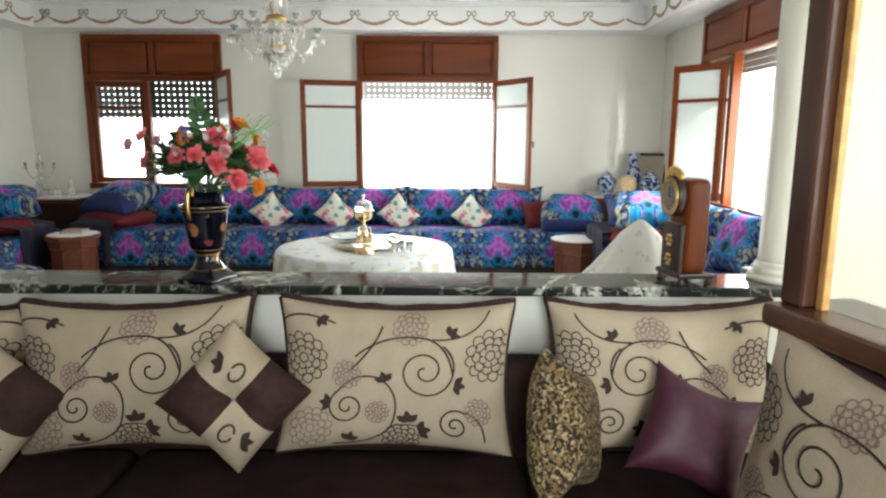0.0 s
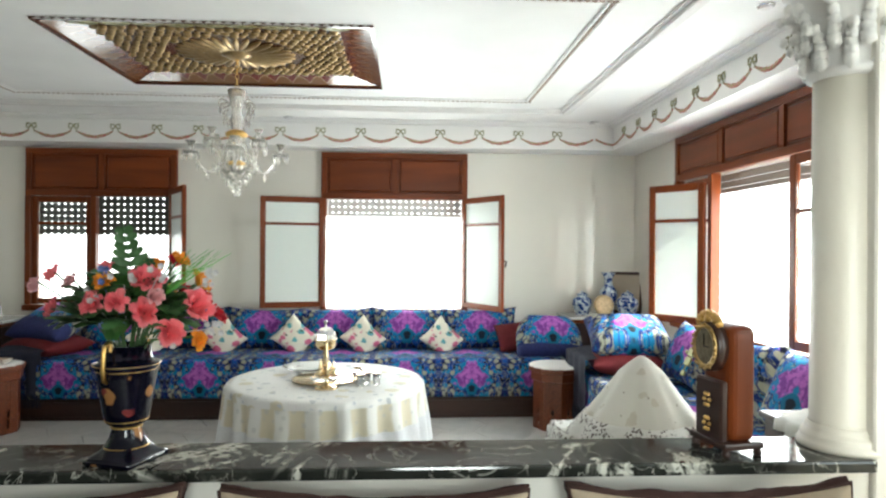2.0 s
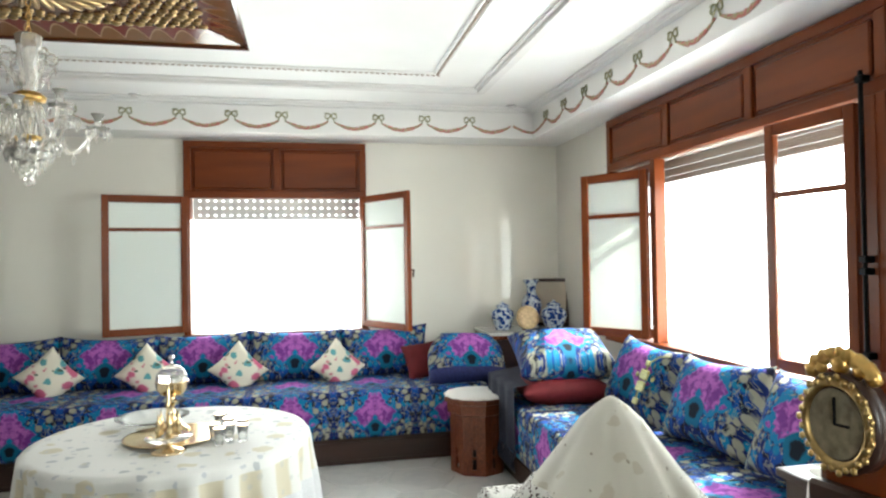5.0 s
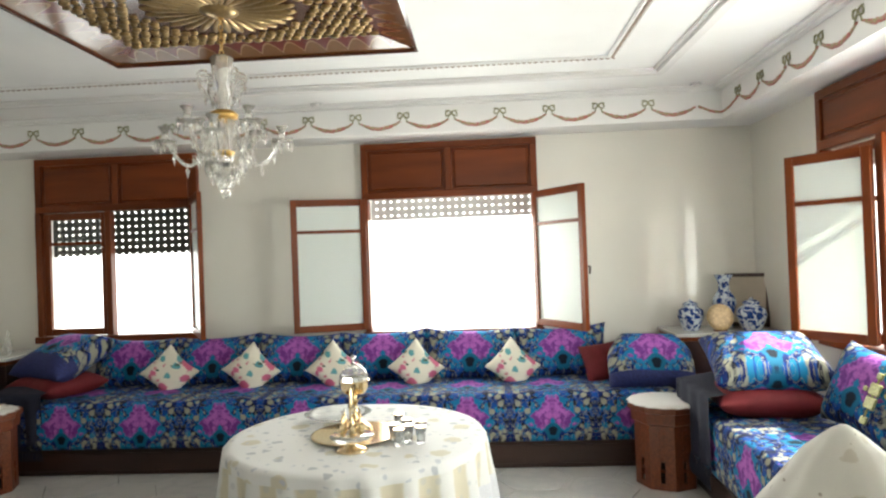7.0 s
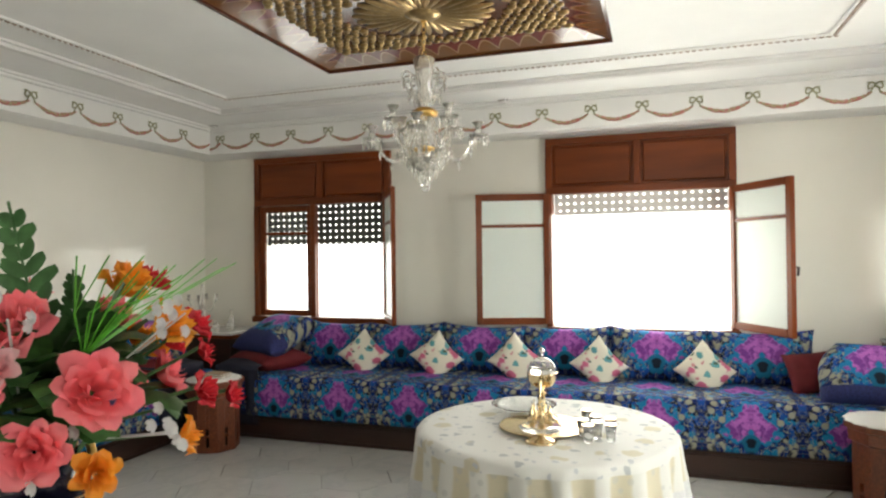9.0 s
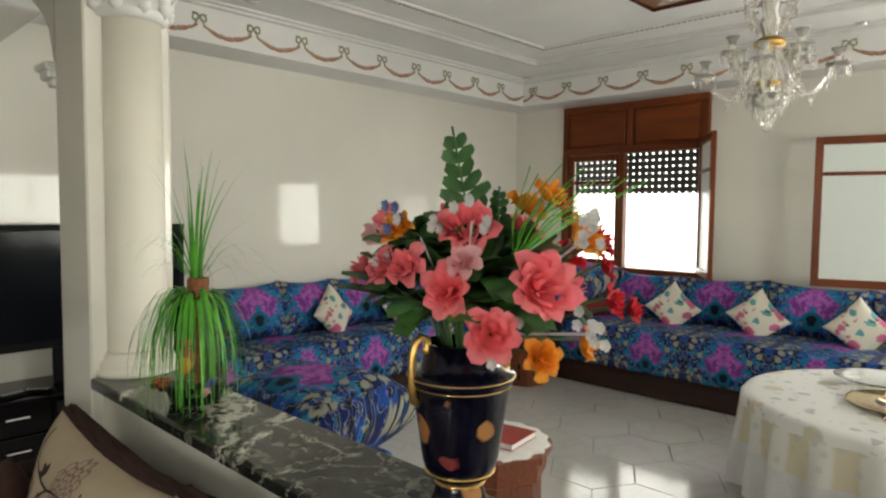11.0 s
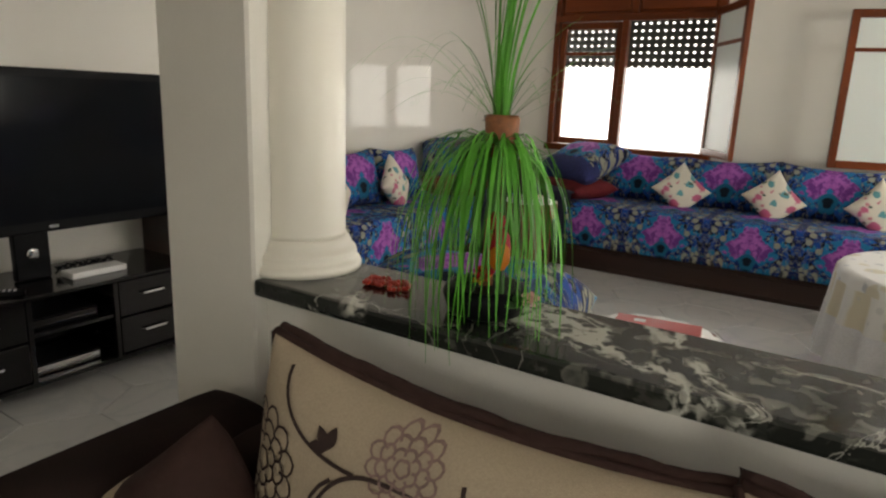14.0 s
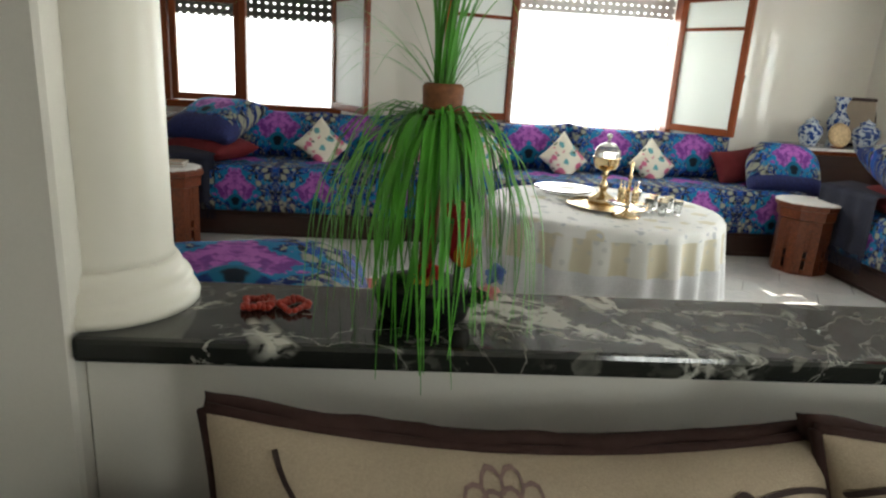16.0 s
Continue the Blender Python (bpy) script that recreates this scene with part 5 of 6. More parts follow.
# ---- cobalt vase and its flowers ----
VX, VY = -0.40, 1.732
va = thing("cobalt_vase", pose(VX, VY, 1.0, 0, 0, 71) @ Matrix.Diagonal((0.87, 0.87, 0.95, 1)), "dark cobalt porcelain vase with gilt handles and painted flowers", "vase")


def squared(a, i):
    """Turns the lower rings of the foot into a square with soft corners."""
    return (1 / max(abs(math.cos(a)), abs(math.sin(a))) - 1) * (0.92, 0.95, 0.92, 0.75, 0.4, 0.1, 0, 0, 0)[i]


part("plinth", lathe([(0.084, 0.0), (0.088, 0.004), (0.088, 0.016), (0.082, 0.022), (0.074, 0.032), (0.066, 0.044), (0.052, 0.066), (0.044, 0.090), (0.045, 0.102)], 48, wave=squared), COBALT, va, smooth=True)
part("gilt_band", lathe([(0.064, 0.044), (0.0675, 0.044), (0.0665, 0.0465), (0.063, 0.0465)], 32), GOLD, va, smooth=True)
part("gilt_band", lathe([(0.042, 0.098), (0.0475, 0.098), (0.0475, 0.102), (0.042, 0.102)], 32), GOLD, va, smooth=True)
part("body", lathe([(0.042, 0.10), (0.062, 0.115), (0.070, 0.14), (0.086, 0.24), (0.090, 0.262), (0.098, 0.274), (0.098, 0.284), (0.082, 0.287), (0.072, 0.30), (0.070, 0.335), (0.064, 0.335), (0.062, 0.30)], 40), COBALT, va, smooth=True)
for z, r in ((0.119, 0.0645), (0.264, 0.0915), (0.279, 0.099)):
    part("gilt_band", lathe([(r - 0.003, z), (r + 0.001, z), (r + 0.001, z + 0.0018), (r - 0.003, z + 0.0018)], 40), GOLD, va, smooth=True)
for s in (1, -1):
    pts = [(s * 0.084, 0, 0.238), (s * 0.094, 0, 0.244), (s * 0.098, 0, 0.262), (s * 0.099, 0, 0.290), (s * 0.097, 0, 0.318), (s * 0.091, 0, 0.338), (s * 0.080, 0, 0.348), (s * 0.070, 0, 0.342), (s * 0.068, 0, 0.328), (s * 0.074, 0, 0.320)]
    part("handle", tube(bmesh.new(), pts, 0.0075, 8), GOLD, va, "gilt scroll handle", smooth=True)

rnd = random.Random(5)
FERN = mat("fern", (0.05, 0.13, 0.04), 0.5, grain=0.3, grain_scale=60)


def petal(bm, c, out, up, w, l, curl):
    """One curved petal or leaf rising from c."""
    side = out.cross(up).normalized()
    rows = []
    for i in range(5):
        s = i / 4
        wid = w * (0.35 + 1.0 * math.sin(math.pi * (0.12 + 0.76 * s))) * 0.5
        p = c + up * l * s * (1 - 0.25 * curl * s) + out * l * (curl * s * s)
        rows.append([bm.verts.new(p + side * wid * k + (out * (-0.25 * wid * (1 - abs(k))))) for k in (-1, 0, 1)])
    for a, b in zip(rows, rows[1:]):
        for k in range(2):
            bm.faces.new((a[k], a[k + 1], b[k + 1], b[k]))


def rose(r, n_layers=4):
    """Cupped petals in rings, tight in the heart and curling out at the rim."""
    r *= 0.66
    bm = bmesh.new()
    for layer in range(n_layers):
        n = 3 + layer
        f = layer / (n_layers - 1)
        for k in range(n):
            a = 2 * math.pi * k / n + layer * 0.8 + rnd.uniform(-0.18, 0.18)
            wide, tall = rnd.uniform(0.62, 1.0), rnd.uniform(0.80, 1.18)
            phase = rnd.uniform(0, 6.28)
            rows = []
            for i in range(6):
                s = i / 5
                row = []
                for g in (-1, -0.5, 0, 0.5, 1):
                    e = s * (1 - 0.30 * g * g)
                    ang = a + g * wide * math.sin(math.pi * (0.12 + 0.62 * s)) * (1.15 - 0.25 * f)
                    rad = r * (0.06 + (0.22 + 0.66 * f) * e ** 0.7 + 0.22 * f * max(0, e - 0.7)) * tall * (1 - 0.10 * g * g)
                    zz = r * ((1.0 - 0.22 * f) * e ** 1.2 - 1.5 * f * max(0, e - 0.74) + 0.20 * e * math.sin(3.6 * g + phase))
                    row.append(bm.verts.new((rad * math.cos(ang), rad * math.sin(ang), zz)))
                rows.append(row)
            for p, q in zip(rows, rows[1:]):
                for g in range(4):
                    bm.faces.new((p[g], p[g + 1], q[g + 1], q[g]))
    return bm


def petal_mat(name, colour, second):
    s = Nodes(name, 0.55)
    co = s.coords()
    c = s.mix(s.noise(co, 28, 3), colour, second)
    tr_node, mix_node = s.n.new("ShaderNodeBsdfTranslucent"), s.n.new("ShaderNodeMixShader")
    s.put(tr_node.inputs[0], c)
    mix_node.inputs[0].default_value = 0.5
    s.l.new(s.b.outputs[0], mix_node.inputs[1])
    s.l.new(tr_node.outputs[0], mix_node.inputs[2])
    s.l.new(mix_node.outputs[0], s.n["Material Output"].inputs[0])
    return s.colour(c)


CORAL = petal_mat("petal_coral", (0.90, 0.13, 0.19), (0.94, 0.34, 0.35))
PALE = petal_mat("petal_pale_pink", (0.82, 0.40, 0.40), (0.74, 0.48, 0.52))
ORANGE = petal_mat("petal_orange", (0.84, 0.22, 0.02), (0.86, 0.44, 0.05))
SCARLET = petal_mat("petal_red", (0.68, 0.03, 0.035), (0.52, 0.02, 0.05))
SMALLW = petal_mat("petal_white", (0.70, 0.68, 0.62), (0.60, 0.60, 0.66))
SMALLB = petal_mat("petal_blue", (0.10, 0.16, 0.42), (0.22, 0.28, 0.52))
bq = thing("flower_bouquet", pose(VX, VY, 1.33), "full bouquet of pink, coral, orange and red artificial flowers with leaves", "bouquet")
BLOOMS = [(0.075, -0.070, 0.158, 0.078, CORAL), (0.150, -0.110, 0.034, 0.058, CORAL), (0.205, -0.085, 0.097, 0.074, CORAL), (-0.005, -0.125, 0.160, 0.048, ORANGE), (-0.135, -0.02, 0.156, 0.044, PALE), (-0.265, 0.05, 0.145, 0.042, PALE),
          (-0.030, -0.125, 0.105, 0.052, CORAL), (0.115, 0.06, 0.211, 0.050, ORANGE), (0.165, 0.07, 0.145, 0.064, ORANGE), (0.205, 0.09, 0.060, 0.044, SCARLET), (0.215, -0.09, 0.010, 0.044, ORANGE), (-0.215, 0.04, 0.173, 0.044, CORAL),
          (0.095, -0.13, 0.085, 0.058, CORAL), (0.030, -0.14, 0.112, 0.050, CORAL), (0.120, -0.13, 0.125, 0.040, PALE), (0.067, 0.150, 0.205, 0.046, SCARLET), (0.092, 0.150, 0.118, 0.050, SCARLET), (0.042, 0.150, 0.105, 0.064, ORANGE),
          (0.010, 0.150, 0.192, 0.056, ORANGE), (0.154, 0.140, 0.142, 0.044, SCARLET), (0.205, 0.150, 0.043, 0.038, SCARLET), (0.166, 0.140, 0.105, 0.034, SCARLET), (0.129, 0.140, -0.020, 0.048, ORANGE), (0.0, 0.15, 0.04, 0.07, CORAL), (-0.09, 0.08, 0.185, 0.050, CORAL),
          (0.02, 0.12, 0.150, 0.062, CORAL), (-0.14, 0.10, 0.09, 0.058, PALE), (0.10, 0.13, 0.07, 0.060, CORAL), (-0.16, -0.06, 0.09, 0.046, CORAL)]
for x, y, z, r, material in BLOOMS:
    d = Vector((x, y - 0.04, z * 0.7 + 0.02)).normalized()
    q = Vector((0, 0, 1)).rotation_difference(d).to_matrix().to_4x4()
    part("bloom", rose(r, 5 if r > 0.05 else 4), material, bq, m=Matrix.Translation((x, y, z)) @ q, smooth=True)
    part("stem", tube(bmesh.new(), [(x * 0.1, y * 0.1, -0.06), (x * 0.35, y * 0.35, z * 0.4), (x, y, z + 0.01)], 0.0028, 5), LEAF, bq)
for k in range(210):
    a, el = rnd.uniform(0, 6.28), rnd.uniform(-0.02, 1.05)
    d = Vector((math.cos(a) * math.cos(el), math.sin(a) * math.cos(el), math.sin(el)))
    bm = bmesh.new()
    start = d * rnd.uniform(0.03, 0.115) + Vector((0, 0, 0.05))
    start.x *= 1.15
    petal(bm, start, Vector((0, 0, -1)), (d + Vector((0, 0, 0.2))).normalized(), rnd.uniform(0.032, 0.062), rnd.uniform(0.06, 0.115), rnd.uniform(0.0, 0.6))
    part("leaf", bm, LEAF if k % 3 else FERN, bq, smooth=True)
for x, y, z, lean, size in ((0.015, 0.01, 0.14, -0.12, 1.25), (0.03, 0.05, 0.13, 0.15, 0.7)):
    bm = bmesh.new()
    d = Vector((math.sin(lean), -0.15, math.cos(lean))).normalized()
    side = Vector((d.z, 0.0, -d.x)).normalized()
    for j in range(8):
        for sg in (1, -1):
            petal(bm, Vector((x, y, z)) + d * 0.018 * size * j, Vector((0, -1, 0)), (side * sg + d * 0.5).normalized(), 0.0135 * size, (0.046 - 0.005 * abs(j - 2)) * size, 0.15 * sg * ((j % 3) - 1))
    tube(bm, [(x * 0.5, y * 0.5, z - 0.1 if z > 0.1 else 0.0), (x, y, z), tuple(Vector((x, y, z)) + d * 0.15 * size)], 0.0018, 4)
    part("fern", bm, FERN, bq, smooth=True)
for k in range(11):
    a, z = rnd.uniform(-2.0, 0.5), rnd.uniform(0.0, 0.24)
    c = Vector((0.20 * math.cos(a) + 0.03, 0.14 * math.sin(a), z * 0.85))
    bm = bmesh.new()
    for j in range(4):
        o = Vector((rnd.uniform(-0.03, 0.03), rnd.uniform(-0.03, 0.03), rnd.uniform(-0.03, 0.03)))
        for p in range(5):
            b = 2 * math.pi * p / 5
            petal(bm, c + o, Vector((0, -1, 0)), Vector((math.cos(b), -0.3, math.sin(b))).normalized(), 0.0065, 0.0095, 0.2)
    tube(bm, [tuple(c * 0.4), tuple(c)], 0.0015, 4)
    part("small_blossom", bm, SMALLB if k % 4 == 0 else SMALLW, bq)
bm = bmesh.new()
for k in range(18):
    a = rnd.uniform(-0.9, 0.9)
    tube(bm, [(0.10, 0, 0.12), (0.15 + 0.03 * math.sin(a), 0.05 * a, 0.18), (0.19 + 0.06 * rnd.random(), 0.13 * a, 0.20 + 0.05 * rnd.random())], 0.0009, 4)
part("grass_spray", bm, GRASS, bq)

# ---- grass fountain plant, its pot and the bird ornament ----
GX, GY = -1.40, 1.765
pp = thing("fountain_plant", pose(GX, GY, 1.0) @ Matrix.Diagonal((1, 1, 0.90, 1)), "artificial grass fountain plant tied with raffia in a low dark pot", "plant")
part("pot", lathe([(0.055, 0), (0.065, 0.005), (0.075, 0.04), (0.07, 0.055), (0.06, 0.055)], 24), BLACK, pp, smooth=True)
part("stalk", tube(bmesh.new(), [(0, 0, 0.04), (0.006, 0, 0.2), (0.012, 0.004, 0.32)], 0.012, 8), TIE, pp, smooth=True)
part("raffia_tie", lathe([(0.022, 0.300), (0.028, 0.306), (0.027, 0.335), (0.029, 0.37), (0.025, 0.376)], 16), TIE, pp, "brown raffia tie", m=pose(0.012, 0.004, 0), smooth=True)


LEAFY = mat("grass_blade_dark", (0.06, 0.22, 0.03), 0.45, grain=0.3, grain_scale=20, stain=0.25, stain_scale=12)


def blade(bm, pts, w):
    prev = None
    for i, p in enumerate(pts):
        p = Vector(p)
        d = (Vector(pts[min(i + 1, len(pts) - 1)]) - Vector(pts[max(i - 1, 0)])).normalized()
        side = d.cross(Vector((p.x - 0.012, p.y, 0.02))).normalized()
        ww = w * (1 - 0.8 * (i / (len(pts) - 1)) ** 2)
        pair = [bm.verts.new(p + side * ww / 2), bm.verts.new(p + d.cross(side) * ww * 0.15), bm.verts.new(p - side * ww / 2)]
        if prev:
            bm.faces.new((prev[0], prev[1], pair[1], pair[0]))
            bm.faces.new((prev[1], prev[2], pair[2], pair[1]))
        prev = pair


def one_blade(name, pts, w, material):
    b = bmesh.new()
    blade(b, pts, w)
    part(name, b, material, pp, smooth=True)


for k in range(165):
    a = rnd.uniform(0, 2 * math.pi)
    reach, drop = rnd.uniform(0.09, 0.19) if k % 4 else rnd.uniform(0.04, 0.10), rnd.uniform(0.20, 0.39)
    if reach * -math.sin(a) < 0.135:
        drop = min(drop, 0.31)
    reach *= 1 - 0.22 * max(0.0, math.cos(a - 0.5))
    top, power = rnd.uniform(0.005, 0.05), rnd.uniform(2.2, 3.6)
    sway = rnd.uniform(-0.03, 0.03)
    pts = [(0.012 + reach * math.cos(a) * (1 - (1 - s) ** power) + sway * s * s, 0.92 * reach * math.sin(a) * (1 - (1 - s) ** power), 0.315 + top * math.sin(math.pi * min(1, s * 2.2)) - drop * s ** 1.75) for s in (i / 11 for i in range(12))]
    one_blade("blade", pts, rnd.uniform(0.0035, 0.0085), GRASS if k % 4 else LEAFY)
for k in range(24):
    a, lean, l = rnd.uniform(0, 2 * math.pi), rnd.uniform(0.01, 0.06) if k % 3 else rnd.uniform(0.08, 0.15), rnd.uniform(0.20, 0.46)
    one_blade("upright_blade", [(0.012 + 0.014 * math.cos(a) + (lean * math.cos(a) + 0.04) * s ** 1.8, 0.014 * math.sin(a) + lean * math.sin(a) * s ** 1.8, 0.37 + l * (s - 0.12 * lean / 0.15 * s ** 3)) for s in (i / 9 for i in range(10))], 0.0065 if k % 2 else 0.004, GRASS)
for k in range(30):
    a, l, hgt = rnd.uniform(0, 2 * math.pi), rnd.uniform(0.14, 0.32), rnd.uniform(0.08, 0.20)
    one_blade("fine_stem", [(0.012 + l * math.cos(a) * s, 0.7 * l * math.sin(a) * s, 0.35 + hgt * math.sin(math.pi * s * 0.66) - 0.06 * s * s) for s in (i / 10 for i in range(11))], 0.0020, GRASS if k % 2 else LEAFY)
bo = thing("bird_ornament", pose(GX + 0.045, GY + 0.015, 1.0), "small red and yellow parrot ornament on a flower-set base", "ornament")
bird = bmesh.new()
ball(bird, (0.0, -0.06, 0.13), 0.024, 2, (0.8, 0.9, 1.5))
ball(bird, (-0.008, -0.06, 0.172), 0.016, 2)
part("bird_body", bird, SCARLET, bo, "red bird body", smooth=True)
part("bird_breast", ball(bmesh.new(), (0.006, -0.068, 0.118), 0.020, 2, (0.9, 0.9, 1.3)), ORANGE, bo, smooth=True)
part("perch", tube(bmesh.new(), [(0.0, -0.03, 0.0), (0.0, -0.05, 0.06), (0.0, -0.058, 0.11)], 0.006, 6), LEAF, bo)
for x, y, z, material in ((-0.05, -0.05, 0.06, ORANGE), (0.06, -0.05, 0.065, SMALLB), (0.03, -0.07, 0.035, LEAF), (-0.01, -0.07, 0.03, LEAF), (-0.08, -0.04, 0.045, LEAF), (0.05, -0.06, 0.04, PALE), (-0.04, -0.06, 0.07, SCARLET)):
    part("blossom", rose(0.028, 3), material, bo, m=pose(x, y + 0.03, z, 40, 0, 0), smooth=True)
bd = thing("bead_string", pose(-1.618, 1.77, 1.0), "coiled string of red coral beads on the marble", "beads")
bead0 = None
BEADM = mat("coral_bead", (0.38, 0.035, 0.02), 0.3, grain=0.3, grain_scale=40)
for k in range(64):
    a = k * 0.35
    off = -0.026 if k < 36 else 0.026
    rr = 0.020 + 0.003 * math.sin(k * 1.3)
    at = pose(off + rr * math.cos(a), rr * math.sin(a) * 0.9 + 0.004 * math.sin(k), 0.006 + 0.004 * (k // 18 % 2))
    if bead0 is None:
        bead0 = part("bead", ball(bmesh.new(), (0, 0, 0), 0.0055, 1), BEADM, bd, m=at, smooth=True)
    else:
        again(bead0, at)

# ---- crystal chandelier ----
HX, HY = -0.80, 4.42
ch = thing("chandelier", pose(HX, HY, 1.925) @ Matrix.Diagonal((0.95, 0.95, 1.06, 1)), "crystal chandelier with gilt fittings and many hanging drops", "chandelier")
bm = bmesh.new()
for k in range(6):
    z = 0.72 + k * 0.032
    t = bmesh.new()
    tube(t, [(0.012 * math.cos(a), 0.0, 0.02 * math.sin(a)) for a in (2 * math.pi * i / 8 for i in range(9))], 0.003, 5)
    join(bm, t, Matrix.Translation((0, 0, z)) @ Matrix.Rotation(math.pi / 2 * (k % 2), 4, "Z"))
part("chain", bm, GOLD, ch, "gilt chain")
part("rose", lathe([(0.012, 0.885), (0.03, 0.90), (0.055, 0.915), (0.06, 0.928)], 20), GOLD, ch, smooth=True)
part("stem", lathe([(0.055, 0.70), (0.065, 0.69), (0.045, 0.60), (0.03, 0.56), (0.05, 0.50), (0.035, 0.44), (0.05, 0.40), (0.03, 0.36), (0.06, 0.31), (0.04, 0.26), (0.05, 0.20), (0.02, 0.15)], 24), CRYSTAL, ch, smooth=True)
part("hub", lathe([(0.02, 0.385), (0.075, 0.395), (0.08, 0.415), (0.05, 0.435), (0.02, 0.44)], 24), GOLD, ch, smooth=True)
part("hub", lathe([(0.02, 0.205), (0.06, 0.212), (0.065, 0.228), (0.03, 0.24)], 24), GOLD, ch, smooth=True)
part("bowl", lathe([(0.012, 0.10), (0.07, 0.125), (0.10, 0.165), (0.105, 0.17), (0.07, 0.135), (0.012, 0.112)], 28), CRYSTAL, ch, smooth=True)


DROP = bmesh.new()
bmesh.ops.create_cone(DROP, segments=6, radius1=0.02, radius2=0.22, depth=0.7, matrix=Matrix.Translation((0, 0, -0.55)))
t = bmesh.new()
bmesh.ops.create_cone(t, segments=6, radius1=0.22, radius2=0.02, depth=0.25, matrix=Matrix.Translation((0, 0, -0.075)))
join(DROP, t)
ball(DROP, (0, 0, 0.18), 0.14, 1)
drop_mesh = bpy.data.meshes.new("crystal_drop")
DROP.to_mesh(drop_mesh)
DROP.free()
drop_mesh.materials.append(CRYSTAL)


def drop(owner, x, y, z, l):
    """A faceted hanging crystal with its bead."""
    o = new("crystal_drop", drop_mesh)
    o.parent = owner
    o.matrix_local = Matrix.LocRotScale((x, y, z), Euler((0, 0, x * 40)), (l, l, l))


for k in range(8):
    ang = 45 * k + 12
    outer = k % 2 == 0
    R, zt = (0.31, 0.29) if outer else (0.22, 0.36)
    pts = [(0.04 + (R - 0.04) * s, 0, 0.40 - 0.17 * math.sin(math.pi * min(1, s * 1.05)) - (0.40 - zt + 0.02) * s) for s in (i / 12 for i in range(13))]
    arm = part("arm", tube(bmesh.new(), pts, 0.009, 8), CRYSTAL, ch, "twisted glass arm", m=pose(0, 0, 0, 0, 0, ang), smooth=True)
    zc = pts[-1][2]
    part("drip_pan", lathe([(0.01, 0.0), (0.05, 0.008), (0.058, 0.018), (0.05, 0.014), (0.01, 0.012)], 20), CRYSTAL, arm, m=pose(R, 0, zc), smooth=True)
    part("candle_cup", lathe([(0.014, 0.012), (0.022, 0.03), (0.018, 0.06), (0.036, 0.085), (0.030, 0.085), (0.012, 0.05)], 16), CRYSTAL, arm, m=pose(R, 0, zc), smooth=True)
    for j in range(7):
        a = 2 * math.pi * j / 7
        drop(arm, R + 0.052 * math.cos(a), 0.052 * math.sin(a), zc + 0.008, 0.045 if j % 2 else 0.06)
    for s in (4, 7, 10):
        drop(arm, pts[s][0], 0, pts[s][2] - 0.012, 0.055)
for k in range(6):
    pts = [(0.045 + 0.075 * math.sin(s * 2.9) * (0.9 + 0.2 * s), 0, 0.46 + 0.19 * s - 0.05 * s * s + 0.03 * math.sin(3 * s)) for s in (i / 12 for i in range(13))]
    pts += [(0.10 + 0.028 * math.cos(2.2 - s * 4.2), 0, 0.60 + 0.028 * math.sin(2.2 - s * 4.2)) for s in (i / 8 for i in range(9))]
    sc_arm = part("scroll_arm", tube(bmesh.new(), pts, 0.007, 7), CRYSTAL, ch, m=pose(0, 0, 0, 0, 0, 60 * k + 30), smooth=True)
    drop(sc_arm, 0.12, 0, 0.57, 0.05)
    drop(sc_arm, 0.09, 0, 0.50, 0.05)
b = bmesh.new()
for rr, z, n, l in ((0.10, 0.165, 14, 0.06), (0.07, 0.12, 10, 0.06), (0.035, 0.09, 6, 0.06), (0.16, 0.20, 12, 0.05)):
    for j in range(n):
        a = 2 * math.pi * j / n + rr * 9
        drop(ch, rr * math.cos(a), rr * math.sin(a), z, l)
        if rr == 0.16:
            tube(b, [(0.16 * math.cos(a), 0.16 * math.sin(a), 0.21), (0.10 * math.cos(a), 0.10 * math.sin(a), 0.19), (0.06 * math.cos(a), 0.06 * math.sin(a), 0.225)], 0.003, 4)
part("lower_frame", b, CRYSTAL, ch)
part("bottom_ball", ball(bmesh.new(), (0, 0, 0.03), 0.028, 2), CRYSTAL, ch, smooth=True)

# ---- carved and gilded ceiling panel ----
def painted(name, along, ground, figure, line):
    """Lacquer painted with a row of scalloped arches."""
    s = Nodes(name, 0.13)
    x, y, z = s.split(s.coords())
    u, v, half = (x, y, (MY1 - MY0) / 2) if along == "x" else (y, x, (MX1 - MX0) / 2)
    inward = s.f("SUBTRACT", half, s.f("ABSOLUTE", v))
    arch = s.f("MULTIPLY", s.f("ABSOLUTE", s.f("SINE", s.f("MULTIPLY", u, math.pi / 0.135))), 0.115)
    d = s.f("ABSOLUTE", s.f("SUBTRACT", s.f("SUBTRACT", inward, 0.05), arch))
    c = s.mix(s.below(s.f("SUBTRACT", inward, arch), 0.05, 0.004), ground, figure)
    c = s.mix(s.below(d, 0.009, 0.004), c, line)
    return s.colour(c)


SIDEPAINT = {k: painted("painted_cove", k, (0.13, 0.020, 0.014), (0.16, 0.062, 0.018), (0.34, 0.19, 0.10)) for k in "xy"}
PANELRED = mat("lacquer_red_brown", (0.085, 0.022, 0.010), 0.13, grain=0.3, grain_scale=20)
OLIVE = mat("olive_gilt", (0.20, 0.19, 0.05), 0.3, 0.2, grain=0.3, grain_scale=40)
GILT = mat("dull_gilt", (0.40, 0.28, 0.13), 0.30, 0.85, grain=0.3, grain_scale=40, bump=0.2)
cp = thing("carved_ceiling_panel", pose((MX0 + MX1) / 2, (MY0 + MY1) / 2, CEIL), "carved wooden ceiling panel with gilt rosette and painted border", "ceiling panel")
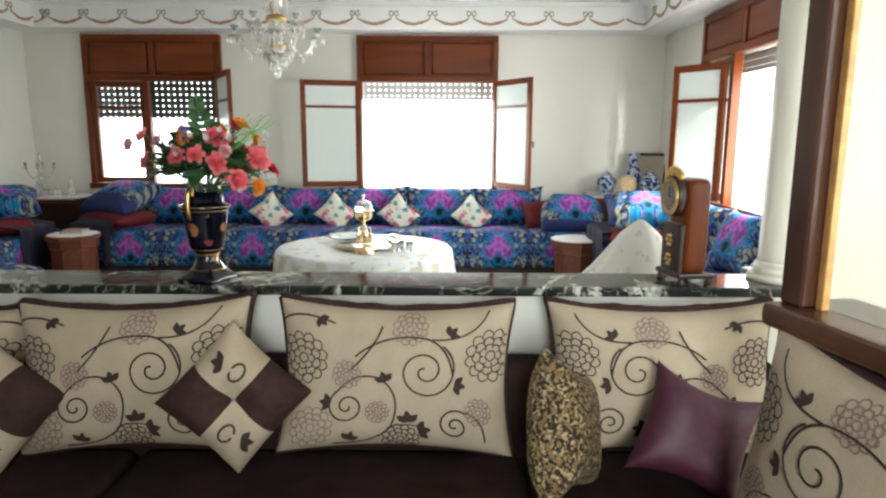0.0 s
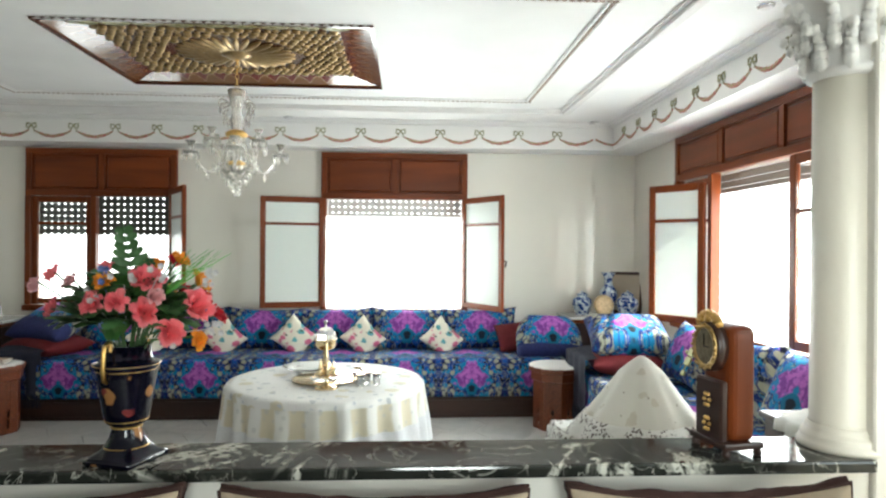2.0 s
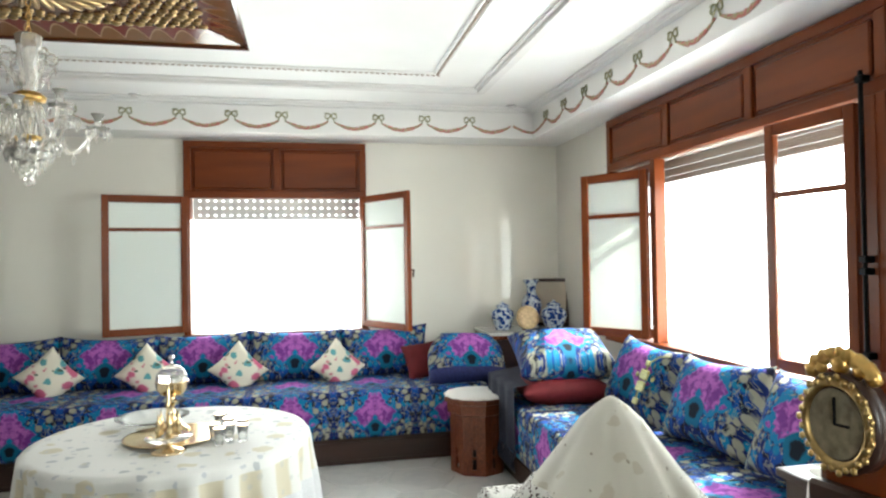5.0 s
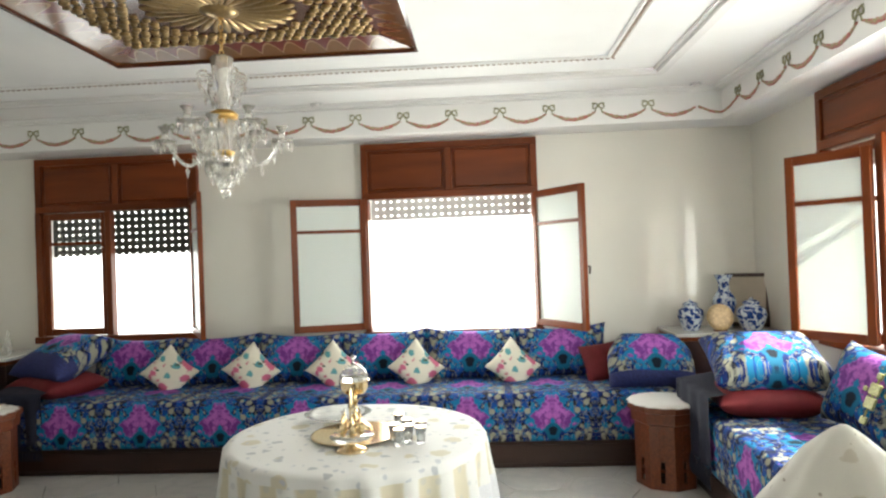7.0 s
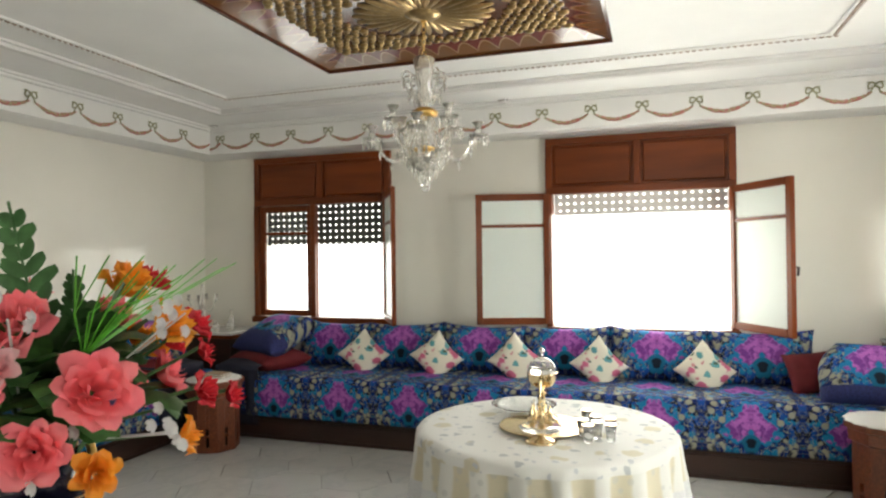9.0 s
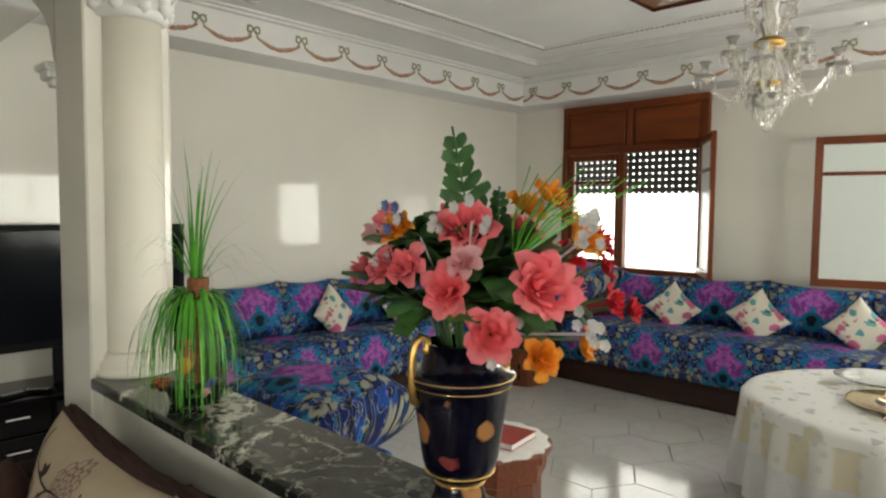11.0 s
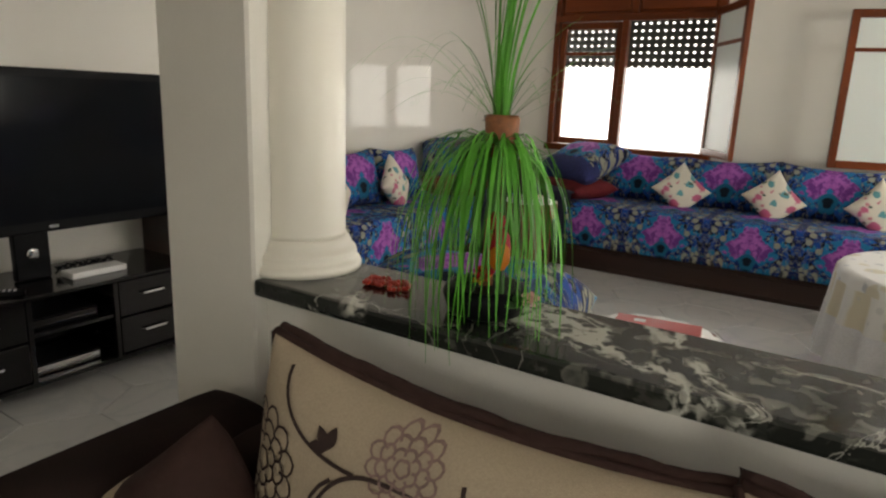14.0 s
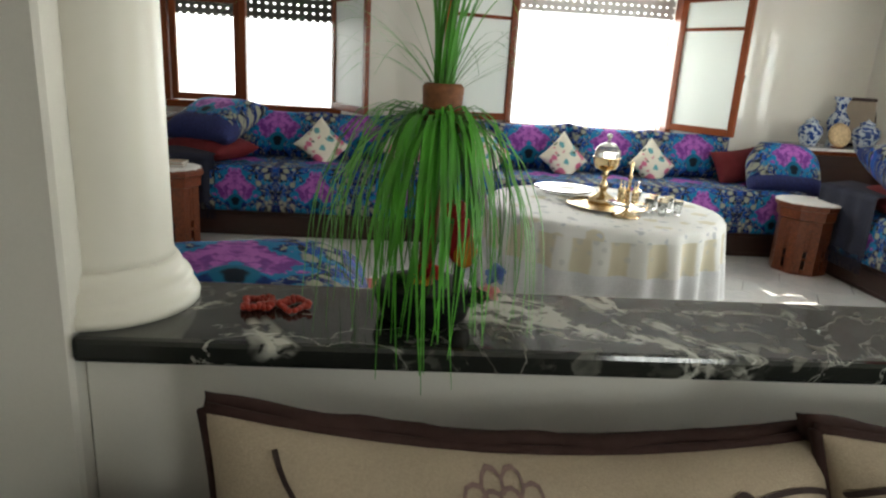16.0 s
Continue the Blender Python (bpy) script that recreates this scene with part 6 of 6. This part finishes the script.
hx, hy, dz, inset = (MX1 - MX0) / 2, (MY1 - MY0) / 2, 0.035, 0.20
for sx, sy in ((0, -1), (0, 1), (-1, 0), (1, 0)):
    t = bmesh.new()
    if sx == 0:
        q = [(-hx, sy * hy, 0), (hx, sy * hy, 0), (hx - inset, sy * (hy - inset), dz), (-hx + inset, sy * (hy - inset), dz)]
    else:
        q = [(sx * hx, -hy, 0), (sx * hx, hy, 0), (sx * (hx - inset), hy - inset, dz), (sx * (hx - inset), -hy + inset, dz)]
    lo = [t.verts.new(p) for p in q]
    hi = [t.verts.new((p[0] + sx * 0.02, p[1] + sy * 0.02, p[2] + 0.02)) for p in q]
    for f in (lo, hi[::-1]):
        t.faces.new(f)
    for i in range(4):
        t.faces.new((lo[i], hi[i], hi[(i + 1) % 4], lo[(i + 1) % 4]))
    bmesh.ops.recalc_face_normals(t, faces=t.faces)
    part("cove_side", t, SIDEPAINT["x" if sx == 0 else "y"], cp, "painted sloping side")
    e = bmesh.new()
    if sx == 0:
        box(e, -hx - 0.02, hx + 0.02, min(sy * hy, sy * (hy + 0.02)), max(sy * hy, sy * (hy + 0.02)), -0.014, 0.02)
    else:
        box(e, min(sx * hx, sx * (hx + 0.02)), max(sx * hx, sx * (hx + 0.02)), -hy, hy, -0.014, 0.02)
    part("rim", e, PANELRED, cp)
    if sy == -1:
        for j in range(9):
            x = -hx + inset * 0.6 + (j + 0.5) / 9 * (2 * hx - 1.2 * inset)
            t = lathe([(0.088, 0.0), (0.080, -0.004), (0.060, -0.004), (0.052, -0.001), (0.020, -0.001), (0.014, -0.006)], 16, wave=lambda a, i: 0.08 * math.cos(4 * a))
            part("painted_flower", t, OLIVE, cp, m=pose(x, -hy + inset * 0.5, dz * 0.5 - 0.003, math.degrees(math.atan2(dz, inset)), 0, 0) @ Matrix.Diagonal((1.0, 0.85, 1, 1)), smooth=True)
    teeth = bmesh.new()
    n = 34 if sx == 0 else 26
    for j in range(n):
        f0, f1 = -1 + 2 * j / n, -1 + 2 * (j + 1) / n
        tri = ((f0, -0.013), ((f0 + f1) / 2, 0.002), (f1, -0.013))
        q = [(f * hx, sy * (hy + 0.0225), z) if sx == 0 else (sx * (hx + 0.0225), f * hy, z) for f, z in tri]
        r = [(x - sx * 0.004, y - sy * 0.004, z) for x, y, z in q]
        lo, hi = [teeth.verts.new(c) for c in q], [teeth.verts.new(c) for c in r]
        teeth.faces.new(lo)
        for i in range(3):
            teeth.faces.new((lo[i], hi[i], hi[(i + 1) % 3], lo[(i + 1) % 3]))
    part("toothed_edge", teeth, LACE, cp, "row of white painted teeth")
part("panel", B(-hx + inset - 0.01, hx - inset + 0.01, -hy + inset - 0.01, hy - inset + 0.01, dz, dz + 0.03), PANELRED, cp)
for k in range(28):
    a = 2 * math.pi * k / 28
    ell = 1 / math.sqrt((math.cos(a) / 0.40) ** 2 + (math.sin(a) / 0.33) ** 2)
    t = bmesh.new()
    ball(t, (0, 0, 0), 1, 2, ((ell - 0.06) / 2, 0.017 + 0.012 * ell, 0.022))
    part("flute", t, GILT, cp, m=pose((ell + 0.08) / 2 * math.cos(a), (ell + 0.08) / 2 * math.sin(a), dz - 0.004, 0, 0, math.degrees(a)), smooth=True)
part("boss", lathe([(0.10, dz + 0.0), (0.10, dz - 0.015), (0.06, dz - 0.035), (0.02, dz - 0.045)], 24), GILT, cp, smooth=True)
b = bmesh.new()
nx, ny = 26, 18
for i in range(nx):
    for j in range(ny):
        x = -hx + inset + (2 * (hx - inset)) * (i + 0.5 + 0.4 * (j % 2) - 0.2) / nx
        y = -hy + inset + (2 * (hy - inset)) * (j + 0.5) / ny
        if (x / 0.45) ** 2 + (y / 0.37) ** 2 < 1:
            continue
        ball(b, (x + rnd.uniform(-0.006, 0.006), y + rnd.uniform(-0.006, 0.006), dz - 0.002), 0.024 + rnd.uniform(-0.006, 0.006), 1, (1.2, 0.8, 0.7))
part("gilt_bosses", b, GILT, cp, "small gilt carved bosses", smooth=True)

# ---- garlands on the frieze ----
def garland_mat():
    s = Nodes("painted_garland", 0.6)
    co = s.coords()
    c = s.mix(s.below(s.noise(co, 38, 2), 0.47, 0.04), (0.46, 0.15, 0.13), (0.36, 0.32, 0.17))
    c = s.mix(s.below(s.voronoi(co, 30), 0.26, 0.06), c, (0.48, 0.27, 0.22))
    return s.colour(c)


GARL = garland_mat()
BOW = mat("painted_bow", (0.34, 0.33, 0.20), 0.6, grain=0.3, grain_scale=60)


def garland(m, p):
    g = thing("garland", m, "painted rose garland with a green bow on the white frieze", "garland", "frieze garlands")
    b = bmesh.new()
    half = p * 0.44

    def hang(x):
        return -0.075 - 0.055 * (1 - (x / half) ** 2)
    tube(b, [(half * (i / 20 - 1), -0.003, hang(half * (i / 20 - 1))) for i in range(41)], 0.010, 8)
    for v in b.verts:
        f = (0.55 + 1.0 * max(0.0, 1 - (v.co.x / half) ** 2)) * (1 + 0.7 * noise.noise(v.co * 70))
        z0 = hang(max(-half, min(half, v.co.x)))
        v.co.z, v.co.y = z0 + (v.co.z - z0) * f, v.co.y * 0.5
    part("swag", b, GARL, g, smooth=True)
    b = bmesh.new()
    x0 = -p / 2
    for s in (1, -1):
        tube(b, [(x0 + s * 0.05 * math.sin(a) * abs(math.sin(a * 0.5 + 0.4)), -0.004, -0.028 + 0.022 * math.sin(2 * a)) for a in (i / 12 * math.pi for i in range(13))], 0.0055, 6)
        tube(b, [(x0, -0.004, -0.03), (x0 + s * 0.02, -0.004, -0.05), (x0 + s * 0.035, -0.004, -0.085)], 0.0048, 6)
        tube(b, [(x0, -0.004, -0.02), (x0 + s * 0.022, -0.004, -0.004), (x0 + s * 0.05, -0.004, -0.006)], 0.0048, 6)
    ball(b, (x0, -0.004, -0.028), 0.012, 1, (1.2, 0.5, 1))
    part("bow", b, BOW, g, "green ribbon bow", smooth=True)
    return g


g0 = garland(pose(-3.73 + 0.202, FY1 - 0.002, 2.80), 0.404)
for k in range(1, 15):
    copy_thing(g0, pose(-3.73 + 0.404 * (k + 0.5), FY1 - 0.002, 2.80))
for k in range(11):
    copy_thing(g0, pose(FX1 - 0.002, 6.16 - 0.393 * k - 0.197, 2.80, 0, 0, -90))
    copy_thing(g0, pose(FX0 + 0.002, 6.12 - 0.393 * k + 0.197, 2.80, 0, 0, 90))


def corner_swag(m, x0, x1):
    """The half garland that runs from the last bow down into a corner."""
    g = thing("garland", m, "short painted rose garland running into the frieze's corner", "garland", "frieze garlands")
    b = bmesh.new()
    tube(b, [(x0 + (x1 - x0) * i / 12, -0.004, -0.072 - 0.055 * (1 - (1 - i / 12) ** 2)) for i in range(13)], 0.011, 8)
    for v in b.verts:
        v.co.z += 0.006 * noise.noise(v.co * 70)
        v.co.y *= 0.5
    part("swag", b, GARL, g, smooth=True)


corner_swag(pose(2.33, FY1 - 0.002, 2.80), 0.0, 0.185)
corner_swag(pose(FX1 - 0.002, 6.16, 2.80, 0, 0, -90), 0.0, -0.33)
corner_swag(pose(-3.73, FY1 - 0.002, 2.80), 0.0, -0.125)
sp = None
for x, y in ((-3.72, 6.38), (-0.81, 6.40), (2.27, 6.36), (2.25, 3.2), (-3.6, 3.2)):
    if sp is None:
        sp = thing("ceiling_spot", pose(x, y, CEIL), "small round recessed ceiling spot", "lamp", "ceiling spots")
        part("rim", lathe([(0.028, -0.006), (0.045, -0.006), (0.048, 0.0)], 20), CHROME, sp, smooth=True)
        part("bulb", lathe([(0.028, -0.02), (0.03, -0.005)], 16), MOULD, sp)
    else:
        copy_thing(sp, pose(x, y, CEIL))

# ---- television corner ----
tv = thing("television", pose(-3.94, 2.26, 0.49), "large black flat television on a central post", "television")
part("bezel", B(-0.03, 0.03, -0.61, 0.61, 0.215, 0.93, 0.008, 2), BLACK, tv)
part("screen", B(0.030, 0.033, -0.575, 0.575, 0.265, 0.895), SCREEN, tv, "dark glossy screen")
part("post", B(-0.035, 0.005, -0.165, -0.015, 0.0, 0.26, 0.006, 1), BLACK, tv)
part("badge", lathe([(0.026, 0), (0.028, 0.004), (0.02, 0.006)], 20, m=pose(0.006, -0.09, 0.12, 0, 90, 0)), CHROME, tv, smooth=True)
part("maker_mark", B(0.030, 0.0325, -0.02, 0.02, 0.232, 0.246), CHROME, tv)
st = thing("television_stand", pose(-3.93, 2.23, 0), "black lacquered television stand with drawers on castors", "television stand")
LACQ = mat("black_lacquer", (0.010, 0.009, 0.010), 0.14, stain=0.2)
part("top", B(-0.24, 0.24, -0.60, 0.60, 0.47, 0.488, 0.004, 1), LACQ, st)
part("bottom", B(-0.20, 0.20, -0.56, 0.56, 0.07, 0.09), LACQ, st)
part("back_panel", B(-0.20, -0.19, -0.56, 0.56, 0.09, 0.47), LACQ, st)
for y in (-0.56, -0.20, 0.18, 0.54):
    part("divider", B(-0.19, 0.20, y, y + 0.02, 0.09, 0.47), LACQ, st)
part("shelf", B(-0.19, 0.19, -0.18, 0.18, 0.29, 0.305), LACQ, st)
for y0, y1 in ((-0.54, -0.205), (0.205, 0.535)):
    for z in (0.10, 0.285):
        d = part("drawer", B(0.185, 0.205, y0, y1, z, z + 0.175, 0.004, 1), LACQ, st)
        yc = (y0 + y1) / 2
        part("handle", tube(bmesh.new(), [(0.205, yc - 0.06, z + 0.10), (0.222, yc - 0.055, z + 0.10), (0.222, yc + 0.055, z + 0.10), (0.205, yc + 0.06, z + 0.10)], 0.006, 6), CHROME, d, "chrome bar handle")
for x, y in ((0.15, -0.5), (0.15, 0.5), (-0.15, -0.5), (-0.15, 0.5)):
    part("castor", lathe([(0.022, -0.012), (0.03, -0.012), (0.03, 0.012), (0.022, 0.012)], 16, m=pose(x, y, 0.03, 90, 0, 0)), CHROME, st)
for y, z, label in ((-0.02, 0.306, "black receiver on the stand's shelf"), (-0.02, 0.091, "silver disc player on the stand's lower shelf")):
    pl = thing("disc_player", pose(-3.91, 2.23 + y, z), label, "disc player")
    part("case", B(-0.12, 0.12, -0.15, 0.15, 0, 0.05, 0.004, 1), BLACK, pl)
    part("fascia", B(0.12, 0.124, -0.14, 0.14, 0.008, 0.042), LACQ if z > 0.2 else CHROME, pl)
wr = thing("white_router", pose(-3.86, 2.40, 0.488), "white router box with a tangle of cables on the stand", "router")
part("case", B(-0.05, 0.05, -0.13, 0.13, 0, 0.03, 0.006, 2), WHITE, wr)
b = bmesh.new()
for k in range(4):
    tube(b, [(-0.08 + 0.02 * math.sin(i * 1.1 + k), -0.14 + 0.28 * i / 14, 0.012 + 0.035 * abs(math.sin(i * 0.9 + k * 1.7))) for i in range(15)], 0.004, 5)
part("cable", b, BLACK, wr)
for y, a in ((1.86, 20), (1.98, -35)):
    rc = thing("remote_control", pose(-3.80, y, 0.488, 0, 0, a), "black remote control on the stand", "remote")
    part("body", B(-0.022, 0.022, -0.08, 0.08, 0, 0.02, 0.006, 2), BLACK, rc)
    b = bmesh.new()
    for i in range(3):
        for j in range(6):
            box(b, -0.014 + i * 0.011, -0.007 + i * 0.011, -0.06 + j * 0.02, -0.052 + j * 0.02, 0.019, 0.022)
    part("keys", b, MOULD, rc)
cb = tagged(part("cable", tube(bmesh.new(), [(-4.2, 1.80, 0.75), (-4.19, 1.82, 0.6), (-4.16, 1.86, 0.5)], 0.005, 5), BLACK), "thin black cable hanging behind the television", "cable")

fv = thing("floor_vase", pose(-4.02, 1.55, 0) @ Matrix.Diagonal((0.84, 0.84, 1, 1)), "tall cream floor vase with raised green leaves", "vase")
part("body", lathe([(0.10, 0), (0.115, 0.02), (0.10, 0.06), (0.075, 0.12), (0.085, 0.22), (0.10, 0.34), (0.098, 0.42), (0.11, 0.50), (0.135, 0.55), (0.12, 0.55), (0.09, 0.48)], 36, wave=lambda a, i: 0.09 * math.sin(6 * a) if i in (8, 9) else (0.08 * math.sin(7 * a) if i < 2 else 0)), CERAMIC, fv, smooth=True)
GREENC = mat("green_glaze", (0.07, 0.26, 0.05), 0.2, grain=0.3, grain_scale=30, stain=0.3, stain_scale=14)
for k in range(9):
    a = 2 * math.pi * k / 9
    o = Vector((math.cos(a), math.sin(a), 0))
    for z, r, up, w, l, curl in ((0.44, 0.105, Vector((0, 0, 0.9)) + o * 0.3, 0.07, 0.12, 0.35), (0.40, 0.105, Vector((0, 0, -1)) + o * 0.08, 0.05, 0.13, 0.1), (0.10, 0.09, Vector((0, 0, -0.9)) + o * 0.4, 0.07, 0.10, 0.2)):
        b = bmesh.new()
        petal(b, o * r + Vector((0, 0, z)), o, up.normalized(), w, l, curl)
        part("raised_leaf", b, GREENC, fv, smooth=True)

# ---- dining end ----
dt = thing("dining_table", pose(-4.92, 1.02, 0), "dining table with chrome legs under a white cloth", "table")
part("tabletop", B(-0.62, 0.62, -0.42, 0.42, 0.72, 0.75, 0.006, 1), WOOD_H, dt)
lg = part("leg", lathe([(0.022, 0), (0.022, 0.72)], 14), CHROME, dt, m=pose(0.52, 0.36, 0), smooth=True)
for x, y in ((-0.52, 0.36), (0.52, -0.36), (-0.52, -0.36)):
    again(lg, pose(x, y, 0))
b = bmesh.new()
seg = 96
rows = []
for z, o in ((0.756, -0.3), (0.756, -0.005), (0.748, 0.012), (0.60, 0.03), (0.45, 0.05), (0.30, 0.07)):
    r = []
    for k in range(seg):
        a = 2 * math.pi * k / seg
        ca, sa = math.cos(a), math.sin(a)
        sq = 1 / max(abs(ca), abs(sa))
        f = (0.010 * math.sin(11 * a) + 0.008 * math.sin(17 * a)) * (0.75 - z) * 3
        r.append(b.verts.new(((0.62 + o + f) * ca * min(sq, 1.36), (0.42 + o + f) * sa * min(sq, 1.36), z)))
    rows.append(r)
for r0, r1 in zip(rows, rows[1:]):
    for k in range(seg):
        b.faces.new((r1[k], r1[(k + 1) % seg], r0[(k + 1) % seg], r0[k]))
b.faces.new(rows[0])
ob = part("dining_cloth", b, SHEER, smooth=True)
ob.matrix_world = pose(-4.92, 1.02, 0)
tagged(ob, "plain white cloth hanging over the dining table", "tablecloth")
dc = thing("dining_chair", pose(-4.50, 1.42, 0, 0, 0, -28), "dark brown dining chair with cream stripes behind the table", "chair")
part("seat", B(-0.20, 0.20, -0.30, 0.10, 0.42, 0.48, 0.02, 3), PIPING, dc)
part("backrest", B(-0.20, 0.20, 0.08, 0.14, 0.48, 0.94, 0.025, 3), PIPING, dc, m=pose(0, 0, 0))
for x in (-0.10, 0.06):
    part("stripe", B(x, x + 0.05, 0.076, 0.08, 0.50, 0.92), CREAMCLOTH, dc, "cream stripe")
cl = part("leg", B(-0.018, 0.018, -0.018, 0.018, 0, 0.42), DARKWOOD, dc, m=pose(-0.17, -0.26, 0))
for x, y in ((0.17, -0.26), (-0.17, 0.10), (0.17, 0.10)):
    again(cl, pose(x, y, 0))
pc = thing("wall_picture", pose(-4.72, 1.695, 1.88), "tall dark framed picture on the dining wall", "picture")
b = bmesh.new()
for a in ((-0.20, -0.17, -0.30, 0.30), (0.17, 0.20, -0.30, 0.30), (-0.17, 0.17, 0.27, 0.30), (-0.17, 0.17, -0.30, -0.27)):
    box(b, a[0], a[1], -0.025, 0, a[2], a[3], 0.004, 1)
part("frame", b, BLACK, pc)
part("print", B(-0.17, 0.17, -0.012, 0, -0.27, 0.27), mat("dark_print", (0.03, 0.028, 0.03), 0.3, grain=0.5, grain_scale=12), pc)
wp = thing("wall_plaque", pose(-4.215, 1.82, 2.03), "white ceramic plaque with a green leaf border and a painted plant", "plaque")
part("tile_plate", B(0, 0.012, -0.095, 0.095, -0.10, 0.11, 0.004, 1), LACE, wp)
b = bmesh.new()
for a in ((-0.095, -0.078, -0.10, 0.11), (0.078, 0.095, -0.10, 0.11), (-0.078, 0.078, -0.10, -0.085)):
    box(b, 0.010, 0.018, a[0], a[1], a[2], a[3], 0.003, 1)
part("border", b, GREENC, wp)
b = bmesh.new()
ball(b, (0.014, 0, -0.03), 0.03, 1, (0.2, 1, 0.8))
part("painted_pot", b, ORANGE, wp)
b = bmesh.new()
for k in range(5):
    a = math.pi * (0.15 + 0.175 * k)
    petal(b, Vector((0.014, 0, 0.0)), Vector((1, 0, 0)), Vector((0, math.cos(a), math.sin(a))), 0.02, 0.055, 0.05)
part("painted_leaves", b, LEAF, wp)
sw = thing("light_switch", pose(-5.16, 1.695, 1.27), "dark brown light switch on the wall", "switch")
part("plate", B(-0.045, 0.045, -0.012, 0, -0.04, 0.04, 0.004, 1), DARKWOOD, sw)
part("rocker", B(-0.02, 0.02, -0.018, -0.010, -0.02, 0.02, 0.003, 1), BLACK, sw)
dr = tagged(new("door_dining"), kind="structure")
part("door_frame", B(-5.55, -5.36, 1.64, 1.698, 0, 2.15, 0.01, 1), WOOD, dr)
part("door_leaf", B(-6.35, -5.55, 1.655, 1.695, 0, 2.08, 0.004, 1), WOOD, dr)
part("door_frame", B(-6.5, -6.35, 1.64, 1.698, 0, 2.15, 0.01, 1), WOOD, dr)

# ---- marble floor tiles ----
FL = bpy.data.objects["floor"]
R6 = 0.275
hexa = bmesh.new()
lo = [hexa.verts.new(((R6 - 0.0025) * math.cos(math.pi / 3 * k), (R6 - 0.0025) * math.sin(math.pi / 3 * k), -0.011)) for k in range(6)]
md = [hexa.verts.new(((R6 - 0.0025) * math.cos(math.pi / 3 * k), (R6 - 0.0025) * math.sin(math.pi / 3 * k), -0.0015)) for k in range(6)]
up = [hexa.verts.new(((R6 - 0.0045) * math.cos(math.pi / 3 * k), (R6 - 0.0045) * math.sin(math.pi / 3 * k), 0.0)) for k in range(6)]
for k in range(6):
    hexa.faces.new((lo[k], lo[(k + 1) % 6], md[(k + 1) % 6], md[k]))
    hexa.faces.new((md[k], md[(k + 1) % 6], up[(k + 1) % 6], up[k]))
hexa.faces.new(up)
first = None
rest = []
for i in range(-18, 9):
    for j in range(-6, 16):
        x, y = i * R6 * 1.5, j * R6 * math.sqrt(3) + (i % 2) * R6 * math.sqrt(3) / 2
        if not (-7.0 < x < 2.9 and -2.4 < y < 6.9):
            continue
        if -4.4 < x < 2.9 and 1.2 < y < 6.2 and not (x > 1.3 and y < 2.2):
            if first is None:
                first = part("tile", hexa.copy(), TILE, FL, m=pose(x, y, 0))
            else:
                again(first, pose(x, y, 0))
        else:
            rest.append((x, y))
far_tiles = bmesh.new()
for x, y in rest:
    t = hexa.copy()
    join(far_tiles, t, pose(x, y, 0))
tagged(part("outlying_tiles", far_tiles, TILE, FL), kind="stuff")
hexa.free()
